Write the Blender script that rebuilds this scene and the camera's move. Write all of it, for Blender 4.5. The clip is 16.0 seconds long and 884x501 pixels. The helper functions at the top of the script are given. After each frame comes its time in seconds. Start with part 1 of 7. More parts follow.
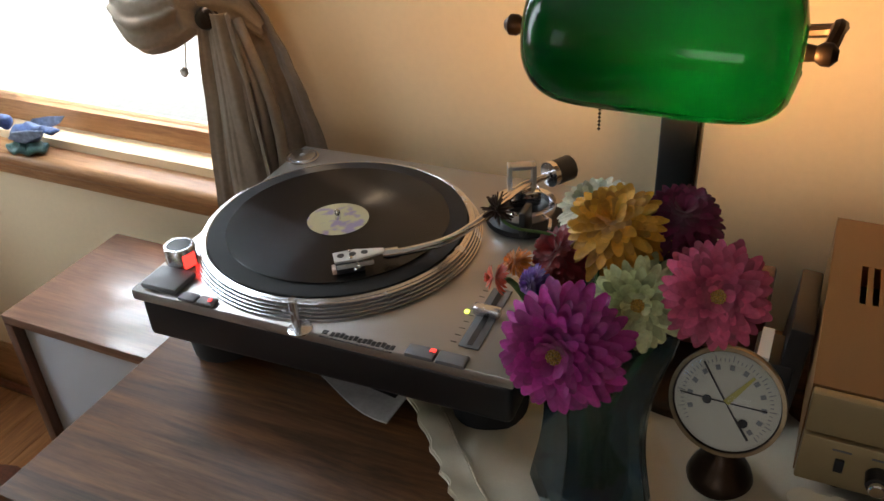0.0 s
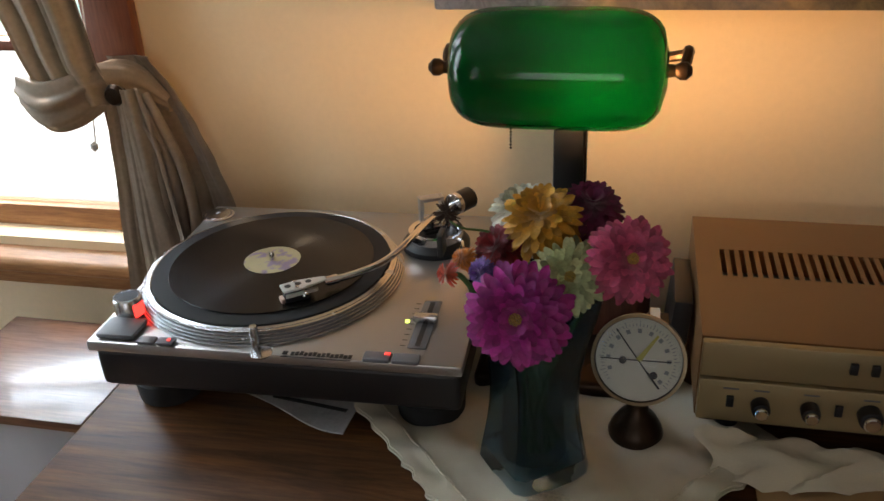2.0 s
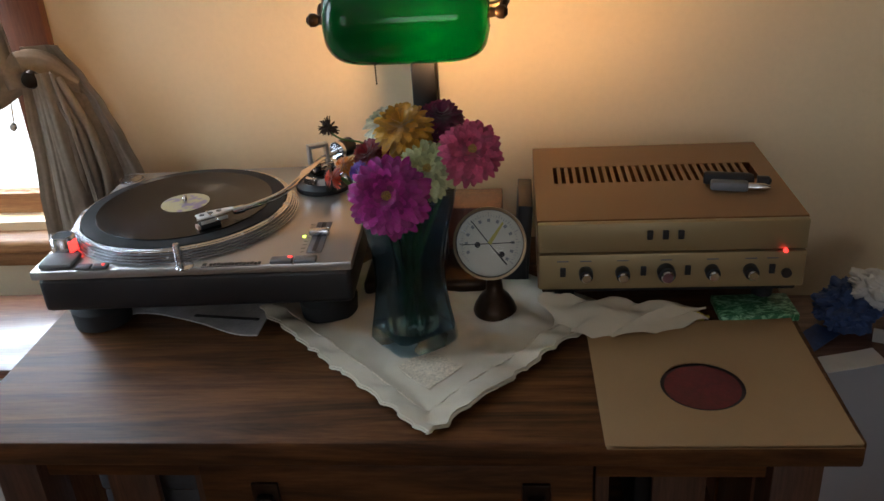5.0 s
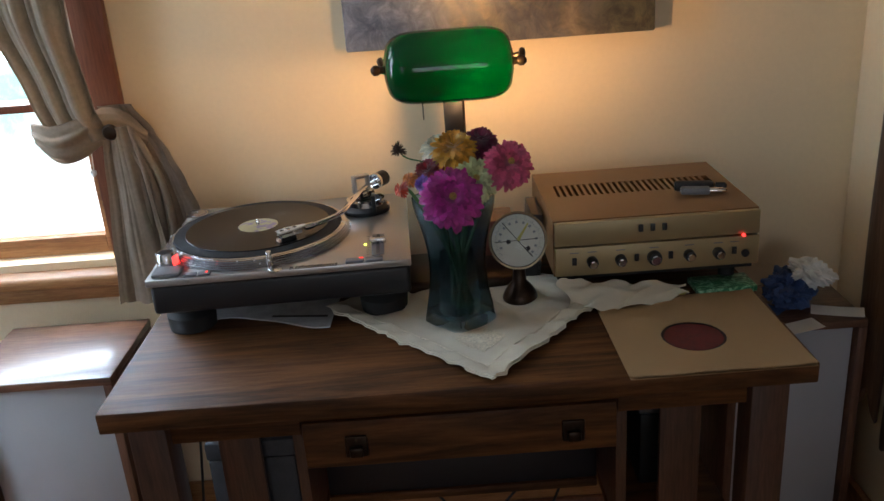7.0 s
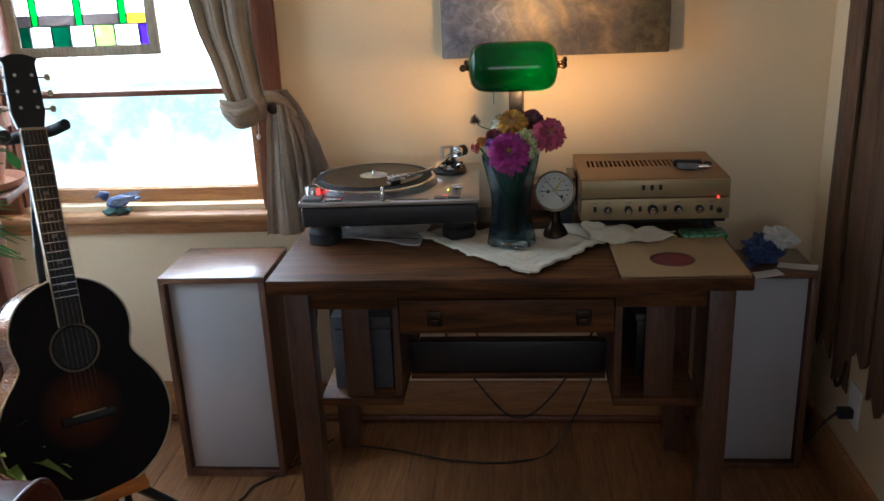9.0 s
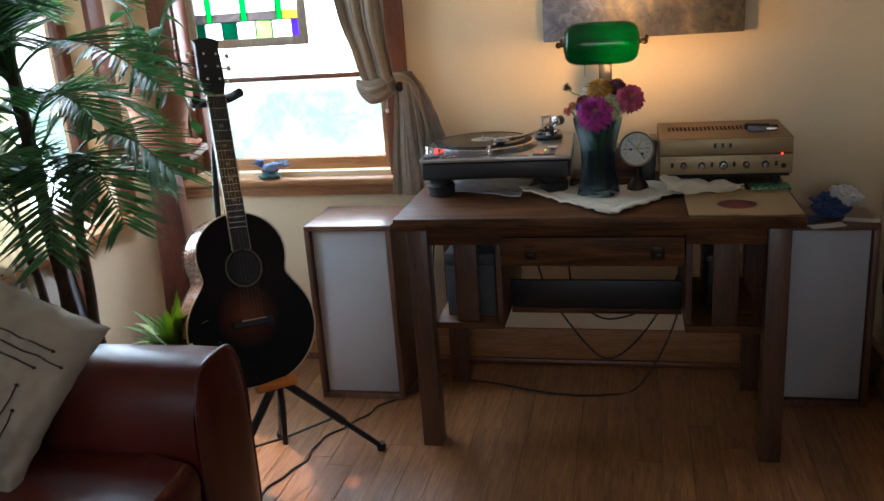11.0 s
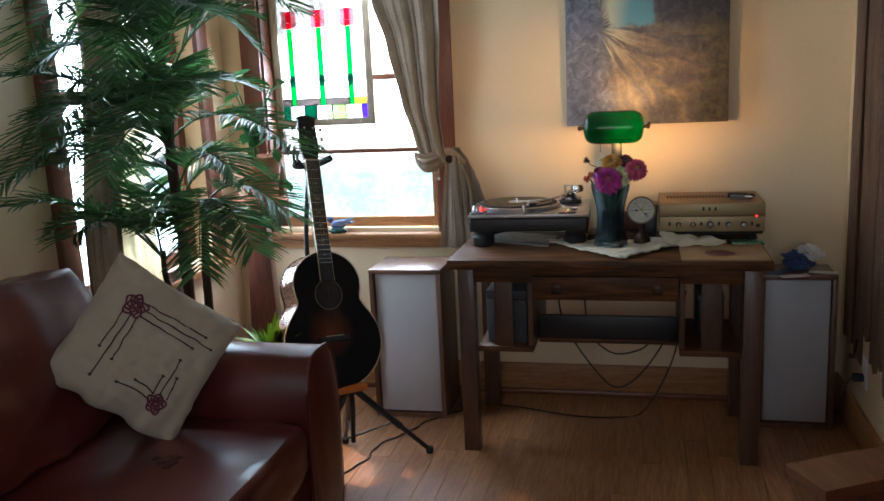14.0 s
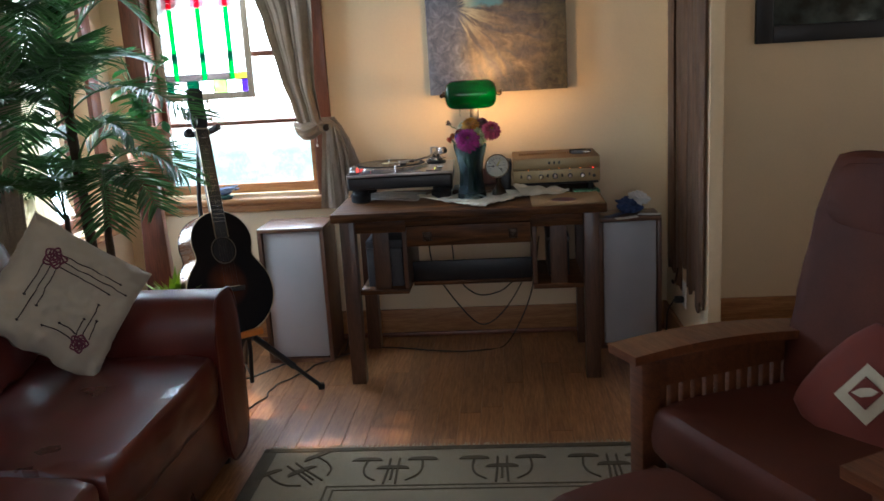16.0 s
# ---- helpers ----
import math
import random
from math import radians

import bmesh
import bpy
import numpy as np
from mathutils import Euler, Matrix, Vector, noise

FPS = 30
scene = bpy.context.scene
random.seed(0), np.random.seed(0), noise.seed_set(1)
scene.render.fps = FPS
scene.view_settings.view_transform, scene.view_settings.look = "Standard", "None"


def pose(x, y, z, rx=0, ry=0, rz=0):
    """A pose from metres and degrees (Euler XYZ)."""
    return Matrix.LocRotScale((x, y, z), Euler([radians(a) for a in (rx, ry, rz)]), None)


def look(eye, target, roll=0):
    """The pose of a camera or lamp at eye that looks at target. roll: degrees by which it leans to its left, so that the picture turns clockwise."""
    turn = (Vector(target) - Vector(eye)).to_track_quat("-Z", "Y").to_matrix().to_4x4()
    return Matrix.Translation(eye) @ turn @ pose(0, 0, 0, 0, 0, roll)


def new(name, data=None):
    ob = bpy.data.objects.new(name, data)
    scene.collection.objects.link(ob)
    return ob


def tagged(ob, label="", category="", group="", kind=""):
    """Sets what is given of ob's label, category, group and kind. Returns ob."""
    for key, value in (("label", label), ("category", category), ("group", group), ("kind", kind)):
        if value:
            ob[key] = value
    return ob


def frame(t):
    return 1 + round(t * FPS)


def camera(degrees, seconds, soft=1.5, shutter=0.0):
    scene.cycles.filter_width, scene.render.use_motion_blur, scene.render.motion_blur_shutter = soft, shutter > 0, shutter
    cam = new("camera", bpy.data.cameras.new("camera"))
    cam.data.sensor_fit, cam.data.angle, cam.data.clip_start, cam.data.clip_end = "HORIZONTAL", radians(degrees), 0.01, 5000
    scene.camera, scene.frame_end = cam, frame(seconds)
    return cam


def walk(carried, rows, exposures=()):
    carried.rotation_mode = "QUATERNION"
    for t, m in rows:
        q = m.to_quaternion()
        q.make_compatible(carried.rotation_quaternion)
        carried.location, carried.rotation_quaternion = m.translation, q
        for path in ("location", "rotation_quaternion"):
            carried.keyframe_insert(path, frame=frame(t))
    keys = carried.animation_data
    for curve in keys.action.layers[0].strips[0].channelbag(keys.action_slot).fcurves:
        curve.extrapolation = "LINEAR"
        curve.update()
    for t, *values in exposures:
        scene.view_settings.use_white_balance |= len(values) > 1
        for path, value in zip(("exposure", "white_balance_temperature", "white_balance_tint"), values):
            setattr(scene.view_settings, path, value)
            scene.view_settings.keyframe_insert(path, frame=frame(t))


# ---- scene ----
cam = camera(54.5, 16.0, 1.5, 0.3)
PATH = [
    (0, (0.218, 0.081, 1.413), (-0.535, 1.587, 0.333), -3.3),
    (0.5, (0.208, 0.038, 1.42), (-0.486, 1.608, 0.395), -2.9),
    (1, (0.192, -0.014, 1.422), (-0.429, 1.611, 0.435), -2.7),
    (1.5, (0.169, -0.067, 1.423), (-0.356, 1.612, 0.471), -2.6),
    (2, (0.167, -0.098, 1.421), (-0.255, 1.623, 0.494), -2.9),
    (2.5, (0.185, -0.125, 1.421), (-0.18, 1.611, 0.498), -3.6),
    (3, (0.207, -0.152, 1.408), (-0.13, 1.582, 0.469), -4.7),
    (3.5, (0.228, -0.173, 1.399), (-0.073, 1.564, 0.454), -5.8),
    (4, (0.238, -0.241, 1.39), (-0.029, 1.5, 0.442), -5.2),
    (4.2, (0.244, -0.273, 1.375), (-0.004, 1.483, 0.45), -4.6),
    (6.3, (0.109, -0.584, 1.417), (0.046, 1.238, 0.597), -4.0),
    (6.5, (0.081, -0.631, 1.412), (0.043, 1.212, 0.636), -3.9),
    (7, (0.052, -0.71, 1.413), (0.052, 1.154, 0.688), -4.2),
    (7.5, (0.042, -0.844, 1.409), (0.029, 1.031, 0.715), -2.9),
    (8, (0.058, -1.059, 1.407), (-0.033, 0.827, 0.748), -1.7),
    (8.2, (0.071, -1.135, 1.437), (-0.043, 0.747, 0.768), -1.7),
    (10.3, (0.1, -1.712, 1.384), (-0.193, 0.182, 0.813), -4.6),
    (10.5, (0.131, -1.749, 1.374), (-0.212, 0.134, 0.793), -4.5),
    (11, (0.181, -1.842, 1.368), (-0.258, 0.018, 0.78), -4.1),
    (11.5, (0.2, -1.938, 1.36), (-0.332, -0.103, 0.771), -3.6),
    (12, (0.214, -2.028, 1.368), (-0.416, -0.211, 0.819), -3.5),
    (12.5, (0.195, -2.117, 1.365), (-0.403, -0.278, 0.853), -3.5),
    (13, (0.161, -2.255, 1.365), (-0.374, -0.386, 0.896), -4.4),
    (13.5, (0.155, -2.384, 1.368), (-0.326, -0.484, 0.97), -4.1),
    (14, (0.204, -2.507, 1.376), (-0.259, -0.601, 0.988), -2.7),
    (14.5, (0.262, -2.625, 1.369), (-0.181, -0.724, 0.932), -2.6),
    (15, (0.278, -2.716, 1.361), (-0.08, -0.796, 0.93), -2.5),
    (15.5, (0.262, -2.811, 1.353), (-0.004, -0.875, 0.927), -2.9),
    (16, (0.241, -2.94, 1.346), (0.075, -0.997, 0.903), -3.4),
]
EXPOSURES = [(0.0, 0.04, 6700, 10), (1.5, -0.02, 6650, 10), (4.0, 0.06, 6250, 10), (7.2, 0.14, 5900, 9), (8.2, 0.02, 5800, 9), (10.5, 0.08, 5950, 9), (13.5, 0.18, 5950, 9), (16.0, 0.18, 5950, 9)]
walk(cam, [(t, look(eye, target, roll)) for t, eye, target, roll in PATH], EXPOSURES)

# ---- light ----
NEAR = -4.4
world = bpy.data.worlds.new("sky")
scene.world = world
world.use_nodes = True
wn = world.node_tree.nodes
sky = wn.new("ShaderNodeTexSky")
sky.sky_type, sky.sun_disc = "NISHITA", False
sky.sun_elevation, sky.sun_rotation = radians(50), radians(294)
world.node_tree.links.new(sky.outputs[0], wn["Background"].inputs[0])
wn["Background"].inputs[1].default_value = 0.10


def lamp(name, kind, m, power, colour, **more):
    data = bpy.data.lights.new(name, kind)
    data.energy, data.color = power, colour
    for key, value in more.items():
        if key == "size":
            data.shape, data.size, data.size_y = "RECTANGLE", value[0], value[1]
        elif key == "soft":
            data.shadow_soft_size = value
        elif key == "angle":
            data.angle = value
    ob = new(name, data)
    ob.matrix_world = m
    return ob


lamp("sun", "SUN", look((0, 0, 6), (1.0, -0.45, 4.7)), 5.0, (1.0, 0.74, 0.48), angle=radians(2.0))
lamp("daylight_back", "AREA", look((-1.06, 1.275, 1.54), (-0.7, 0.25, 0.80)), 36.0, (0.74, 0.87, 1.0), size=(0.70, 0.98))
lamp("daylight_side", "AREA", look((-1.712, 0.40, 1.37), (-0.4, -0.55, 0.75)), 29.0, (0.70, 0.86, 1.0), size=(0.82, 1.36))
lamp("daylight_near", "AREA", look((-1.86, -2.2, 1.45), (0.6, -0.2, 0.9)), 2.6, (0.90, 0.95, 1.0), size=(1.1, 1.3))
# added fill to brighten the far right wall; no window is known there
lamp("far_wall_fill", "AREA", look((3.27, -0.5, 1.4), (1.3, 0.5, 1.2)), 0.8, (0.95, 0.97, 1.0), size=(1.3, 1.1))
lamp("daylight_behind", "AREA", look((0.3, NEAR - 0.06, 1.42), (0.3, 0.0, 1.10)), 13.0, (0.96, 0.96, 1.0), size=(1.9, 1.05))
lamp("bulb_light", "POINT", pose(0.131, 0.722, 1.157), 7.5, (1.0, 0.53, 0.20), soft=0.02)


# ---- materials ----
def nodes_of(name):
    m = bpy.data.materials.new(name)
    m.use_nodes = True
    n = m.node_tree.nodes
    return m, n, m.node_tree.links, n["Principled BSDF"]


def coords(n, l, scale, space="Object"):
    tc, mp = n.new("ShaderNodeTexCoord"), n.new("ShaderNodeMapping")
    mp.inputs["Scale"].default_value = scale
    l.new(tc.outputs[space], mp.inputs[0])
    return mp.outputs[0]


def tex(n, l, at, scale, detail=4.0, rough=0.55, warp=0.0):
    t = n.new("ShaderNodeTexNoise")
    t.inputs["Scale"].default_value, t.inputs["Detail"].default_value = scale, detail
    t.inputs["Roughness"].default_value, t.inputs["Distortion"].default_value = rough, warp
    l.new(at, t.inputs["Vector"])
    return t.outputs["Fac"]


def ramp(n, l, value, stops):
    r = n.new("ShaderNodeValToRGB")
    while len(r.color_ramp.elements) < len(stops):
        r.color_ramp.elements.new(0.5)
    for e, (p, c) in zip(r.color_ramp.elements, stops):
        e.position, e.color = p, (*c, 1)
    l.new(value, r.inputs[0])
    return r.outputs[0]


def blend(n, l, a, b, fac, how="MIX"):
    x = n.new("ShaderNodeMix")
    x.data_type, x.blend_type = "RGBA", how
    for socket, v in ((x.inputs[0], fac), (x.inputs[6], a), (x.inputs[7], b)):
        if isinstance(v, (int, float)):
            socket.default_value = v
        elif isinstance(v, tuple):
            socket.default_value = (*v, 1)
        else:
            l.new(v, socket)
    return x.outputs[2]


def bump(n, l, b, height, strength, distance=0.002):
    u = n.new("ShaderNodeBump")
    u.inputs["Strength"].default_value, u.inputs["Distance"].default_value = strength, distance
    l.new(height, u.inputs["Height"])
    l.new(u.outputs[0], b.inputs["Normal"])


def scaled(c, k):
    return tuple(min(1.0, v * k) for v in c)


def surface(name, colour, rough=0.5, metal=0.0, vary=0.15, scale=20.0, grain=200.0, relief=0.15, stretch=(1, 1, 1), coat=0.0, each=0.0, sheen=0.0, depth=0.001):
    m, n, l, b = nodes_of(name)
    at = coords(n, l, stretch)
    big, fine = tex(n, l, at, scale), tex(n, l, at, grain, 3)
    c = ramp(n, l, big, [(0.25, scaled(colour, 1 - vary)), (0.75, scaled(colour, 1 + vary))])
    c = blend(n, l, c, ramp(n, l, fine, [(0.3, (1 - vary * 0.7,) * 3), (0.7, (1, 1, 1))]), 1.0, "MULTIPLY")
    if each:
        info = n.new("ShaderNodeObjectInfo")
        c = blend(n, l, c, ramp(n, l, info.outputs["Random"], [(0, (1 - each,) * 3), (1, (1, 1, 1))]), 1.0, "MULTIPLY")
    l.new(c, b.inputs["Base Color"])
    l.new(ramp(n, l, big, [(0.2, (max(0.02, rough - 0.07),) * 3), (0.8, (min(1, rough + 0.07),) * 3)]), b.inputs["Roughness"])
    b.inputs["Metallic"].default_value = metal
    b.inputs["Coat Weight"].default_value, b.inputs["Coat Roughness"].default_value = coat, 0.12
    b.inputs["Sheen Weight"].default_value = sheen
    if relief:
        bump(n, l, b, fine, relief, depth)
    return m


def wood(name, dark, light, axis="x", rough=0.4, coat=0.0, fine=26.0, each=0.0, relief=0.12):
    """Long grain along one axis, rays and pores."""
    m, n, l, b = nodes_of(name)
    k = {"x": (0.7, 9, 9), "y": (9, 0.7, 9), "z": (9, 9, 0.7)}[axis]
    at = coords(n, l, k)
    if each:
        info, add = n.new("ShaderNodeObjectInfo"), n.new("ShaderNodeVectorMath")
        l.new(at, add.inputs[0])
        sc = n.new("ShaderNodeVectorMath")
        sc.operation = "SCALE"
        sc.inputs[0].default_value = (13, 7, 5)
        l.new(info.outputs["Random"], sc.inputs["Scale"])
        l.new(sc.outputs[0], add.inputs[1])
        at = add.outputs[0]
    big, pores = tex(n, l, at, 1.6, 7, 0.66, 2.4), tex(n, l, at, fine, 4, 0.7)
    c = ramp(n, l, big, [(0.3, dark), (0.7, light)])
    c = blend(n, l, c, ramp(n, l, pores, [(0.35, (0.55, 0.5, 0.47)), (0.6, (1, 1, 1))]), 0.75, "MULTIPLY")
    if each:
        c = blend(n, l, c, ramp(n, l, info.outputs["Random"], [(0, (1 - each,) * 3), (1, (1 + each * 0.3,) * 3)]), 1.0, "MULTIPLY")
    l.new(c, b.inputs["Base Color"])
    l.new(ramp(n, l, pores, [(0.3, (rough + 0.15,) * 3), (0.7, (rough,) * 3)]), b.inputs["Roughness"])
    b.inputs["Coat Weight"].default_value, b.inputs["Coat Roughness"].default_value = coat, 0.18
    bump(n, l, b, pores, relief, 0.001)
    return m


def glowing(name, colour, strength):
    m, n, l, b = nodes_of(name)
    b.inputs["Base Color"].default_value = (*colour, 1)
    b.inputs["Emission Color"].default_value, b.inputs["Emission Strength"].default_value = (*colour, 1), strength
    return m


def clear(name, colour, rough=0.02, ior=1.45):
    m, n, l, b = nodes_of(name)
    b.inputs["Base Color"].default_value = (*colour, 1)
    b.inputs["Roughness"].default_value, b.inputs["Transmission Weight"].default_value, b.inputs["IOR"].default_value = rough, 1.0, ior
    return m


PLASTER = surface("peach_wall_paint", (0.78, 0.615, 0.395), 0.72, vary=0.05, scale=2.2, grain=90, relief=0.22, depth=0.002)
CEIL = surface("ceiling_paint", (0.78, 0.75, 0.68), 0.8, vary=0.04, scale=2)
OAK_FLOOR = wood("worn_oak_floor", (0.215, 0.082, 0.027), (0.40, 0.178, 0.062), "y", 0.36, 0.22, 16, each=0.26)
DARK_UNDER = surface("floor_joint", (0.03, 0.018, 0.01), 0.8)
TRIM = wood("amber_pine_trim", (0.30, 0.125, 0.042), (0.50, 0.25, 0.092), "x", 0.46, 0.08)
TRIM_V = wood("red_brown_trim", (0.13, 0.04, 0.018), (0.22, 0.075, 0.033), "z", 0.36, 0.2)
DESK = wood("dark_fumed_oak", (0.028, 0.012, 0.005), (0.180, 0.070, 0.021), "x", 0.46, 0.05, 17, relief=0.06)
DESK.node_tree.nodes["Principled BSDF"].inputs["Specular IOR Level"].default_value = 0.2
DESK_V = wood("dark_fumed_oak_upright", (0.050, 0.022, 0.012), (0.125, 0.058, 0.032), "z", 0.36, 0.25, 30)
WALNUT = wood("walnut_veneer", (0.075, 0.032, 0.018), (0.20, 0.095, 0.055), "z", 0.36, 0.2)
WALNUT_X = wood("walnut_top", (0.10, 0.045, 0.026), (0.24, 0.12, 0.07), "x", 0.36, 0.9)
BLACK = surface("black_plastic", (0.012, 0.012, 0.014), 0.42, vary=0.2, relief=0.1)
RUBBER = surface("black_rubber", (0.01, 0.01, 0.011), 0.75, vary=0.2)
SILVER = surface("silver_paint", (0.46, 0.44, 0.42), 0.32, 0.75, 0.04, 6, 600, 0.06)
CHROME = surface("chrome", (0.75, 0.75, 0.77), 0.12, 1.0, 0.03, 30, 300, 0.02)
ALU = surface("turned_aluminium", (0.62, 0.62, 0.64), 0.24, 1.0, 0.05, 40, 400, 0.05)
BRONZE = surface("dark_bronze", (0.045, 0.028, 0.018), 0.36, 0.85, 0.25, 30)
GREYKEY = surface("grey_key", (0.14, 0.14, 0.15), 0.45, vary=0.08)
LINEN = surface("cream_linen", (0.60, 0.54, 0.42), 0.9, vary=0.08, scale=9, grain=700, relief=0.5, sheen=0.2)
LACE = surface("drawn_lace", (0.66, 0.58, 0.44), 0.95, vary=0.3, scale=260, grain=600, relief=0.8)
CARD = surface("kraft_card", (0.33, 0.20, 0.09), 0.82, vary=0.05, scale=10, grain=500, relief=0.15)
LEATHER = surface("oxblood_leather", (0.092, 0.014, 0.009), 0.32, vary=0.28, scale=5, grain=230, relief=0.35, coat=0.12)
LEATHER_B = surface("brown_leather", (0.068, 0.018, 0.010), 0.62, vary=0.25, scale=6, grain=260, relief=0.3)
LEATHER_B.node_tree.nodes["Principled BSDF"].inputs["Specular IOR Level"].default_value = 0.12
GOLD = surface("gold_enamel", (0.37, 0.29, 0.155), 0.42, 0.45, 0.05, 8, 500, 0.06)
TAN = surface("tan_enamel", (0.235, 0.122, 0.048), 0.5, 0.1, 0.06, 8, 600, 0.1)
WHITE = surface("white_paint", (0.78, 0.77, 0.74), 0.5, vary=0.04)
TERRA = surface("terracotta", (0.42, 0.19, 0.11), 0.8, vary=0.18, scale=14, relief=0.4)
SOIL = surface("potting_soil", (0.035, 0.022, 0.014), 0.95, vary=0.4, scale=60, relief=0.9)
GRILLE = surface("speaker_cloth", (0.44, 0.44, 0.46), 0.36, vary=0.05, scale=6, grain=900, relief=0.15)
def leaf_stuff(name, colour, through_colour, rough, part_through):
    m = surface(name, colour, rough, vary=0.35, scale=9, grain=120, relief=0.2)
    n, l = m.node_tree.nodes, m.node_tree.links
    tr, mix = n.new("ShaderNodeBsdfTranslucent"), n.new("ShaderNodeMixShader")
    tr.inputs["Color"].default_value = (*through_colour, 1)
    mix.inputs[0].default_value = part_through
    l.new(n["Principled BSDF"].outputs[0], mix.inputs[1])
    l.new(tr.outputs[0], mix.inputs[2])
    l.new(mix.outputs[0], n["Material Output"].inputs["Surface"])
    return m


TAUPE = leaf_stuff("taupe_curtain_satin", (0.30, 0.235, 0.175), (0.50, 0.42, 0.32), 0.46, 0.16)
LEAF = leaf_stuff("palm_leaf", (0.045, 0.110, 0.045), (0.09, 0.24, 0.06), 0.30, 0.34)
LEAF_PALE = leaf_stuff("young_leaf", (0.20, 0.32, 0.06), (0.40, 0.55, 0.06), 0.45, 0.4)
LEAF_MID = leaf_stuff("house_plant_leaf", (0.035, 0.13, 0.04), (0.08, 0.32, 0.05), 0.38, 0.35)
BARK = surface("palm_bark", (0.075, 0.045, 0.028), 0.85, vary=0.4, scale=26, relief=0.8, depth=0.004)
WEATHERED = wood("weathered_board", (0.060, 0.030, 0.016), (0.20, 0.105, 0.055), "z", 0.6, 0.0, 20, relief=0.5)
MAHOG = wood("stand_mahogany", (0.085, 0.022, 0.012), (0.19, 0.055, 0.028), "z", 0.34, 0.3)
CHAIR_OAK = wood("amber_oak", (0.060, 0.016, 0.005), (0.145, 0.044, 0.012), "x", 0.36, 0.25)
GLASS = clear("window_glass", (1, 1, 1), 0.0, 1.02)
CORD = surface("black_cord", (0.014, 0.012, 0.011), 0.55)
LED_RED = glowing("red_light", (1.0, 0.04, 0.03), 3.0)
LAMP_RED = glowing("small_red_lamp", (1.0, 0.04, 0.03), 2.5)
LED_GREEN = glowing("green_light", (0.75, 1.0, 0.08), 5.0)


# ---- mesh helpers ----
def root(name, at=(0, 0, 0), rz=0.0, label="", category="", group="", kind="", rx=0.0, ry=0.0):
    ob = new(name)
    ob.empty_display_size = 0.05
    ob.matrix_world = pose(*at, rx, ry, rz)
    return tagged(ob, label, category, group, kind)


def part(name, bm, material, parent=None, label="", smooth=True, at=None):
    """Links a bmesh as one mesh object under a thing or a part."""
    me = bpy.data.meshes.new(name)
    bmesh.ops.recalc_face_normals(bm, faces=bm.faces[:])
    bm.to_mesh(me)
    bm.free()
    me.materials.append(material)
    if smooth:
        for p in me.polygons:
            p.use_smooth = True
        me.set_sharp_from_angle(angle=radians(38))
    ob = new(name, me)
    if at is not None:
        ob.matrix_world = at
    if parent is not None:
        ob.parent = parent
    if label:
        ob["label"] = label
    return ob


def box(lo, hi, bevel=0.0, bm=None, m=None, seg=2):
    own = bmesh.new()
    bmesh.ops.create_cube(own, size=1.0)
    lo, hi = Vector(lo), Vector(hi)
    mid, size = (lo + hi) / 2, hi - lo
    for v in own.verts:
        v.co = Vector((v.co.x * size.x, v.co.y * size.y, v.co.z * size.z)) + mid
    if bevel:
        bmesh.ops.bevel(own, geom=own.edges[:], offset=bevel, segments=seg, affect="EDGES", profile=0.5)
    if m is not None:
        bmesh.ops.transform(own, matrix=m, verts=own.verts[:])
    return join(bm, own)


def join(bm, own):
    if bm is None:
        return own
    tmp = bpy.data.meshes.new("tmp")
    own.to_mesh(tmp)
    own.free()
    bm.from_mesh(tmp)
    bpy.data.meshes.remove(tmp)
    return bm


def lathe(profile, n=32, bm=None, m=None, cap=True):
    """Spins (radius, height) pairs round z."""
    own = bmesh.new()
    rings = []
    for r, z in profile:
        rings.append([own.verts.new((r * math.cos(2 * math.pi * i / n), r * math.sin(2 * math.pi * i / n), z)) for i in range(n)])
    for a, b in zip(rings, rings[1:]):
        for i in range(n):
            own.faces.new((a[i], a[(i + 1) % n], b[(i + 1) % n], b[i]))
    if cap:
        for ring in (rings[0], rings[-1]):
            own.faces.new(ring)
    bmesh.ops.remove_doubles(own, verts=own.verts[:], dist=1e-6)
    if m is not None:
        bmesh.ops.transform(own, matrix=m, verts=own.verts[:])
    return join(bm, own)


def tube(points, radius, n=8, bm=None, taper=1.0):
    """A round bar along a smooth line through the points."""
    own = bmesh.new()
    pts = spline(points) if len(points) > 2 else [Vector(p) for p in points]
    rings, up = [], Vector((0.12, 0.31, 0.94)).normalized()
    for i, p in enumerate(pts):
        d = (pts[min(i + 1, len(pts) - 1)] - pts[max(i - 1, 0)]).normalized()
        s = d.cross(up)
        s = s.normalized() if s.length > 1e-4 else Vector((1, 0, 0))
        u = s.cross(d)
        r = radius * (1 + (taper - 1) * i / max(1, len(pts) - 1))
        rings.append([own.verts.new(p + r * (math.cos(2 * math.pi * k / n) * s + math.sin(2 * math.pi * k / n) * u)) for k in range(n)])
    for a, b in zip(rings, rings[1:]):
        for k in range(n):
            own.faces.new((a[k], a[(k + 1) % n], b[(k + 1) % n], b[k]))
    own.faces.new(rings[0])
    own.faces.new(rings[-1])
    return join(bm, own)


def spline(points, steps=6):
    p = [Vector(q) for q in points]
    p = [2 * p[0] - p[1], *p, 2 * p[-1] - p[-2]]
    out = []
    for a, b, c, d in zip(p, p[1:], p[2:], p[3:]):
        for k in range(steps):
            t = k / steps
            out.append(0.5 * (2 * b + (c - a) * t + (2 * a - 5 * b + 4 * c - d) * t * t + (3 * b - a - 3 * c + d) * t ** 3))
    out.append(p[-2])
    return out


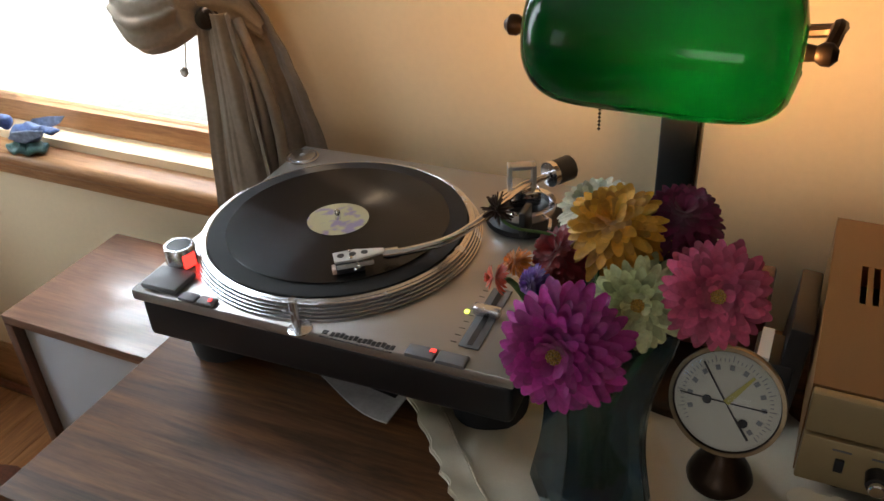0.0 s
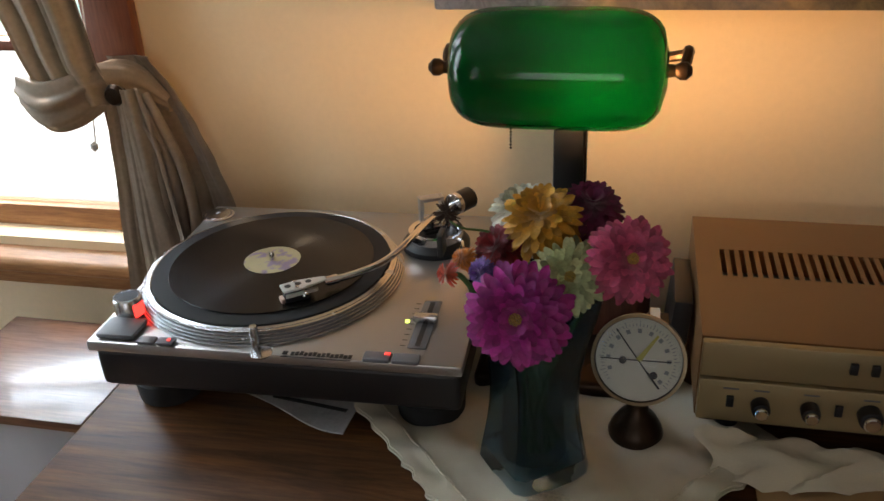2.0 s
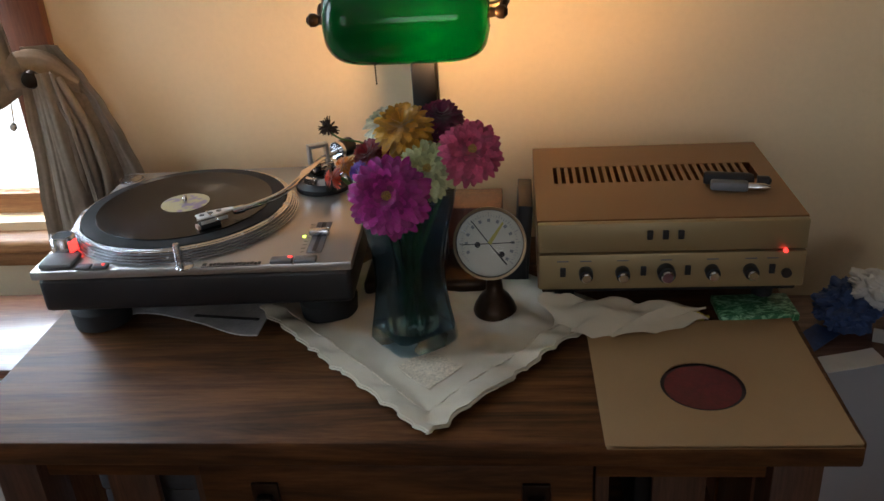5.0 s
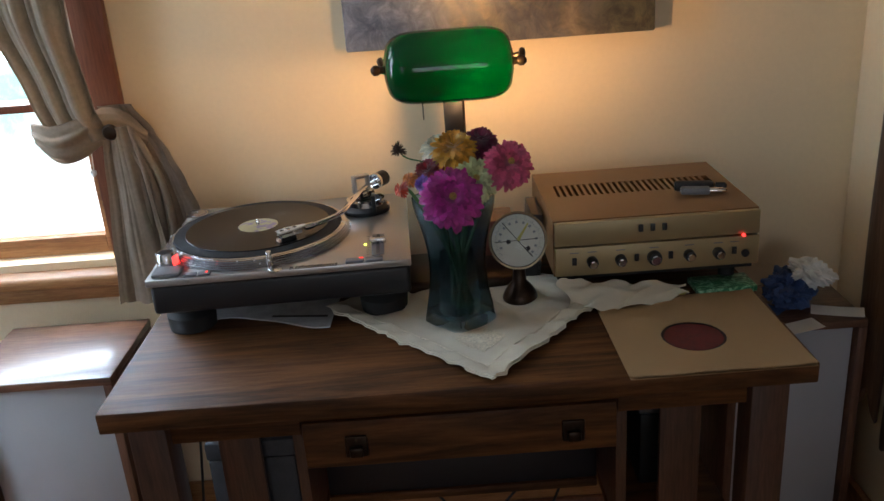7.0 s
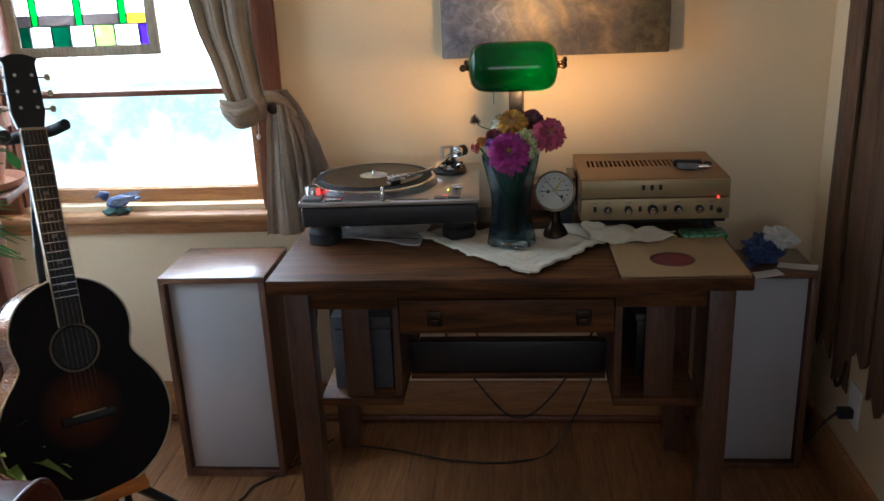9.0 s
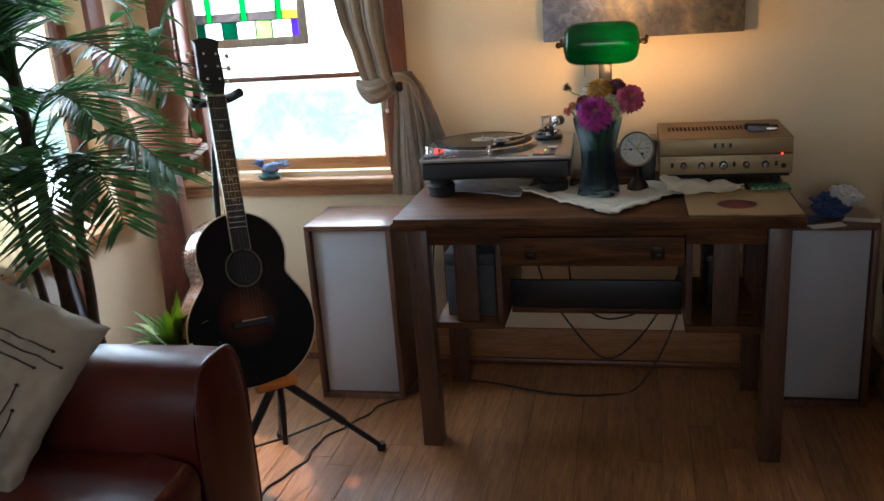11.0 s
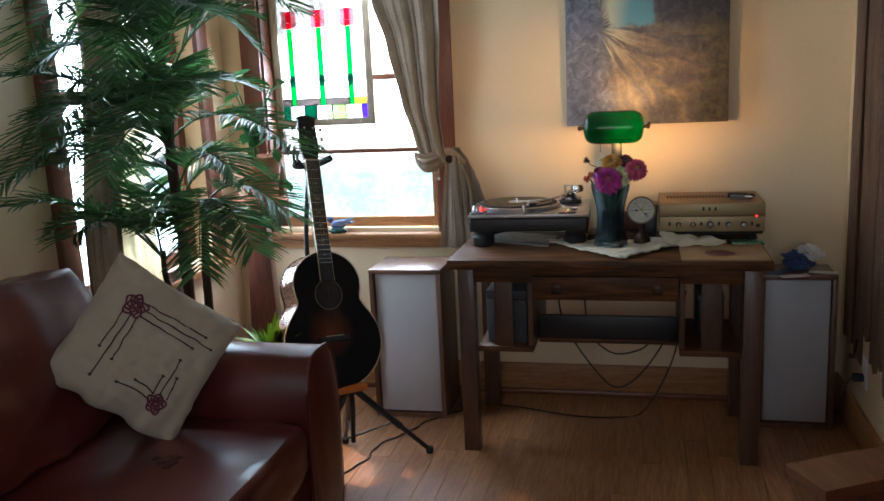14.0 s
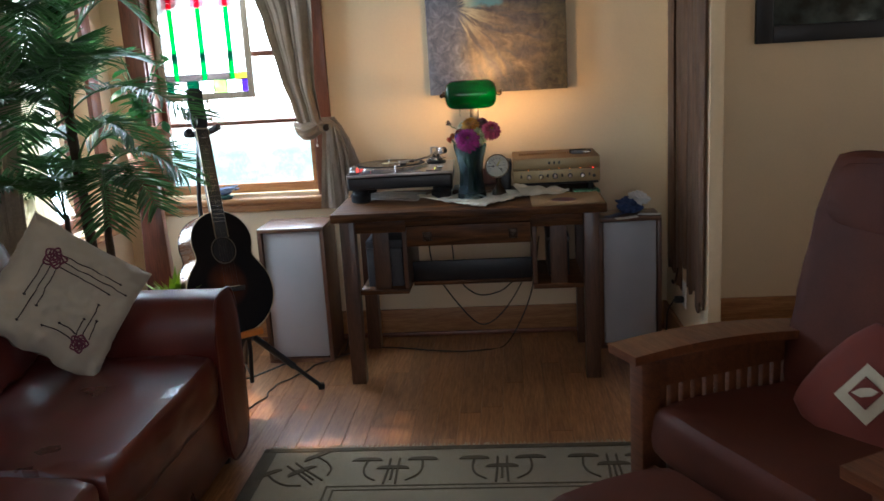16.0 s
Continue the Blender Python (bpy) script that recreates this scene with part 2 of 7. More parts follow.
def sheet(nu, nv, at, thick=0.0, bm=None):
    """A grid over u, v in 0..1; at(u, v) gives the place."""
    own = bmesh.new()
    g = [[own.verts.new(at(i / nu, j / nv)) for i in range(nu + 1)] for j in range(nv + 1)]
    for j in range(nv):
        for i in range(nu):
            own.faces.new((g[j][i], g[j][i + 1], g[j + 1][i + 1], g[j + 1][i]))
    if thick:
        bmesh.ops.recalc_face_normals(own, faces=own.faces[:])
        bmesh.ops.solidify(own, geom=own.faces[:], thickness=thick)
    return join(bm, own)


def outline(points, depth, bm=None, m=None, bevel=0.0):
    """A flat shape in x, z from points, with a thickness along y."""
    own = bmesh.new()
    f = own.faces.new([own.verts.new((x, 0, z)) for x, z in points])
    ext = bmesh.ops.extrude_face_region(own, geom=[f])
    bmesh.ops.translate(own, vec=(0, depth, 0), verts=[v for v in ext["geom"] if isinstance(v, bmesh.types.BMVert)])
    if bevel:
        es = [e for e in own.edges if len({round(v.co.y, 5) for v in e.verts}) == 1]
        bmesh.ops.bevel(own, geom=es, offset=bevel, segments=2, affect="EDGES")
    if m is not None:
        bmesh.ops.transform(own, matrix=m, verts=own.verts[:])
    return join(bm, own)


def cushion(size, puff, n=14, power=2.6, bm=None, m=None, seed=0, wrinkle=0.006):
    """A stuffed rounded block, softly wrinkled, centred on its middle."""
    own = bmesh.new()
    bmesh.ops.create_cube(own, size=2.0)
    bmesh.ops.subdivide_edges(own, edges=own.edges[:], cuts=n, use_grid_fill=True)
    sx, sy, sz = (s / 2 for s in size)
    for v in own.verts:
        x, y, z = v.co
        ex = 1 - puff * (abs(y) ** power + abs(z) ** power) / 2
        ey = 1 - puff * (abs(x) ** power + abs(z) ** power) / 2
        ez = 1 - puff * (abs(x) ** power + abs(y) ** power) / 2
        v.co = Vector((x * ex * sx, y * ey * sy, z * ez * sz))
        w = noise.noise(v.co * 9 + Vector((seed, 0, 0))) * wrinkle + noise.noise(v.co * 26 + Vector((0, seed, 0))) * wrinkle * 0.4
        v.co += v.co.normalized() * w
    if m is not None:
        bmesh.ops.transform(own, matrix=m, verts=own.verts[:])
    return join(bm, own)


def slab(name, lo, hi, material, label="", bevel=0.0, parent=None):
    ob = part(name, box(lo, hi, bevel), material, parent)
    return ob if parent is not None else tagged(ob, label, "", "", "structure")


# ---- the room ----
WALL = 1.11
LEFT, RIGHT, TOP = -1.65, 0.968, 2.45
WX0, WX1, WZ0, WZ1 = -1.462, -0.674, 0.744, 2.10


def wall_with_hole(name, axis, face, back, a0, a1, h0, h1, v0, v1, label):
    """A thick wall along x or y with one window opening, as one mesh."""
    bm = bmesh.new()
    for p0, p1, z0, z1 in ((a0, h0, 0, TOP), (h1, a1, 0, TOP), (h0, h1, 0, v0), (h0, h1, v1, TOP)):
        lo, hi = ((p0, face, z0), (p1, back, z1)) if axis == "x" else ((back, p0, z0), (face, p1, z1))
        box(lo, hi, 0, bm)
    return tagged(part(name, bm, PLASTER, smooth=False), label, "wall", "", "structure")


wall_with_hole("wall_north", "x", WALL, WALL + 0.16, LEFT - 0.2, 3.2, WX0, WX1, WZ0, WZ1, "peach painted plaster wall with a sash window")
bm = bmesh.new()
for y0, y1, z0, z1 in ((NEAR, -2.75, 0, TOP), (-1.65, -0.06, 0, TOP), (0.86, WALL, 0, TOP), (-2.75, -1.65, 0, 0.8), (-2.75, -1.65, 2.1, TOP), (-0.06, 0.86, 0, 0.66), (-0.06, 0.86, 2.1, TOP)):
    box((LEFT - 0.16, y0, z0), (LEFT, y1, z1), 0, bm)
tagged(part("wall_west", bm, PLASTER, smooth=False), "peach painted plaster side wall with two windows", "wall", "", "structure")
slab("wall_partition", (RIGHT, 0.26, 0), (RIGHT + 0.050, WALL, TOP), PLASTER, "peach painted plaster wall stub beside the desk", 0.004)
# closing wall out of view; its opening is added to hold the fill lamp
wall_with_hole("wall_east", "y", 3.36, 3.2, NEAR, WALL, -1.2, 0.2, 0.8, 2.0, "unseen peach painted plaster wall with an opening added for a fill lamp")
wall_with_hole("wall_south", "x", NEAR, NEAR - 0.16, LEFT - 0.16, 3.36, -0.70, 1.30, 0.85, 2.0, "plain peach painted wall with a wide window")
tagged(slab("ceiling", (LEFT - 0.16, NEAR - 0.16, TOP), (3.36, WALL + 0.16, TOP + 0.1), CEIL, "plain off-white ceiling"), category="ceiling")
floor = tagged(slab("floor", (LEFT - 0.16, NEAR - 0.16, -0.12), (3.36, WALL + 0.16, -0.014), DARK_UNDER, "worn honey oak strip floor"), category="floor")
for nm, lo, hi in (("baseboard", (LEFT, WALL - 0.018, 0), (RIGHT, WALL, 0.135)), ("baseboard", (RIGHT + 0.050, WALL - 0.018, 0), (3.2, WALL, 0.135)), ("baseboard", (LEFT, NEAR, 0), (LEFT + 0.018, WALL - 0.018, 0.135)), ("baseboard", (RIGHT - 0.018, 0.26, 0), (RIGHT, WALL - 0.018, 0.135))):
    slab(nm, lo, hi, TRIM, "amber varnished pine baseboard", 0.004)
for nm, lo, hi in (("trim", (LEFT + 0.018, WALL - 0.036, 0), (RIGHT - 0.018, WALL - 0.018, 0.022)),):
    slab(nm, lo, hi, TRIM_V, "dark quarter-round shoe moulding", 0.008)


# ---- back window ----
def sash_window():
    w = root("window_1", (0, 0, 0), label="varnished wooden double-hung sash window in bright daylight", category="window", kind="structure")
    y = WALL
    for x0, x1 in ((WX0 - 0.085, WX0 + 0.004), (WX1 - 0.004, WX1 + 0.082)):
        part("casing", box((x0, y - 0.024, WZ0 - 0.016), (x1, y - 0.001, WZ1 + 0.1), 0.005), TRIM_V, w)
    part("head_casing", box((WX0 - 0.10, y - 0.028, WZ1 + 0.101), (WX1 + 0.10, y - 0.001, WZ1 + 0.20), 0.005), TRIM, w)
    part("jamb", box((WX0, y, WZ0), (WX0 + 0.012, y + 0.15, WZ1)), TRIM_V, w)
    part("jamb", box((WX1 - 0.012, y, WZ0), (WX1, y + 0.15, WZ1)), TRIM_V, w)
    part("head", box((WX0 + 0.012, y, WZ1 - 0.02), (WX1 - 0.012, y + 0.15, WZ1)), TRIM_V, w)
    st = box((WX0 - 0.11, y - 0.055, WZ0 - 0.046), (WX1 + 0.11, y + 0.085, WZ0 - 0.017), 0.010, seg=3)
    part("window_sill", st, TRIM, w, "worn amber pine stool")
    part("apron", box((WX0 - 0.085, y - 0.024, WZ0 - 0.086), (WX1 + 0.085, y - 0.001, WZ0 - 0.0465), 0.006), TRIM, w)
    mid = 1.080
    for name, yy, z0, z1, low in (("lower_sash", y + 0.050, WZ0 - 0.0165, mid + 0.014, 0.0585), ("upper_sash", y + 0.090, mid - 0.008, WZ1 - 0.02, 0.022)):
        s = part(name, box((WX0 + 0.012, yy, z0), (WX0 + 0.042, yy + 0.034, z1), 0.003), TRIM_V, w)
        part("stile", box((WX1 - 0.042, yy, z0), (WX1 - 0.012, yy + 0.034, z1), 0.003), TRIM, s)
        part("bottom_rail", box((WX0 + 0.042, yy, z0), (WX1 - 0.042, yy + 0.034, z0 + low), 0.003), TRIM, s)
        part("top_rail", box((WX0 + 0.042, yy, z1 - 0.018), (WX1 - 0.042, yy + 0.034, z1), 0.003), TRIM_V, s)
        if name == "upper_sash":
            part("muntin", box((WX0 + 0.042, yy + 0.002, 1.392), (WX1 - 0.042, yy + 0.030, 1.418), 0.004), TRIM_V, s)
        g = part("pane", box((WX0 + 0.042, yy + 0.014, z0 + low), (WX1 - 0.042, yy + 0.018, z1 - 0.018)), GLASS, s)
        g.visible_shadow = False
    return w


sash_window()


def side_window(name, y0, y1, z0, z1):
    w = root(name, label="wooden side window full of white daylight", category="window", kind="structure")
    x = LEFT
    for a, b in ((y0 - 0.09, y0 + 0.003), (y1 - 0.003, y1 + 0.09)):
        part("casing", box((x + 0.001, a, z0 - 0.05), (x + 0.024, b, z1 + 0.09), 0.004), TRIM_V, w)
    part("head_casing", box((x + 0.001, y0 - 0.1, z1 + 0.091), (x + 0.028, y1 + 0.1, z1 + 0.17), 0.004), TRIM_V, w)
    part("window_sill", box((x - 0.08, y0 - 0.1, z0 - 0.045), (x + 0.055, y1 + 0.1, z0 - 0.012), 0.008), TRIM, w)
    for a, b in ((y0, y0 + 0.05), (y1 - 0.05, y1)):
        part("stile", box((x - 0.11, a, z0 - 0.01), (x - 0.075, b, z1), 0.003), TRIM_V, w)
    zm = (z0 + z1) / 2
    for a, b in ((z0 - 0.01, z0 + 0.06), (zm - 0.02, zm + 0.02), (z1 - 0.05, z1)):
        part("rail", box((x - 0.11, y0 + 0.05, a), (x - 0.075, y1 - 0.05, b), 0.003), TRIM_V, w)
    for a, b in ((z0 + 0.06, zm - 0.02), (zm + 0.02, z1 - 0.05)):
        g = part("pane", box((x - 0.095, y0 + 0.05, a), (x - 0.091, y1 - 0.05, b)), GLASS, w)
        g.visible_shadow = False


def rear_window():
    w = root("window_4", label="wide plain wooden window behind the seats", category="window", kind="structure")
    for x0, x1 in ((-0.79, -0.70), (1.30, 1.39)):
        part("casing", box((x0, NEAR + 0.001, 0.85), (x1, NEAR + 0.024, 2.0), 0.004), TRIM_V, w)
    for z0, z1 in ((0.76, 0.85), (2.0, 2.09)):
        part("casing", box((-0.79, NEAR + 0.001, z0), (1.39, NEAR + 0.026, z1), 0.004), TRIM_V, w)
    part("mullion", box((0.275, NEAR - 0.05, 0.85), (0.325, NEAR - 0.01, 2.0), 0.003), TRIM_V, w)


rear_window()
side_window("window_2", -0.06, 0.86, 0.66, 2.1)
side_window("window_3", -2.75, -1.65, 0.80, 2.1)


def backdrop():
    m, n, l, b = nodes_of("garden_with_painted_glare")
    at = coords(n, l, (1, 1, 1))
    big, leaf = tex(n, l, at, 0.9, 3), tex(n, l, at, 5.0, 6, 0.7)
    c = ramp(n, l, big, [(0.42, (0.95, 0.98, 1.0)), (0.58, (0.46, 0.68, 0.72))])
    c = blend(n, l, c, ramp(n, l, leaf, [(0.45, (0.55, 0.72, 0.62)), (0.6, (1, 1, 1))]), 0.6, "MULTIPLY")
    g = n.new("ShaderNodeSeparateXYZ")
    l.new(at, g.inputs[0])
    # blown-out daylight painted in: white above and below the garden band
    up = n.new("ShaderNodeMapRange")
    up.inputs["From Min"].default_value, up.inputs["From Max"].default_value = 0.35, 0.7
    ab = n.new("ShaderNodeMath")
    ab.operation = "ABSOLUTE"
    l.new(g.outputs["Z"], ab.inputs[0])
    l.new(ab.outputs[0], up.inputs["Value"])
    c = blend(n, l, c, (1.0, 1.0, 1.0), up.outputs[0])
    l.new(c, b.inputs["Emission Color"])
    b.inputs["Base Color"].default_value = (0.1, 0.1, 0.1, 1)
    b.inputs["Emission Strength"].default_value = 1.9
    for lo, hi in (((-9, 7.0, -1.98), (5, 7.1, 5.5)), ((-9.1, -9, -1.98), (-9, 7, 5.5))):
        tagged(part("backdrop", box(lo, hi), m), "glowing garden backdrop far outside the window, with white glare painted in", "garden", "", "structure")


backdrop()
slab("ground", (-60, -60, -2.1), (60, 60, -2.0), surface("pale_paving", (0.80, 0.80, 0.77), 0.9, vary=0.1), "pale sunlit paving round the house")


# ---- the desk ----
DZ = 0.742


def desk():
    d = root("library_table", (0.06, 0.72, 0), label="dark fumed oak library table with drawer and end shelves", category="table")
    x0, x1, y0, y1 = -0.555, 0.555, -0.29, 0.28
    part("tabletop", box((x0, y0, DZ - 0.036), (x1, y1, DZ), 0.004), DESK, d)
    for sx in (-1, 1):
        for sy, yy in ((-1, y0 + 0.035), (1, y1 - 0.085)):
            part("leg", box((sx * 0.495 - 0.03, yy - 0.005, 0), (sx * 0.495 + 0.03, yy + 0.055, DZ - 0.036), 0.003), DESK_V, d)
    for a, b in ((-0.464, -0.256), (0.256, 0.464)):
        part("apron", box((a, y0 + 0.048, DZ - 0.092), (b, y0 + 0.070, DZ - 0.036), 0.002), DESK, d)
    part("rail", box((-0.256, y0 + 0.044, DZ - 0.066), (0.256, y0 + 0.066, DZ - 0.036), 0.002), DESK, d)
    part("back_apron", box((-0.464, y1 - 0.06, DZ - 0.12), (0.464, y1 - 0.04, DZ - 0.036), 0.002), DESK, d)
    dr = part("drawer", box((-0.253, y0 + 0.040, DZ - 0.153), (0.253, y0 + 0.062, DZ - 0.068), 0.003), DESK, d)
    part("drawer_box", box((-0.24, y0 + 0.062, DZ - 0.148), (0.24, y0 + 0.36, DZ - 0.075)), DESK, dr)
    for px in (-0.168, 0.182):
        pull = box((px - 0.018, y0 + 0.034, DZ - 0.132), (px + 0.018, y0 + 0.040, DZ - 0.094), 0.002)
        box((px - 0.011, y0 + 0.024, DZ - 0.128), (px + 0.011, y0 + 0.034, DZ - 0.110), 0.003, pull)
        part("drawer_pull", pull, BRONZE, dr, "square dark bronze pull")
    for sx in (-1, 1):
        inner, outer = 0.258, 0.464
        lo, hi = sorted((sx * inner, sx * (inner + 0.018)))
        part("inner_panel", box((lo, y0 + 0.0705, 0.4055), (hi, y1 - 0.07, DZ - 0.036), 0.002), DESK_V, d)
        lo, hi = sorted((sx * inner, sx * outer))
        part("shelf", box((lo, y0 + 0.06, 0.385), (hi, y1 - 0.088, 0.405), 0.002), DESK, d)
        mid = sx * 0.365
        for yy in (y0 + 0.0705, y1 - 0.10):
            part("slat", box((mid - 0.034, yy, 0.4055), (mid + 0.034, yy + 0.012, DZ - 0.0365), 0.002), DESK_V, d)
    part("middle_shelf", box((-0.257, -0.062, 0.372), (0.257, 0.175, 0.390), 0.003), DESK, d)
    part("shelf_board", box((-0.257, -0.056, 0.3902), (0.257, -0.040, 0.478), 0.002), BLACK, d, "black front board")
    return d


desk()


def shelf_clutter():
    b = root("storage_box", (0.43, 0.75, 0.4055), label="black storage box on the table's end shelf", category="box")
    part("body", box((-0.045, -0.14, 0), (0.045, 0.14, 0.15), 0.006), BLACK, b)
    part("lid", box((-0.048, -0.143, 0.1505), (0.048, 0.143, 0.172), 0.006), GREYKEY, b, "grey lid")
    g = root("album_case", (-0.300, 0.74, 0.4055), label="charcoal cloth album case on the table's end shelf", category="case")
    cloth_grey = surface("charcoal_cloth", (0.055, 0.055, 0.06), 0.7, vary=0.25, scale=30, relief=0.4)
    part("body", box((-0.075, -0.20, 0), (0.075, 0.15, 0.165), 0.006), cloth_grey, g)
    part("lid", box((-0.077, -0.202, 0.1655), (0.077, 0.152, 0.200), 0.006), cloth_grey, g)


shelf_clutter()


# ---- loudspeakers ----
def speaker(at, w, h, dp, label, rz=0.0):
    s = root("loudspeaker", at, rz, label, "loudspeaker", "floor loudspeakers")
    t = 0.018
    part("side_panel", box((-w / 2, -dp, 0), (-w / 2 + t, 0, h - t), 0.002), WALNUT, s)
    part("side_panel", box((w / 2 - t, -dp, 0), (w / 2, 0, h - t), 0.002), WALNUT, s)
    part("top_panel", box((-w / 2, -dp, h - t), (w / 2, 0, h), 0.003), WALNUT_X, s)
    part("bottom_panel", box((-w / 2 + t, -dp, 0), (w / 2 - t, 0, t)), WALNUT, s)
    part("back_panel", box((-w / 2 + t, -t, t), (w / 2 - t, 0, h - t)), WALNUT, s)
    part("grille", box((-w / 2 + t + 0.004, -dp + 0.014, t + 0.004), (w / 2 - t - 0.004, -dp + 0.032, h - t - 0.004), 0.004), GRILLE, s, "pale woven grille cloth")
    return s


speaker((-0.753, 1.018, 0.0), 0.302, 0.632, 0.262, "walnut floor loudspeaker with pale grille under the window")
speaker((0.757, 1.018, 0.0), 0.275, 0.605, 0.20, "walnut floor loudspeaker with pale grille, papers on top")


# ---- turntable ----
def ring(r0, r1, z0, z1, n=64):
    return lathe([(r0, z0), (r1, z0), (r1, z1), (r0, z1), (r0, z0)], n, cap=False)


def turntable():
    t = root("turntable", (-0.239, 0.630, DZ + 0.006), 2.0, label="silver direct-drive turntable with black base playing a record", category="turntable")
    w, dp = 0.226, 0.402
    base = box((-w + 0.014, 0.022, 0.056), (w + 0.008, dp - 0.004, 0.1095), 0.008, seg=3)
    part("base", base, BLACK, t, "black rubberised plinth")
    part("deck", box((-w + 0.010, 0.016, 0.110), (w + 0.012, dp, 0.124), 0.003), SILVER, t, "silver painted top plate")
    for fx in (-0.170, 0.182):
        for fy in (0.100, 0.345):
            part("foot", lathe([(0.034, -0.006), (0.042, -0.002), (0.044, 0.026), (0.036, 0.036), (0.036, 0.056)], 24, m=pose(fx, fy, 0)), RUBBER, t)
    c, z = (-0.044, 0.195), 0.124
    prof = [(0.1730, z + 0.001)]
    for k in range(5):
        zz, r = z + 0.0016 + k * 0.0033, 0.1730 - k * 0.0022
        prof += [(r, zz), (r, zz + 0.0017), (r - 0.003, zz + 0.0023), (r - 0.003, zz + 0.0031)]
    prof += [(0.1575, z + 0.0190), (0.1555, z + 0.0176)]
    pl = part("platter", lathe(prof, 96, m=pose(*c, 0)), ALU, t, "turned aluminium platter with strobe dots")
    for k in range(4):
        r, zz = 0.1704 - 0.0022 * k, z + 0.0034 + 0.0033 * k
        part("groove", lathe([(r - 0.001, zz), (r + 0.0012, zz), (r + 0.0012, zz + 0.0013), (r - 0.001, zz + 0.0013)], 96, m=pose(*c, 0), cap=False), GREYKEY, pl)
    part("slipmat", lathe([(0.1550, z + 0.0178), (0.1550, z + 0.0200), (0.1535, z + 0.0206), (0.004, z + 0.0206)], 64, m=pose(*c, 0)), RUBBER, pl, "black slipmat")
    part("spindle", lathe([(0.0036, z + 0.020), (0.0036, z + 0.033), (0.002, z + 0.036)], 12, m=pose(*c, 0)), CHROME, pl)
    # start button, speed keys, strobe pillar
    part("start_button", box((-0.205, 0.022, 0.1245), (-0.157, 0.062, 0.132), 0.003), GREYKEY, t, "grey start-stop button")
    for k in range(2):
        part("speed_key", box((-0.150 + 0.024 * k, 0.016, 0.1245), (-0.128 + 0.024 * k, 0.030, 0.129), 0.002), GREYKEY, t)
    part("key_light", box((-0.112, 0.021, 0.1292), (-0.109, 0.025, 0.1302)), LAMP_RED, t)
    kn = part("power_knob", lathe([(0.018, 0.1245), (0.018, 0.150), (0.0165, 0.152), (0.014, 0.152), (0.0135, 0.1505)], 28, m=pose(-0.189, 0.078, 0)), ALU, t, "round strobe power knob")
    part("knob_cap", lathe([(0.0135, 0.1502), (0.0135, 0.1512)], 24, m=pose(-0.189, 0.078, 0)), BLACK, kn)
    part("strobe_window", box((0.0135, -0.008, 0.128), (0.0188, 0.008, 0.146), 0.002, m=pose(-0.189, 0.078, 0, 0, 0, -18)), LED_RED, kn, "glowing red strobe window")
    part("target_light", lathe([(0.0050, 0.1245), (0.0050, 0.155), (0.0042, 0.157)], 16, m=pose(-0.002, 0.022, 0)), ALU, t)
    part("target_base", lathe([(0.013, 0.1245), (0.013, 0.126), (0.010, 0.127)], 20, m=pose(0.006, 0.016, 0)), ALU, t)
    for k in range(2):
        part("reset_key", box((0.126 + 0.033 * k, 0.012, 0.1245), (0.157 + 0.033 * k, 0.029, 0.130), 0.002), GREYKEY, t)
    part("quartz_light", box((0.150, 0.022, 0.1302), (0.156, 0.026, 0.1308)), LAMP_RED, t)
    tr = part("pitch_track", box((0.170, 0.045, 0.1242), (0.192, 0.150, 0.1256), 0.001), GREYKEY, t)
    part("slot", box((0.178, 0.049, 0.1257), (0.184, 0.146, 0.1261)), BLACK, tr)
    part("pitch_slider", box((0.166, 0.094, 0.126), (0.196, 0.106, 0.137), 0.003), ALU, t)
    part("pitch_light", box((0.156, 0.099, 0.1242), (0.160, 0.103, 0.1256)), LED_GREEN, t)
    marks = bmesh.new()
    for k in range(9):
        box((0.1605, 0.050 + 0.0115 * k, 0.1242), (0.1665, 0.0508 + 0.0115 * k, 0.1246), 0, marks)
    part("pitch_scale", marks, BLACK, t)
    plate = bmesh.new()
    box((0.030, 0.018, 0.1242), (0.036, 0.024, 0.1247), 0, plate)
    for k in range(14):
        box((0.040 + 0.0052 * k, 0.017 + 0.0006 * (k % 3), 0.1242), (0.0442 + 0.0052 * k, 0.0235 + 0.001 * ((k * 7) % 3), 0.1247), 0, plate)
    box((0.030, 0.0125, 0.1242), (0.112, 0.0142, 0.1247), 0, plate)
    part("maker_mark", plate, BLACK, t, "dark printed bars")
    part("adapter_socket", lathe([(0.024, 0.1244), (0.024, 0.126), (0.021, 0.1263), (0.019, 0.1246)], 32, m=pose(-0.198, 0.366, 0)), ALU, t)
    part("adapter", lathe([(0.0185, 0.1246), (0.0185, 0.1275), (0.004, 0.129), (0.003, 0.1255)], 28, m=pose(-0.198, 0.366, 0)), ALU, t)
    # tonearm
    px, py = 0.156, 0.300
    arm = part("tonearm_base", lathe([(0.047, 0.1245), (0.047, 0.132), (0.042, 0.138), (0.030, 0.142), (0.016, 0.143)], 40, m=pose(px, py, 0)), BLACK, t, "black tonearm base")
    part("height_ring", ring(0.030, 0.038, 0.139, 0.150, 40), CHROME, arm).matrix_basis = pose(px, py, 0)
    part("gimbal", box((-0.019, -0.010, 0.146), (0.019, 0.012, 0.166), 0.004, m=pose(px, py, 0, 0, 0, 30)), CHROME, arm)
    yoke = bmesh.new()
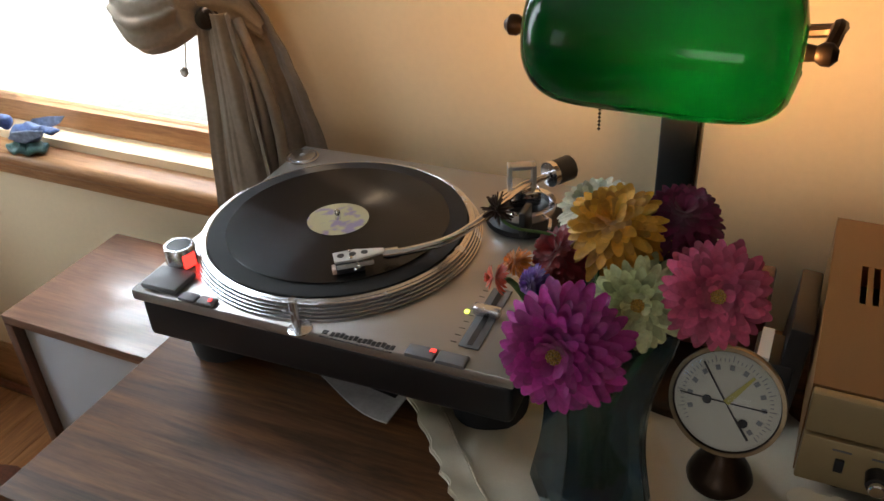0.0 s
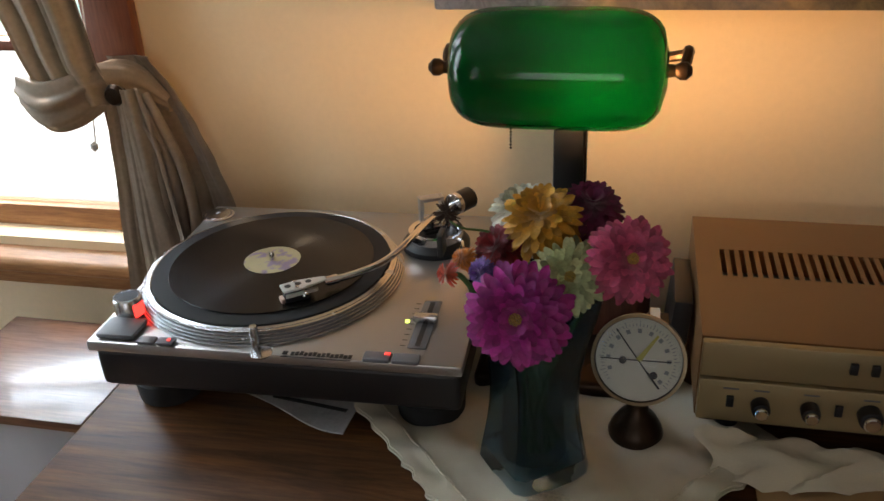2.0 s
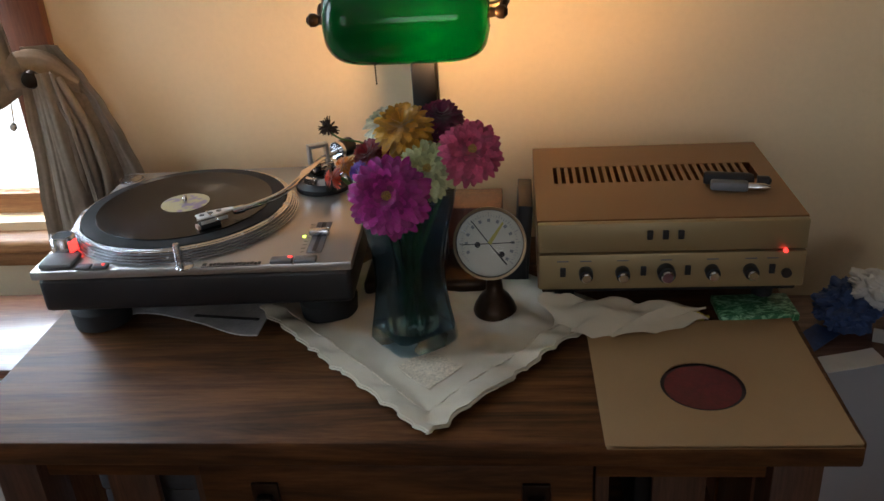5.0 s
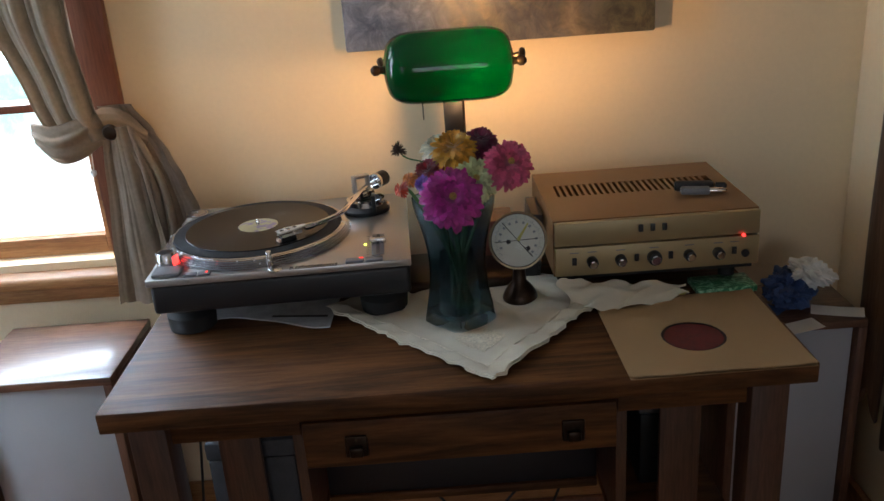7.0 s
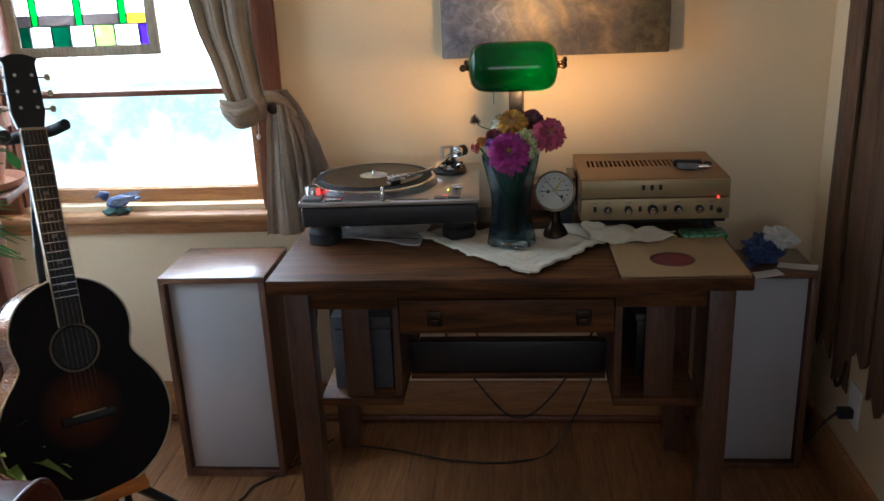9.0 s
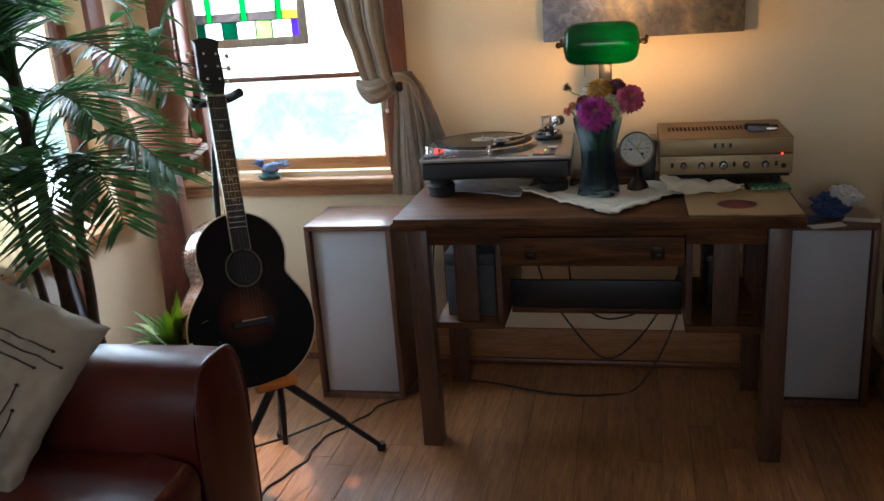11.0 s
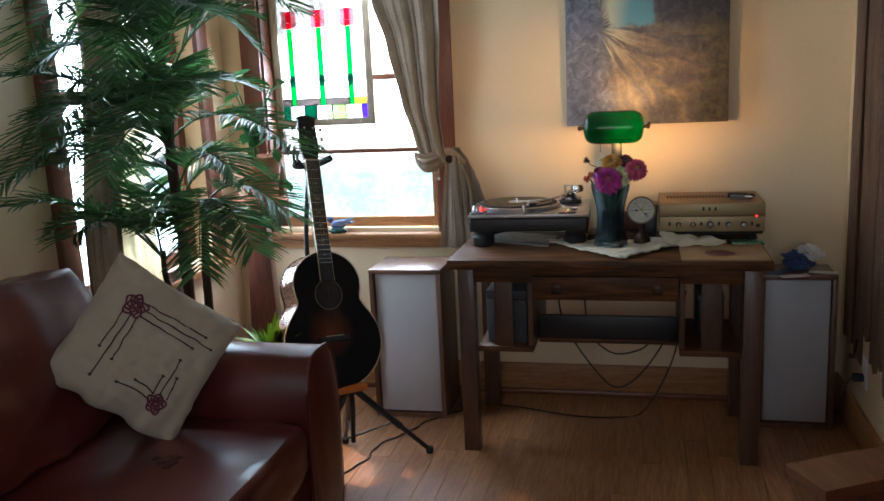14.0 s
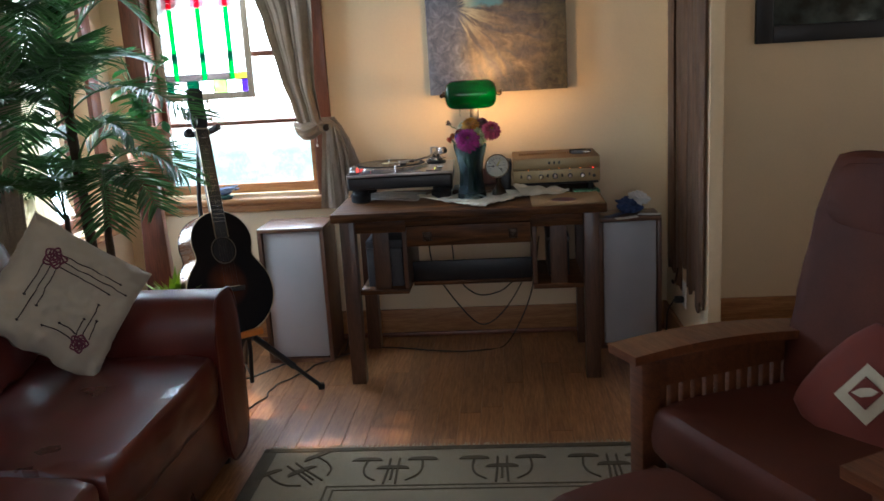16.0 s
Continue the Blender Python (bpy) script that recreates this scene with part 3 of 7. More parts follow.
    for lo, hi in (((-0.017, -0.018, -0.008), (-0.012, 0.018, 0.008)), ((0.012, -0.018, -0.008), (0.017, 0.018, 0.008)), ((-0.012, 0.013, -0.008), (0.012, 0.018, 0.008)), ((-0.012, -0.018, -0.008), (0.012, -0.013, 0.008))):
        box(lo, hi, 0.001, yoke)
    part("yoke", yoke, SILVER, arm).matrix_basis = pose(px - 0.006, py + 0.006, 0.178, 90, 0, 25)
    rest = box((-0.004, -0.014, 0.140), (0.004, 0.014, 0.172), 0.002, m=pose(px + 0.018, py - 0.052, 0))
    part("arm_rest", rest, BLACK, arm)
    part("lift_lever", tube([(px + 0.030, py - 0.02, 0.146), (px + 0.042, py - 0.035, 0.150), (px + 0.046, py - 0.05, 0.149)], 0.0022), CHROME, arm)
    head = Vector((0.051, 0.126, 0.1585))
    part("arm_tube", tube([(px + 0.020, py + 0.030, 0.172), (px, py, 0.172), (px - 0.012, py - 0.040, 0.170), (px - 0.026, py - 0.090, 0.167), (px - 0.046, py - 0.130, 0.163), (px - 0.078, py - 0.158, 0.160), tuple(head)], 0.0046, 10), CHROME, arm, "bent chrome arm tube")
    part("arm_collar", tube([tuple(head + Vector((0.002, 0.0015, 0))), tuple(head + Vector((0.014, 0.009, 0.0003)))], 0.0062, 12), CHROME, arm)
    part("counterweight", lathe([(0.013, -0.014), (0.0155, -0.012), (0.0155, 0.012), (0.013, 0.014)], 28, m=pose(px + 0.032, py + 0.048, 0.173, 90, 0, -33)), BLACK, arm, "black counterweight")
    part("weight_dial", lathe([(0.0158, -0.004), (0.0158, 0.003)], 28, m=pose(px + 0.022, py + 0.034, 0.173, 90, 0, -33)), CHROME, arm)
    hm = pose(*head, 0, 0, 36)
    pale = surface("headshell_paint", (0.62, 0.61, 0.58), 0.36, 0.2, vary=0.06)
    sh = outline([(-0.054, -0.010), (-0.030, -0.011), (-0.006, -0.006), (0.002, -0.004), (0.002, 0.004), (-0.006, 0.006), (-0.030, 0.011), (-0.054, 0.010)], 0.0028, bevel=0.0008, m=hm @ pose(0, 0, 0.0035, 90, 0, 0))
    for sd in (-1, 1):
        box((-0.052, sd * 0.0095 - 0.001, -0.004), (-0.012, sd * 0.0095 + 0.001, 0.001), 0.0006, sh, hm)
    s = part("headshell", sh, pale, arm, "silver perforated headshell")
    for k in range(3):
        part("shell_hole", lathe([(0.0040, 0.0062), (0.0040, 0.0067)], 14, m=hm @ pose(-0.046 + 0.013 * k, 0.001, 0)), BLACK, s)
    for sd in (-1, 1):
        part("shell_screw", lathe([(0.0022, 0.0060), (0.0022, 0.0080), (0.001, 0.0085)], 10, m=hm @ pose(-0.036, sd * 0.0072, 0)), CHROME, s)
    part("cartridge", box((-0.052, -0.0080, -0.013), (-0.022, 0.0080, -0.0042), 0.002, m=hm), BLACK, s)
    part("stylus_guard", box((-0.057, -0.006, -0.0135), (-0.0525, 0.006, -0.006), 0.001, m=hm), surface("stylus_pale", (0.62, 0.42, 0.32), 0.4), s, "pale stylus guard")
    part("finger_lift", tube([tuple(hm @ Vector((-0.030, -0.010, 0.002))), tuple(hm @ Vector((-0.028, -0.018, 0.0))), tuple(hm @ Vector((-0.034, -0.026, 0.004)))], 0.0014), CHROME, s)
    return t, c, z


TT, TC, TZ = turntable()


def record():
    """A shellac disc with groove bands that shine along arcs."""
    m, n, l, b = nodes_of("shellac_grooves")
    at = coords(n, l, (1, 1, 1))
    ln = n.new("ShaderNodeVectorMath")
    ln.operation = "LENGTH"
    l.new(at, ln.inputs[0])
    wv = n.new("ShaderNodeMath")
    wv.operation = "SINE"
    k = n.new("ShaderNodeMath")
    k.operation = "MULTIPLY"
    k.inputs[1].default_value = 5200
    l.new(ln.outputs["Value"], k.inputs[0])
    l.new(k.outputs[0], wv.inputs[0])
    b.inputs["Base Color"].default_value = (0.009, 0.008, 0.008, 1)
    b.inputs["Roughness"].default_value = 0.26
    tan = n.new("ShaderNodeTangent")
    tan.direction_type, tan.axis = "RADIAL", "Z"
    b.inputs["Anisotropic"].default_value, b.inputs["Anisotropic Rotation"].default_value = 0.92, 0.25
    b.inputs["Specular IOR Level"].default_value = 0.24
    l.new(tan.outputs[0], b.inputs["Tangent"])
    at0 = pose(-0.239, 0.630, DZ + 0.006, 0, 0, 2.0) @ Vector((TC[0], TC[1], TZ + 0.0208))
    r = root("record", tuple(at0), label="black shellac record with a pale label on the platter", category="record")
    part("disc", lathe([(0.0036, 0), (0.1330, 0), (0.1340, 0.001), (0.1330, 0.002), (0.128, 0.0019), (0.050, 0.0019), (0.0036, 0.0019)], 96, cap=False), m, r)
    lm, n, l, b = nodes_of("record_label_paper")
    at = coords(n, l, (1, 1, 1))
    l.new(ramp(n, l, tex(n, l, at, 55, 2), [(0.50, (0.44, 0.39, 0.22)), (0.62, (0.26, 0.20, 0.30))]), b.inputs["Base Color"])
    b.inputs["Roughness"].default_value = 0.55
    part("label", lathe([(0.0036, 0.002), (0.0370, 0.002), (0.0372, 0.0025), (0.0036, 0.0026)], 48, cap=False), lm, r, "faded yellow and violet paper label")
    return r


record()


def papers_under():
    p = root("record_sleeve", (-0.20, 0.70, DZ), -4, label="clear plastic sleeve lying under the turntable", category="sleeve")
    f = surface("clear_sleeve", (0.50, 0.49, 0.50), 0.22, vary=0.2, scale=30, relief=0.3)
    part("film", sheet(16, 12, lambda u, v: Vector((-0.215 + 0.26 * u, 0.012 - 0.02 * u + 0.02 * math.sin(5 * u) + 0.22 * v, 0.004 + 0.003 * math.sin(7 * u + 3 * v) ** 2)), 0.002), f, p)
    part("strip", box((-0.07, 0.010, 0.0085), (0.035, 0.016, 0.0095), 0, None, pose(0, 0, 0, 0, 0, -4)), BLACK, p, "dark printed strip")


papers_under()


# ---- amplifier ----
def amplifier():
    x0, y0, z0 = 0.252, 0.712, DZ
    w, dp, h = 0.368, 0.315, 0.152
    a = root("amplifier", (x0, y0, z0), label="gold-fronted vintage valve amplifier with slotted tan lid", category="amplifier")
    for fx in (0.04, w - 0.04):
        for fy in (0.05, dp - 0.04):
            part("foot", lathe([(0.014, 0), (0.016, 0.038)], 16, m=pose(fx, fy, 0)), RUBBER, a)
    part("chassis", box((0.006, 0.012, 0.038), (w - 0.006, dp - 0.004, 0.070), 0.002), BLACK, a)
    # lid with slots cut right through
    lid = bmesh.new()
    top, t = h, 0.0025
    n, s0, s1 = 26, 0.03, w - 0.03
    ya, yb = 0.150, 0.220
    step = (s1 - s0) / n
    box((0, 0.012, top - t), (w, ya, top), 0, lid)
    box((0, yb, top - t), (w, dp, top), 0, lid)
    box((0, ya, top - t), (s0, yb, top), 0, lid)
    box((s1, ya, top - t), (w, yb, top), 0, lid)
    for xx in (0, w - t):
        box((xx, 0.012, 0.046), (xx + t, dp, top - t), 0, lid)
    box((t, dp - t, 0.046), (w - t, dp, top - t), 0, lid)
    bmesh.ops.remove_doubles(lid, verts=lid.verts[:], dist=1e-5)
    body = part("lid", lid, TAN, a, "tan enamelled steel lid with a row of slots", smooth=False)
    for k in range(n - 1):
        part("slot_bar", box((s0 + step * (k + 0.52), ya - 0.0005, top - t), (s0 + step * (k + 1), yb + 0.0005, top - 0.0003)), TAN, body)
    for k in range(6):
        tb = part("valve", lathe([(0.010, 0.0705), (0.010, 0.115), (0.007, 0.128), (0.002, 0.132)], 14, m=pose(0.07 + 0.046 * k, 0.185, 0)), clear("valve_glass", (0.9, 0.9, 0.9), 0.05), a)
        part("filament", lathe([(0.0016, 0.080), (0.0016, 0.108)], 8, m=pose(0.07 + 0.046 * k, 0.185, 0)), glowing("filament", (1.0, 0.28, 0.05), 4.0), tb)
    up = part("upper_panel", box((0.001, 0, 0.107), (w - 0.001, 0.011, h - 0.001), 0.002), GOLD, a, "gold upper fascia")
    lo = part("lower_panel", box((0.001, -0.002, 0.050), (w - 0.001, 0.011, 0.1045), 0.002), GOLD, a, "gold lower fascia")
    for k in range(3):
        part("rocker_switch", box((0.150 + 0.021 * k, -0.005, 0.127), (0.158 + 0.021 * k, 0.0, 0.140), 0.001), BLACK, up)
    for k, kx in enumerate((0.067, 0.118, 0.178, 0.241, 0.293)):
        r = 0.0125 if k == 2 else 0.010
        kn = part("knob", lathe([(r, 0), (r, 0.012), (r * 0.93, 0.014)], 24, m=pose(kx, -0.002, 0.077, 90, 0, 0)), BLACK, lo, "black knob with a silver cap")
        part("knob_cap", lathe([(r * 0.72, 0.0141), (r * 0.72, 0.0195), (r * 0.6, 0.021)], 24, m=pose(kx, -0.002, 0.077, 90, 0, 0)), CHROME, kn)
    for kx in (0.035, 0.147, 0.208, 0.322):
        part("toggle_switch", box((kx - 0.004, -0.006, 0.072), (kx + 0.004, -0.002, 0.086), 0.001), BLACK, lo)
    part("input_socket", lathe([(0.007, 0), (0.007, 0.004), (0.004, 0.004)], 16, m=pose(0.342, -0.002, 0.072, 90, 0, 0)), BLACK, lo)
    for kx in (0.035, 0.067, 0.118, 0.178, 0.241, 0.293, 0.322):
        part("caption_bar", box((kx - 0.008, -0.0026, 0.094), (kx + 0.008, -0.002, 0.0958)), GREYKEY, lo)
    part("power_lamp", lathe([(0.003, 0), (0.003, 0.004), (0.0015, 0.0055)], 14, m=pose(0.338, 0.0, 0.106, 90, 0, 0)), LAMP_RED, a, "glowing red power lamp")
    return a


amplifier()


def plug_adapter():
    p = root("cable_adapter", (0.543, 0.822, DZ + 0.1535), -12, "black and grey cable plugs lying on the amplifier", "cable plug")
    part("barrel", lathe([(0.008, -0.045), (0.010, -0.04), (0.010, 0.02), (0.007, 0.026)], 16, m=pose(0, 0.012, 0.010, 0, 90, 0)), BLACK, p)
    part("body", box((-0.035, -0.016, 0.0), (0.018, 0.002, 0.014), 0.004), GREYKEY, p)
    part("tip", lathe([(0.006, 0), (0.006, 0.022), (0.003, 0.03)], 14, m=pose(0.018, -0.008, 0.007, 0, 90, 0)), CHROME, p)
    part("tip", lathe([(0.0075, 0), (0.0075, 0.016), (0.003, 0.02)], 14, m=pose(0.030, 0.010, 0.010, 0, 90, 0)), BLACK, p)


plug_adapter()


# ---- lamp ----
def shade_glass():
    m, n, l, b = nodes_of("green_cased_glass")
    out = n["Material Output"]
    tr, mix = n.new("ShaderNodeBsdfTranslucent"), n.new("ShaderNodeMixShader")
    at = coords(n, l, (1, 1, 1))
    l.new(ramp(n, l, tex(n, l, at, 9), [(0.3, (0.0, 0.022, 0.010)), (0.7, (0.0, 0.034, 0.014))]), b.inputs["Base Color"])
    b.inputs["Roughness"].default_value, b.inputs["Coat Weight"].default_value = 0.12, 0.6
    b.inputs["Coat Roughness"].default_value = 0.05
    tr.inputs["Color"].default_value = (0.0005, 0.15, 0.058, 1)
    mix.inputs[0].default_value = 0.5
    l.new(b.outputs[0], mix.inputs[1])
    l.new(tr.outputs[0], mix.inputs[2])
    l.new(mix.outputs[0], out.inputs["Surface"])
    return m


def bankers_lamp():
    lx, ly, lz = 0.092, 0.755, 1.177
    k = root("desk_lamp", (lx, 0.865, DZ), label="lit brass banker's lamp with a green glass shade", category="lamp")
    oy, oz = ly - 0.865, lz - DZ

    def glass_at(u, v):
        a = radians(-26 + 227 * v)
        s = 2 * u - 1
        e = max(0.0, 1 - abs(s) ** 6.0) ** 0.5
        r = 0.061 * (0.30 + 0.70 * e)
        return Vector((0.109 * s - 0.006, oy - r * math.sin(a), oz + r * math.cos(a)))
    part("shade", sheet(40, 28, glass_at, 0.003), shade_glass(), k, "glowing green cased-glass shade")
    post = box((-0.018, -0.010, 0.026), (0.018, 0.010, oz - 0.05), 0.003)
    part("post", post, BLACK, k, "black rectangular post")
    part("post_edge", box((0.0185, -0.008, 0.03), (0.021, 0.008, oz - 0.06), 0.001), BRONZE, k)
    part("base", box((-0.11, -0.075, 0), (0.10, 0.085, 0.024), 0.008, seg=3), BRONZE, k, "dark wooden lamp foot")
    part("neck", tube([(0, 0, oz - 0.055), (0, -0.01, oz - 0.02), (0, oy * 0.6, oz + 0.0), (0, oy + 0.02, oz + 0.004)], 0.008), BRONZE, k)
    part("yoke", tube([(-0.118, oy, oz), (-0.122, oy + 0.03, oz + 0.012), (-0.112, oy + 0.055, oz), (0, oy + 0.062, oz - 0.012), (0.112, oy + 0.055, oz), (0.122, oy + 0.03, oz + 0.012), (0.118, oy, oz)], 0.0055), BRONZE, k, "bronze shade yoke")
    for sx in (-1, 1):
        part("finial", lathe([(0.004, 0), (0.007, 0.003), (0.006, 0.010), (0.009, 0.015), (0.009, 0.021), (0.004, 0.026)], 16, m=pose(sx * 0.106 - 0.006, oy, oz, 0, 90 * sx, 0)), BRONZE, k)
    bulb = part("bulb", lathe([(0.007, -0.03), (0.008, -0.02), (0.012, -0.005), (0.012, 0.012), (0.006, 0.022), (0.001, 0.024)], 18, m=pose(0.039, oy - 0.034, oz - 0.022, 0, 90, 0)), glowing("bulb_glow", (1.0, 0.62, 0.28), 5.0), k)
    bulb.visible_shadow = False
    chain = bmesh.new()
    for q in range(9):
        lathe([(0.0003, -0.0016), (0.0016, 0), (0.0003, 0.0016)], 8, chain, pose(-0.055, oy + 0.012, oz - 0.062 - 0.0036 * q))
    part("pull_chain", chain, BRONZE, k, "beaded pull chain")
    return k


bankers_lamp()


# ---- cloth on the desk ----
def cloth():
    """A square linen cloth set cornerwise, with ruffled hem, creased where it slides under the amplifier."""
    c = root("table_runner", (0, 0, DZ), label="cream linen cloth with drawn-thread corners under the vase", category="cloth")
    tip, left, right = Vector((0.113, 0.432)), Vector((-0.168, 0.730)), Vector((0.362, 0.722))
    eu, ev = (left - tip), (right - tip)

    def at(u, v, lift=0.0):
        p = tip + eu * u * 1.0 + ev * v * 1.0
        edge = min(u, v)
        ruf = (0.0030 * math.sin(74 * u + 2 * math.sin(11 * u)) * max(0, 1 - v * 14) + 0.0030 * math.sin(70 * v + 2 * math.sin(13 * v)) * max(0, 1 - u * 14))
        z = 0.006 + lift + 0.013 * abs(noise.noise(Vector((p.x * 9 + p.y * 5, p.y * 7, 1.3)))) + 0.006 * noise.noise(Vector((p.x * 21, p.y * 21, 4.3))) + 0.0016 * noise.noise(Vector((p.x * 60, p.y * 60, 2.3)))
        if edge < 0.07:
            z += 0.0025 * (1 + math.sin(46 * (u + v)))
        return Vector((p.x + ruf, p.y - abs(ruf) * 0.6, max(0.003, z)))
    body = sheet(70, 70, at, 0.002)
    part("fabric", body, LINEN, c)
    for side in range(2):
        hem = sheet(60, 5, lambda a, b: at(0.006 + 0.078 * b, 0.006 + 0.97 * a, 0.0028) if side else at(0.006 + 0.97 * a, 0.006 + 0.078 * b, 0.0028), 0.0016)
        band = part("hem", hem, LINEN, c, "raised stitched hem")
        line = [at(0.074, q / 60, 0.0052) if side else at(q / 60, 0.074, 0.0052) for q in range(4, 58)]
        part("stitching", tube([tuple(p) for p in line], 0.0011, 5), LACE, band)
    for u, v in ((0.16, 0.16), (0.55, 0.45)):
        part("lace_inset", sheet(12, 12, lambda a, b: at(u + 0.16 * a, v + 0.16 * b, 0.0012), 0.0012), LACE, c, "openwork lace corner")

    def fold(u, v):
        w = 0.030 + 0.030 * math.sin(math.pi * min(1, u * 1.1)) ** 0.7
        return Vector((0.262 + 0.215 * u + 0.012 * math.sin(9 * v + 5 * u), 0.704 - w * v + 0.012 * u, 0.008 + (0.040 - 0.026 * u) * math.sin(math.pi * (0.3 + 0.7 * v)) + 0.006 * math.sin(17 * u + 4 * v) + 0.006 * noise.noise(Vector((u * 9, v * 4, 2)))))
    part("fold", sheet(28, 14, fold, 0.002), LINEN, c, "bunched loose end")
    return c


cloth()


# ---- vase and flowers ----
def vase():
    v = root("vase", (0.077, 0.655, DZ + 0.009), 38, "blue-grey twisted square glass vase of cut zinnias", "vase")
    g = clear("smoky_blue_glass", (0.36, 0.52, 0.64), 0.16, 1.30)
    h = 0.228

    def shell(inner):
        bm = bmesh.new()
        rows, n = 16, 32
        rings = []
        for j in range(rows + 1):
            s = j / rows
            half = (0.049 - 0.011 * math.sin(math.pi * min(1, s * 1.08)) ** 1.2 + 0.006 * s ** 4) - inner
            z = s * h if not inner else 0.02 + s * (h - 0.02)
            ringv = []
            for i in range(n):
                a = 2 * math.pi * (i + 0.5) / n
                q = max(abs(math.cos(a)), abs(math.sin(a)))
                k = half / q * (0.5 + 0.5 * min(1, q / 0.80))
                ringv.append(bm.verts.new((k * math.cos(a), k * math.sin(a), z)))
            rings.append(ringv)
        for a, b in zip(rings, rings[1:]):
            for i in range(n):
                bm.faces.new((a[i], a[(i + 1) % n], b[(i + 1) % n], b[i]))
        return bm, rings
    bm, ra = shell(0.0)
    n = len(ra[0])
    inner, rb = shell(0.004)
    bm.faces.new(ra[0])
    vs = [[bm.verts.new(tuple(p.co)) for p in r] for r in rb]
    for a, b in zip(vs, vs[1:]):
        for i in range(n):
            bm.faces.new((a[i], b[i], b[(i + 1) % n], a[(i + 1) % n]))
    for i in range(n):
        bm.faces.new((ra[-1][i], ra[-1][(i + 1) % n], vs[-1][(i + 1) % n], vs[-1][i]))
    bm.faces.new(vs[0])
    inner.free()
    ob = part("glass", bm, g, v)
    wt = lathe([(0.001, 0.021), (0.036, 0.021), (0.032, 0.08), (0.027, 0.13), (0.001, 0.13)], 24)
    part("water", wt, clear("vase_water", (0.40, 0.50, 0.52), 0.0, 1.15), v)
    return v


vase()


def petal(length, width, curl, cup, n=7):
    """One round-tipped petal along +x from the origin, cupped across and curled along."""
    rows = []
    for j in range(n + 1):
        s = 1 - (1 - j / n) ** 1.7
        tip = math.sqrt(max(0.03, 1 - (max(0.0, s - 0.62) / 0.38) ** 2))
        half = width * 0.5 * min(1.0, 0.40 + 0.9 * s) * tip
        x, z = length * s, curl * length * s * s - 0.30 * length * max(0.0, s - 0.72) ** 1.5
        rows.append([(x, -half, z + cup * half * 1.6), (x, -half * 0.5, z + cup * half * 0.4), (x, half * 0.5, z + cup * half * 0.4), (x, half, z + cup * half * 1.6)])
    return rows


def zinnia(name, at, facing, radius, layers, material, heart, parent, seed, label, dome=0.55, core=True):
    rnd = random.Random(seed)
    bm = bmesh.new()
    for k in range(layers):
        s = k / max(1, layers - 1)
        count = int(28 - 14 * s)
        length, lift = radius * (1.0 - 0.66 * s), -20 + 64 * s ** 0.85
        for i in range(count):
            az = 360 * (i + 0.5 * (k % 2)) / count + rnd.uniform(-5, 5)
            m = pose(0, 0, radius * dome * 0.62 * s, 0, 0, az) @ pose(radius * 0.06, 0, 0, rnd.uniform(-10, 10), -lift + rnd.uniform(-6, 6), 0)
            rows = [[bm.verts.new(m @ Vector(p)) for p in row] for row in petal(length * rnd.uniform(0.90, 1.05), radius * rnd.uniform(0.215, 0.26) * (1 - 0.22 * s), -0.08 + 0.24 * s, 0.10)]
            for a, b in zip(rows, rows[1:]):
                for q in range(3):
                    bm.faces.new((a[q], a[q + 1], b[q + 1], b[q]))
    turn = Vector(facing).to_track_quat("Z", "Y").to_matrix().to_4x4()
    f = part(name, bm, material, parent, label, at=None)
    f.matrix_basis = Matrix.Translation(at) @ turn
    if core:
        cb = bmesh.new()
        for i in range(46):
            a, r = i * 2.39996, radius * 0.022 * math.sqrt(i)
            lathe([(radius * 0.022, 0), (radius * 0.028, radius * 0.07), (radius * 0.008, radius * 0.10)], 5, cb, pose(r * math.cos(a), r * math.sin(a), radius * dome * 0.46 + radius * 0.10 * math.cos(i / 46 * 1.5)))
        part("flower_heart", cb, heart, f)
    return f


def petals(name, colour, vary=0.3):
    m = surface(name, colour, 0.55, vary=vary, scale=60, grain=300, relief=0.2, sheen=0.25)
    b = m.node_tree.nodes["Principled BSDF"]
    b.inputs["Subsurface Weight"].default_value, b.inputs["Subsurface Scale"].default_value = 0.08, 0.003
    n, l = m.node_tree.nodes, m.node_tree.links
    geo = n.new("ShaderNodeNewGeometry")
    tone = ramp(n, l, geo.outputs["Random Per Island"], [(0.0, (0.55, 0.55, 0.55)), (0.6, (0.92, 0.92, 0.92)), (1.0, (1.25, 1.2, 1.25))])
    l.new(blend(n, l, b.inputs["Base Color"].links[0].from_socket, tone, 1.0, "MULTIPLY"), b.inputs["Base Color"])
    return m


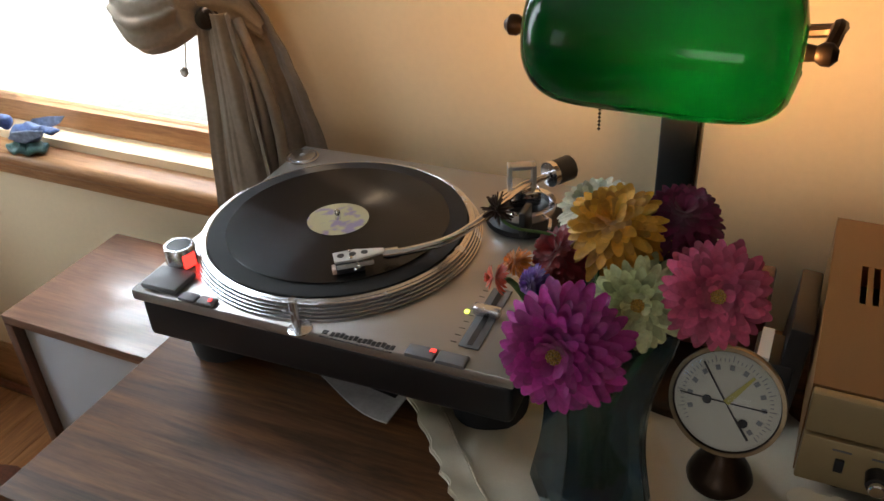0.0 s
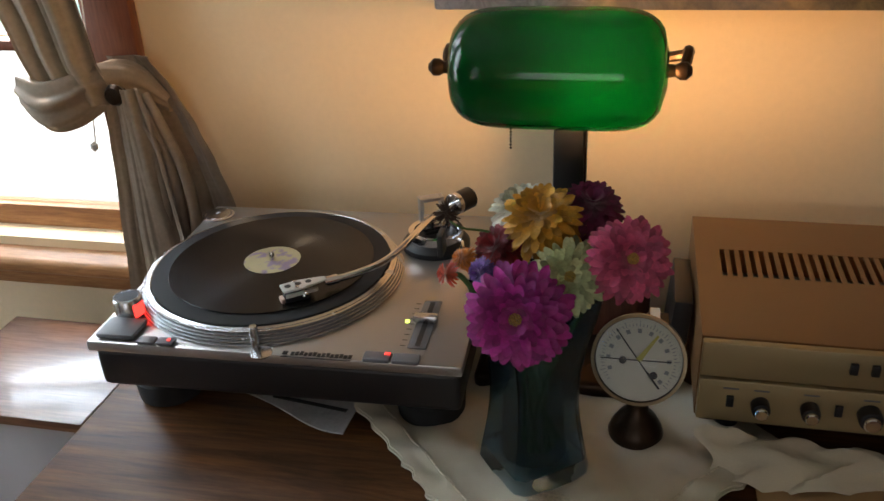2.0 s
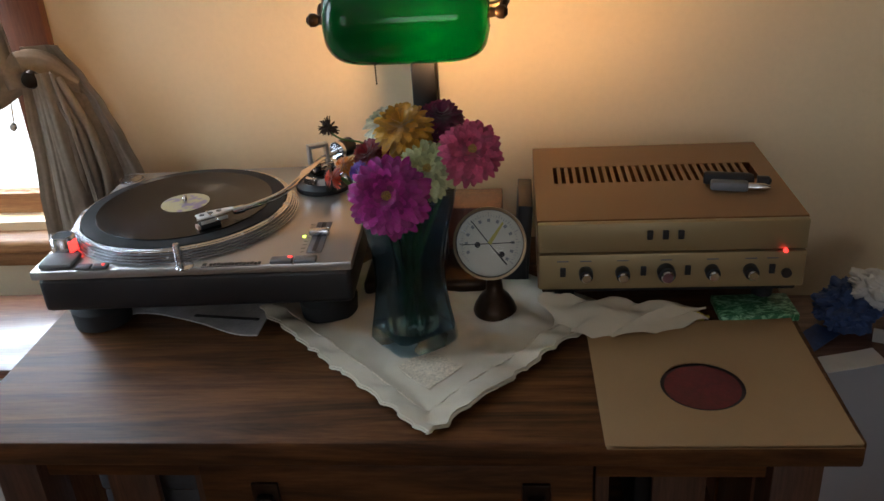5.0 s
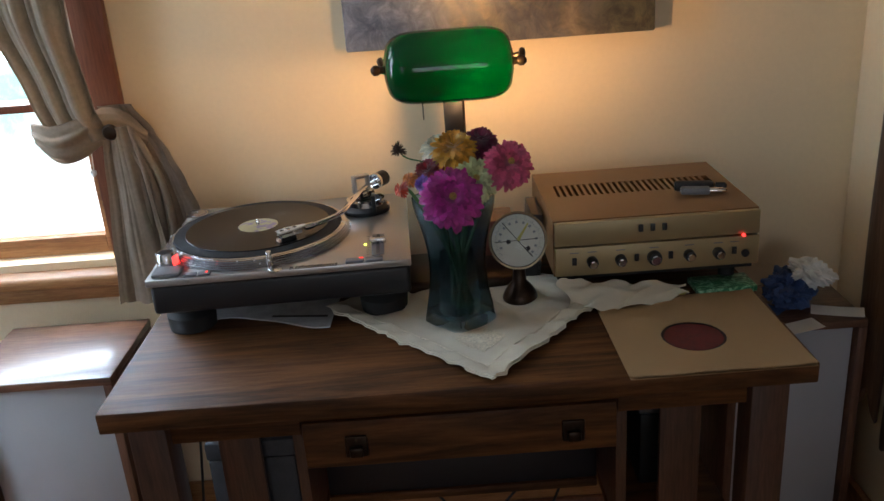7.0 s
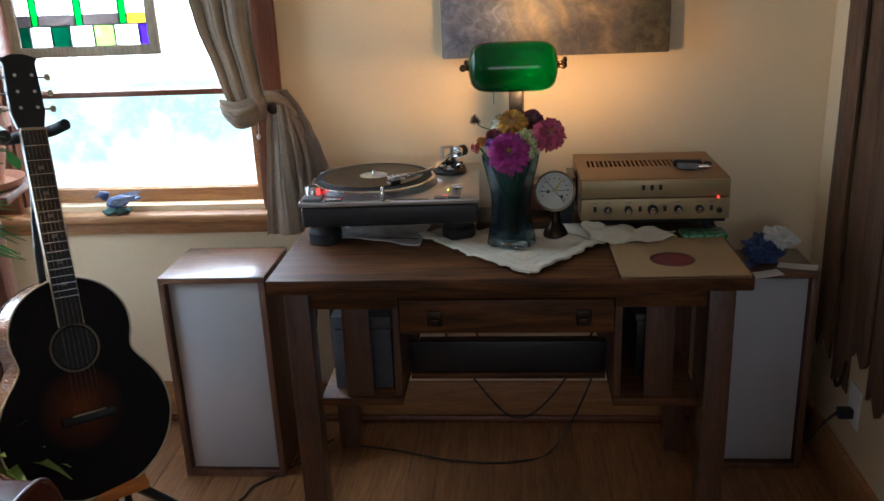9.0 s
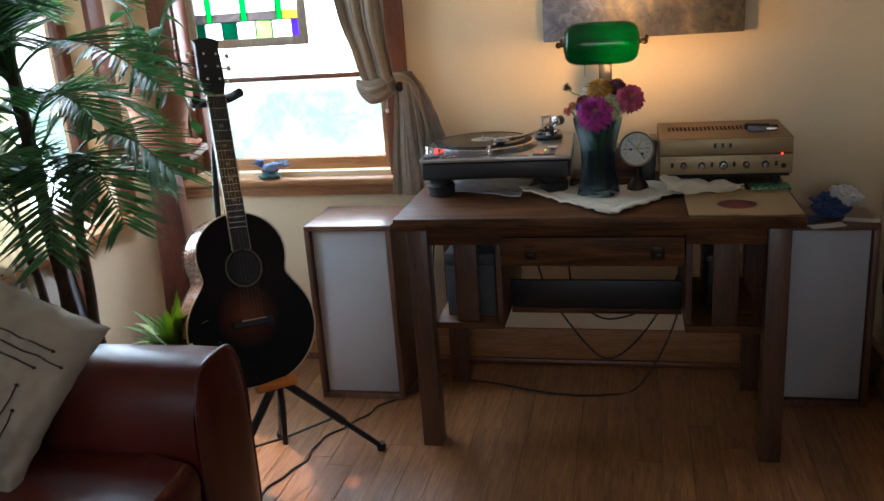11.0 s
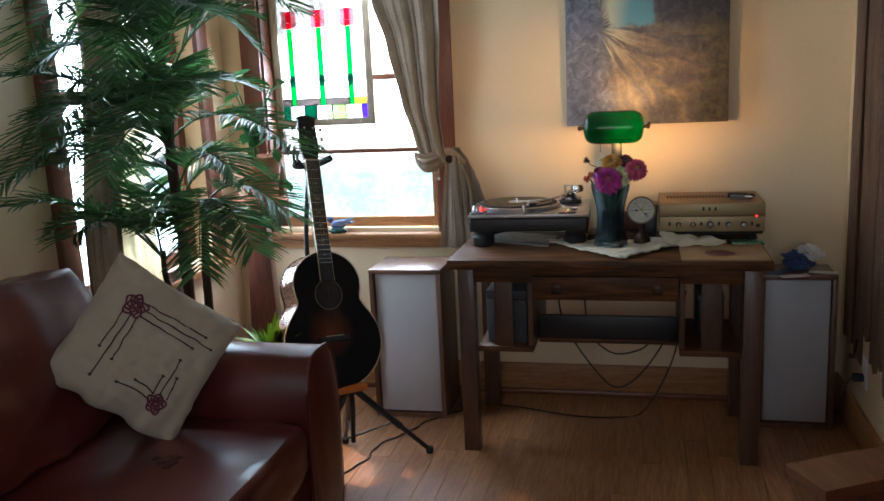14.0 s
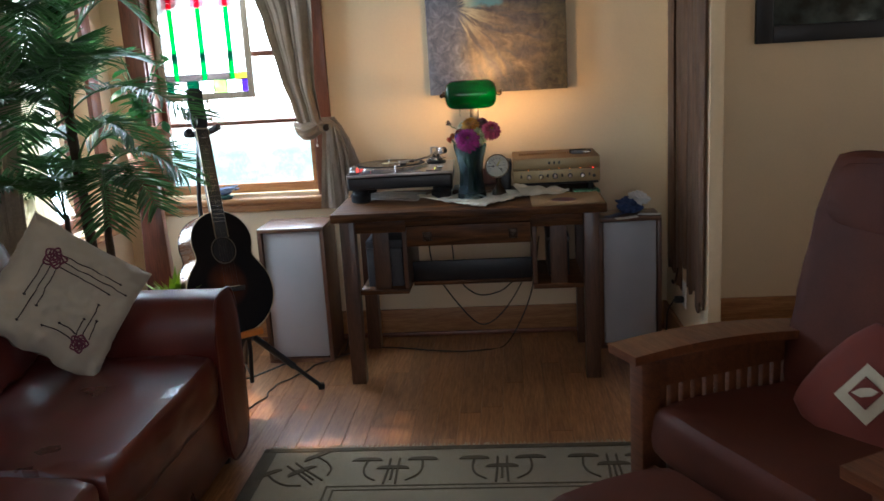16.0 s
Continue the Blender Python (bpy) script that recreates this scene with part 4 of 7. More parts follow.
def bouquet():
    b = root("bouquet", (0.077, 0.655, DZ + 0.2), label="mixed zinnias, magenta, pink, yellow, white and red", category="flowers")
    o = Vector((0.077, 0.655, DZ + 0.2))
    yel, grn = petals("stamen_yellow", (0.62, 0.42, 0.04)), surface("stem_green", (0.09, 0.19, 0.06), 0.5, vary=0.25)
    blooms = (
        ("magenta_zinnia", (0.074, 0.556, 1.006), (0.02, -0.90, 0.42), 0.053, 9, (0.44, 0.022, 0.28), 0.62),
        ("pink_zinnia", (0.170, 0.622, 1.036), (0.18, -0.84, 0.52), 0.044, 7, (0.62, 0.09, 0.20), 0.42),
        ("yellow_zinnia", (0.083, 0.660, 1.055), (-0.02, -0.55, 0.84), 0.044, 6, (0.68, 0.33, 0.02), 0.6),
        ("burgundy_zinnia", (0.129, 0.692, 1.053), (0.12, -0.50, 0.86), 0.036, 8, (0.19, 0.010, 0.07), 0.8),
        ("white_zinnia", (0.114, 0.622, 1.014), (0.12, -0.85, 0.45), 0.042, 5, (0.60, 0.66, 0.34), 0.4),
        ("cream_zinnia", (0.060, 0.690, 1.050), (-0.2, -0.3, 0.92), 0.038, 5, (0.72, 0.68, 0.50), 0.5),
        ("red_zinnia", (0.040, 0.655, 1.022), (-0.35, -0.6, 0.7), 0.030, 6, (0.24, 0.008, 0.015), 0.6),
        ("orange_bloom", (0.008, 0.640, 1.016), (-0.7, -0.5, 0.4), 0.014, 5, (0.72, 0.22, 0.01), 0.9),
        ("orange_bloom", (-0.008, 0.630, 1.003), (-0.8, -0.5, 0.2), 0.016, 3, (0.66, 0.07, 0.02), 0.5),
        ("violet_bloom", (0.028, 0.622, 1.012), (-0.5, -0.8, 0.2), 0.016, 5, (0.16, 0.06, 0.34), 0.5),
    )
    for q, (nm, at, face, r, lay, col, dome) in enumerate(blooms):
        zinnia(nm, Vector(at) - o, face, r, lay, petals(nm + "_petals", col), yel, b, 11 + q, nm.replace("_", " ") + " head", dome, core=q in (0, 1, 4))
        tip = Vector(at) - o
        foot = Vector((random.uniform(-0.02, 0.02), random.uniform(-0.02, 0.02), -0.165))
        part("stem", tube([tuple(foot), tuple(foot * 0.3 + tip * 0.15 + Vector((0, 0, -0.03))), tuple(tip * 0.75), tuple(tip - Vector(face) * 0.006)], 0.0028, 7), grn, b)
    sp = bmesh.new()
    rnd = random.Random(5)
    for i in range(60):
        d = Vector((rnd.gauss(0, 1), rnd.gauss(0, 1), rnd.gauss(0, 1))).normalized()
        tube([(0, 0, 0), tuple(d * rnd.uniform(0.010, 0.016))], 0.0016, 5, sp, 0.4)
    seed = part("seed_head", sp, surface("dry_seed_head", (0.06, 0.035, 0.025), 0.9), b, "dry brown seed head")
    seed.matrix_basis = Matrix.Translation(Vector((-0.006, 0.630, 1.069)) - o)
    part("stem", tube([(-0.005, 0, -0.02), (-0.03, 0.01, 0.08), (-0.070, -0.022, 0.112), (-0.082, -0.025, 0.124)], 0.0013, 6), grn, b)
    for at, face, ln in (((0.02, 0.04, 0.06), 80, 0.06), ((-0.02, 0.03, 0.04), 140, 0.05)):
        lf = sheet(4, 8, lambda u, v: Vector((ln * v, (u - 0.5) * 0.035 * math.sin(math.pi * min(1, 0.06 + 0.94 * v)), 0.02 * v - 0.03 * v * v + 0.006 * abs(u - 0.5))), 0.0006)
        leaf = part("leaf", lf, LEAF_MID, b)
        leaf.matrix_basis = pose(*at, 0, 0, face)


bouquet()


# ---- dial thermometer ----
def thermometer():
    d = root("desk_thermometer", (0.189, 0.724, DZ + 0.008), -6, "round dial thermometer on a bronze foot", "thermometer")
    part("foot", lathe([(0.031, 0), (0.032, 0.005), (0.029, 0.014), (0.022, 0.026), (0.013, 0.036), (0.011, 0.056), (0.013, 0.094), (0.010, 0.098)], 32), BRONZE, d, "turned bronze foot")
    m = pose(0, -0.026, 0.124, 70, 0, 0)
    case = part("case", lathe([(0.010, -0.030), (0.036, -0.026), (0.048, -0.010), (0.0505, 0.0), (0.0505, 0.006), (0.047, 0.0085), (0.046, 0.004)], 48, m=m, cap=False), BRONZE, d)
    face = surface("ivory_dial", (0.62, 0.62, 0.53), 0.5, vary=0.05)
    part("dial", lathe([(0.0008, 0.0035), (0.0465, 0.0035)], 48, m=m, cap=False), face, case, "ivory dial face")
    part("rim", lathe([(0.046, 0.004), (0.0475, 0.0088), (0.051, 0.0085), (0.0512, 0.004)], 48, m=m, cap=False), surface("brass_rim", (0.22, 0.165, 0.10), 0.36, 0.8), case)
    ticks = bmesh.new()
    for i in range(48):
        a = -40 + 260 * i / 47
        ln = 0.006 if i % 4 == 0 else 0.003
        box((0.036, -0.0003, 0.0040), (0.036 + ln, 0.0004, 0.0043), 0, ticks, m @ pose(0, 0, 0, 0, 0, a))
        if i % 4 == 0:
            box((0.029, -0.002, 0.0040), (0.0335, 0.002, 0.0043), 0, ticks, m @ pose(0, 0, 0, 0, 0, a))
    part("scale", ticks, surface("dial_print", (0.25, 0.27, 0.28), 0.6), case, "dial marks and bars")
    part("pointer", outline([(-0.003, 0.0), (0.003, 0.0), (0.0012, 0.034), (-0.0012, 0.034)], 0.0005, m=m @ pose(0, 0, 0.0064, -90, 0, 0) @ pose(0, 0, 0, 0, 32, 0)), surface("yellow_needle", (0.50, 0.46, 0.10), 0.5), case, "yellow needle")
    hand = box((-0.022, -0.0007, 0.0050), (0.040, 0.0007, 0.0056), 0, None, m @ pose(0, 0, 0, 0, 0, 130))
    part("pointer", hand, BLACK, case)
    hand2 = box((-0.040, -0.0006, 0.0046), (0.034, 0.0006, 0.0052), 0, None, m @ pose(0, 0, 0, 0, 0, 4))
    lathe([(0.004, 0.0046), (0.004, 0.0054)], 16, hand2, m @ pose(-0.016, -0.002, 0))
    lathe([(0.004, 0.0046), (0.004, 0.0054)], 16, hand2, m @ pose(0.017, -0.014, 0))
    box((0.012, -0.001, 0.0050), (0.034, 0.001, 0.0056), 0, hand2, m @ pose(0.002, -0.002, 0, 0, 0, -50))
    part("pointer", hand2, BLACK, case)
    gl = part("lens", lathe([(0.046, 0.0065), (0.040, 0.012), (0.028, 0.0165), (0.014, 0.019), (0.001, 0.0195)], 48, m=m, cap=False), clear("dial_glass", (1, 1, 1), 0.0, 1.3), case, "domed glass")
    gl.visible_shadow = False


thermometer()


# ---- small things on the desk ----
def sleeve():
    s = root("paper_sleeve", (0.452, 0.536, DZ), 0.5, "brown paper record sleeve with a round cut-out", "record sleeve")
    bm = bmesh.new()
    n, r, h = 48, 0.052, 0.138
    for z in (0.0035, 0.0055):
        inn = [bm.verts.new((r * math.cos(2 * math.pi * i / n), r * math.sin(2 * math.pi * i / n), z)) for i in range(n)]
        out = []
        for i in range(n):
            c, q = math.cos(2 * math.pi * i / n), math.sin(2 * math.pi * i / n)
            k = h / max(abs(c), abs(q))
            out.append(bm.verts.new((k * c * 1.035 + 0.010, k * q + 0.020, z + 0.002 * (abs(c) > 0.69 and abs(q) > 0.69))))
        for i in range(n):
            bm.faces.new((inn[i], inn[(i + 1) % n], out[(i + 1) % n], out[i]))
    part("paper", bm, CARD, s)
    part("back_paper", box((-0.131, -0.117, 0.0), (0.154, 0.159, 0.0012)), CARD, s)
    part("disc", lathe([(0.001, 0.0024), (0.112, 0.0024), (0.112, 0.003), (0.001, 0.003)], 48), BLACK, s, "black record inside")
    part("label", lathe([(0.004, 0.0031), (0.047, 0.0031), (0.047, 0.0034), (0.004, 0.0034)], 40), surface("dark_red_label", (0.13, 0.018, 0.02), 0.5, vary=0.3, scale=60), s, "dark red record label")


sleeve()


def small_things():
    g = root("stylus_packet", (0.561, 0.727, DZ), 2, "green printed paper packet on the desk", "packet")
    gm, n, l, b = nodes_of("green_print")
    at = coords(n, l, (1, 2.2, 1))
    l.new(ramp(n, l, tex(n, l, at, 75, 2, 0.5, 1.5), [(0.46, (0.015, 0.13, 0.05)), (0.60, (0.25, 0.50, 0.30))]), b.inputs["Base Color"])
    b.inputs["Roughness"].default_value = 0.45
    part("packet", box((-0.055, -0.032, 0), (0.055, 0.032, 0.012), 0.003), gm, g)
    y = root("pocket_watch_ring", (0.478, 0.712, DZ), 0, "small yellow plastic ring adapter", "adapter")
    bm = lathe([(0.005, 0.0), (0.012, 0.0), (0.012, 0.003), (0.005, 0.003), (0.005, 0.0)], 20, cap=False)
    box((0.009, -0.0025, 0), (0.018, 0.0025, 0.003), 0.0005, bm)
    part("ring", bm, surface("yellow_plastic", (0.62, 0.47, 0.05), 0.4), y)
    y.name = "ring_adapter"
    k = root("book_end", (0.213, 0.875, DZ), 0, "black metal bookend beside the amplifier", "bookend")
    part("upright", box((0.0, -0.055, 0.0), (0.022, 0.060, 0.135), 0.002, m=pose(0.004, 0, 0, 0, 4, 0)), BLACK, k)
    bk = root("wooden_box", (0.150, 0.925, DZ + 0.0245), 0, "reddish brown wooden box behind the thermometer", "box")
    part("body", box((-0.05, -0.025, 0.0), (0.05, 0.06, 0.075), 0.004), MAHOG, bk)
    pb = root("paper_pad", (0.192, 0.80, DZ + 0.0), 0, "dark folder with white pages standing by the amplifier", "folder")
    part("cover", box((0.004, 0.018, 0.0), (0.045, 0.072, 0.088), 0.003), BLACK, pb)
    part("page_block", box((0.008, 0.0185, 0.0882), (0.020, 0.070, 0.094)), WHITE, pb)


small_things()


# ---- papers on the speaker ----
def speaker_papers():
    b = root("paper_bag", (0.795, 0.915, 0.6055), 20, "crumpled blue and white paper bag on the speaker", "bag")
    blue = surface("blue_paper", (0.045, 0.085, 0.22), 0.6, vary=0.35, scale=25, relief=0.5)
    def crumpled(size, m, seed):
        bm = bmesh.new()
        bmesh.ops.create_icosphere(bm, subdivisions=5, radius=1.0)
        for v in bm.verts:
            q = v.co.copy()
            fold = abs(noise.noise(q * 1.7 + Vector((seed, 0, 0)))) + 0.6 * abs(noise.noise(q * 3.9 + Vector((0, seed, 0)))) + 0.3 * abs(noise.noise(q * 8.5))
            v.co = Vector((q.x * size[0], q.y * size[1], q.z * size[2])) * (0.72 + 0.62 * fold)
        low = min((m @ v.co).z for v in bm.verts)
        for v in bm.verts:
            v.co = m @ v.co
            v.co.z = max(v.co.z, 0.001, 0.001 + 0.35 * (v.co.z - low))
        return bm
    part("bag", crumpled((0.062, 0.046, 0.040), pose(-0.025, 0.004, 0.034, 8, 10, 20), 3.3), blue, b)
    part("tissue", crumpled((0.056, 0.042, 0.026), pose(0.012, -0.014, 0.072, 12, 16, 30), 7.9), WHITE, b, "crumpled white tissue")
    for k, (dx, dy, rz, mt) in enumerate(((-0.045, -0.115, 12, WHITE), (0.062, -0.06, -24, WHITE), (-0.09, -0.06, 40, blue))):
        c = root("paper_card", (0.785 + dx, 0.915 + dy, 0.6055 + 0.0015 * k), rz, "small printed paper card on the speaker", "card", "loose cards")
        part("card", sheet(6, 4, lambda u, v: Vector((-0.05 + 0.1 * u, -0.022 + 0.044 * v, 0.001 + 0.004 * u * u)), 0.0008), mt, c)


speaker_papers()


# ---- painting above the desk ----
def painting():
    p = root("canvas_painting", (0.2025, WALL - 0.0435, 1.167), label="unframed grey and blue landscape canvas on the wall", category="painting")
    m, n, l, b = nodes_of("oil_landscape")
    at = coords(n, l, (1, 1, 1))
    sep = n.new("ShaderNodeSeparateXYZ")
    l.new(at, sep.inputs[0])

    def calc(how, p, q):
        k = n.new("ShaderNodeMath")
        k.operation = how
        for socket, v in zip(k.inputs, (p, q)):
            if isinstance(v, (int, float)):
                socket.default_value = v
            else:
                l.new(v, socket)
        return k.outputs[0]

    def rise(v, lo, hi):
        k = n.new("ShaderNodeMapRange")
        k.interpolation_type = "SMOOTHSTEP"
        k.inputs["From Min"].default_value, k.inputs["From Max"].default_value = lo, hi
        l.new(v, k.inputs["Value"])
        return k.outputs[0]
    mott, soft = tex(n, l, at, 24, 7, 0.72, 0.8), tex(n, l, at, 7, 4, 0.6)
    wob = calc("MULTIPLY", calc("SUBTRACT", soft, 0.5), 0.16)
    px, pz = calc("ADD", sep.outputs["X"], wob), calc("ADD", sep.outputs["Z"], wob)
    # light rays fan out from the pool's lower corner
    dx, dz = calc("SUBTRACT", sep.outputs["X"], -0.19), calc("SUBTRACT", sep.outputs["Z"], 0.385)
    ang = calc("ADD", calc("ARCTAN2", dz, dx), calc("MULTIPLY", wob, 1.6))
    rad = calc("SQRT", calc("ADD", calc("MULTIPLY", dx, dx), calc("MULTIPLY", dz, dz)), 0)
    fan = n.new("ShaderNodeCombineXYZ")
    l.new(calc("MULTIPLY", ang, 3.2), fan.inputs[0])
    l.new(calc("MULTIPLY", rad, 3.0), fan.inputs[1])
    rays = tex(n, l, fan.outputs[0], 1.7, 5, 0.55, 0.9)
    land = ramp(n, l, rays, [(0.30, (0.11, 0.105, 0.115)), (0.46, (0.18, 0.15, 0.13)), (0.58, (0.26, 0.195, 0.13)), (0.74, (0.40, 0.31, 0.20))])
    land = blend(n, l, land, ramp(n, l, mott, [(0.34, (0.42, 0.44, 0.50)), (0.62, (1, 1, 1))]), 0.85, "MULTIPLY")
    olive = ramp(n, l, mott, [(0.35, (0.06, 0.055, 0.04)), (0.65, (0.20, 0.165, 0.085))])
    land = blend(n, l, land, olive, calc("MULTIPLY", rise(px, 0.15, 0.27), 0.75))
    cliff = ramp(n, l, mott, [(0.32, (0.065, 0.07, 0.105)), (0.50, (0.15, 0.16, 0.20)), (0.70, (0.30, 0.31, 0.36))])
    land = blend(n, l, cliff, land, rise(calc("ADD", px, calc("MULTIPLY", pz, 0.10)), -0.17, -0.07))
    shade = calc("MULTIPLY", rise(px, 0.02, 0.07), rise(pz, 0.385, 0.43))
    land = blend(n, l, land, ramp(n, l, mott, [(0.35, (0.04, 0.042, 0.06)), (0.68, (0.12, 0.105, 0.105))]), shade)
    inside = calc("MULTIPLY", calc("MULTIPLY", rise(px, -0.165, -0.13), rise(calc("MULTIPLY", px, -1.0), -0.045, -0.015)), rise(calc("SUBTRACT", pz, calc("MULTIPLY", px, 0.12)), 0.372, 0.392))
    across = rise(calc("ADD", sep.outputs["X"], calc("MULTIPLY", sep.outputs["Z"], -0.25)), -0.26, -0.16)
    pool = ramp(n, l, across, [(0.0, (0.62, 0.62, 0.42)), (1.0, (0.15, 0.36, 0.42))])
    land = blend(n, l, land, pool, inside)
    shore = calc("MULTIPLY", rise(calc("MULTIPLY", rad, -1.0), -0.22, -0.03), rise(rays, 0.46, 0.60))
    low = calc("MULTIPLY", shore, calc("SUBTRACT", 1.0, inside))
    land = blend(n, l, land, (0.62, 0.55, 0.36), calc("MULTIPLY", low, rise(px, -0.19, -0.14)))
    l.new(land, b.inputs["Base Color"])
    b.inputs["Roughness"].default_value = 0.42
    bump(n, l, b, mott, 0.5, 0.002)
    for lo, hi in (((-0.31, 0.041, 0.01), (-0.27, 0.043, 0.79)), ((0.27, 0.041, 0.01), (0.31, 0.043, 0.79))):
        part("stretcher_bar", box(lo, hi), TRIM, p)
    part("canvas", box((-0.315, 0.0, 0.0), (0.315, 0.040, 0.80), 0.004), m, p, "painted stretched canvas")


painting()


# ---- curtains ----
def along(pairs, z):
    """The place at height z on a line given as (z, place) pairs from the top down."""
    for (za, a), (zb, b) in zip(pairs, pairs[1:]):
        if z >= zb:
            s = min(1.0, max(0.0, (z - za) / (zb - za)))
            s = 0.5 * s + 0.5 * s * s * (3 - 2 * s)
            return a + (b - a) * s
    return pairs[-1][1]


def pleat(u, v, folds, seed):
    """Uneven soft pleats that run down the cloth and wander a little."""
    w = u + 0.05 * noise.noise(Vector((u * 3.1, v * 0.8, seed))) + 0.016 * noise.noise(Vector((u * 5.0, v * 3.0, seed + 4)))
    big = 1 - 2 * abs(math.sin(math.pi * folds * w + seed)) ** 0.8
    mid = noise.noise(Vector((w * folds * 3.4, v * 0.9, seed + 7.7)))
    small = noise.noise(Vector((w * folds * 8.0, v * 1.8, seed + 1.1)))
    return 0.62 * big + 0.62 * mid + 0.22 * small


def drape(name, left, right, y, folds, depth, z_top, z_low, label, parent=None, axis="x", rows=44, seed=1):
    """Hanging cloth between two edges that change with height."""
    def at(u, v):
        z = z_top + (z_low - z_top) * v
        a, b = along(left, z), along(right, z)
        d = depth * pleat(u, v, folds, seed) * min(1.0, 0.45 + abs(b - a) * 2.2)
        p = a + (b - a) * (u + 0.018 * math.sin(9 * u + 4 * v + seed))
        z += 0.006 * noise.noise(Vector((u * 6, seed, 0))) * v
        return Vector((p, y + d, z)) if axis == "x" else Vector((y + d, p, z))
    return part(name, sheet(120, rows, at, 0.0018), TAUPE, parent, label)


def back_curtain():
    c = root("curtain", (0, 0, 0), label="taupe satin curtain tied back beside the sash window", category="curtain", group="window curtains")
    drape("upper_drape", [(2.24, -0.985), (1.714, -0.894), (1.53, -0.838), (1.298, -0.790), (1.13, -0.742), (1.035, -0.715)], [(2.24, -0.60), (1.6, -0.622), (1.25, -0.640), (1.10, -0.625), (1.035, -0.60)], 1.018, 2.6, 0.026, 2.24, 1.035, "", c, rows=60, seed=2)

    # the gathered cloth swings under, round the knob and over to the wall
    spine = spline([(-0.742, 0.998, 1.060), (-0.705, 0.996, 1.040), (-0.662, 1.012, 1.044), (-0.622, 1.044, 1.060), (-0.585, 1.064, 1.054), (-0.545, 1.074, 1.020)], 8)

    def roll(u, v):
        a = 2 * math.pi * v
        i = u * (len(spine) - 1)
        k = min(len(spine) - 2, int(i))
        p = spine[k].lerp(spine[k + 1], i - k)
        r = 0.008 + (0.036 - 0.016 * u) * math.sin(math.pi * min(1.0, 0.10 + 0.86 * u)) ** 0.7
        q = 1 + 0.30 * noise.noise(Vector((math.cos(a) * 1.9, math.sin(a) * 1.9, u * 1.6))) + 0.10 * math.sin(7 * a + 3 * u)
        return Vector((p.x + 0.3 * r * math.sin(a) * (u - 0.5), p.y + 0.75 * r * q * math.cos(a), p.z + r * q * math.sin(a)))
    part("tied_swag", sheet(44, 64, roll), TAUPE, c, "bunched swag at the tieback")
    drape("lower_tail", [(1.06, -0.618), (0.95, -0.630), (0.80, -0.648), (0.672, -0.658)], [(1.06, -0.560), (0.95, -0.545), (0.80, -0.530), (0.70, -0.520)], 1.022, 1.7, 0.017, 1.06, 0.672, "", c, seed=5)
    drape("side_fall", [(1.095, -0.640), (1.0, -0.592), (0.86, -0.575), (0.77, -0.570)], [(1.095, -0.568), (1.037, -0.530), (0.984, -0.504), (0.925, -0.482), (0.86, -0.464), (0.77, -0.442)], 1.080, 1.3, 0.014, 1.095, 0.765, "", c, seed=7)
    for k, (x, dz) in enumerate(((-0.600, 0.0), (-0.585, 0.012), (-0.572, 0.004))):
        part("hanging_fold", tube([(x, 1.050, 1.046 - dz), (x + 0.024, 1.036, 1.005), (x + 0.040 + 0.006 * k, 1.030, 0.93), (x + 0.038 + 0.010 * k, 1.030, 0.84), (x + 0.036, 1.036, 0.775 - 0.02 * k)], 0.0075, 10, None, 1.3), TAUPE, c)
    part("tieback_knob", lathe([(0.006, 0), (0.006, 0.036), (0.014, 0.042), (0.017, 0.049), (0.013, 0.057), (0.001, 0.060)], 24, m=pose(-0.602, 1.068, 1.050, 90, 0, 0)), BRONZE, c, "bronze tieback knob")
    part("cord_loop", tube([(-0.600, 1.036, 1.040), (-0.570, 1.026, 1.008), (-0.548, 1.020, 0.962), (-0.566, 1.030, 1.0)], 0.005), TAUPE, c)
    part("cord", tube([(-0.662, 1.082, 1.62), (-0.661, 1.078, 1.3), (-0.658, 1.068, 1.16), (-0.648, 1.008, 0.975)], 0.0012, 6), WHITE, c, "thin white blind cord")
    part("cord_bead", lathe([(0.001, -0.008), (0.006, -0.003), (0.006, 0.004), (0.001, 0.008)], 14, m=pose(-0.647, 1.002, 0.972)), WHITE, c, "white cord bead")
    rod = root("curtain_rod", (0, 0, 0), label="dark bronze curtain rod above the window", category="curtain rod")
    part("rod", tube([(-1.60, 1.018, 2.252), (-0.48, 1.018, 2.252)], 0.011, 12), BRONZE, rod)


back_curtain()


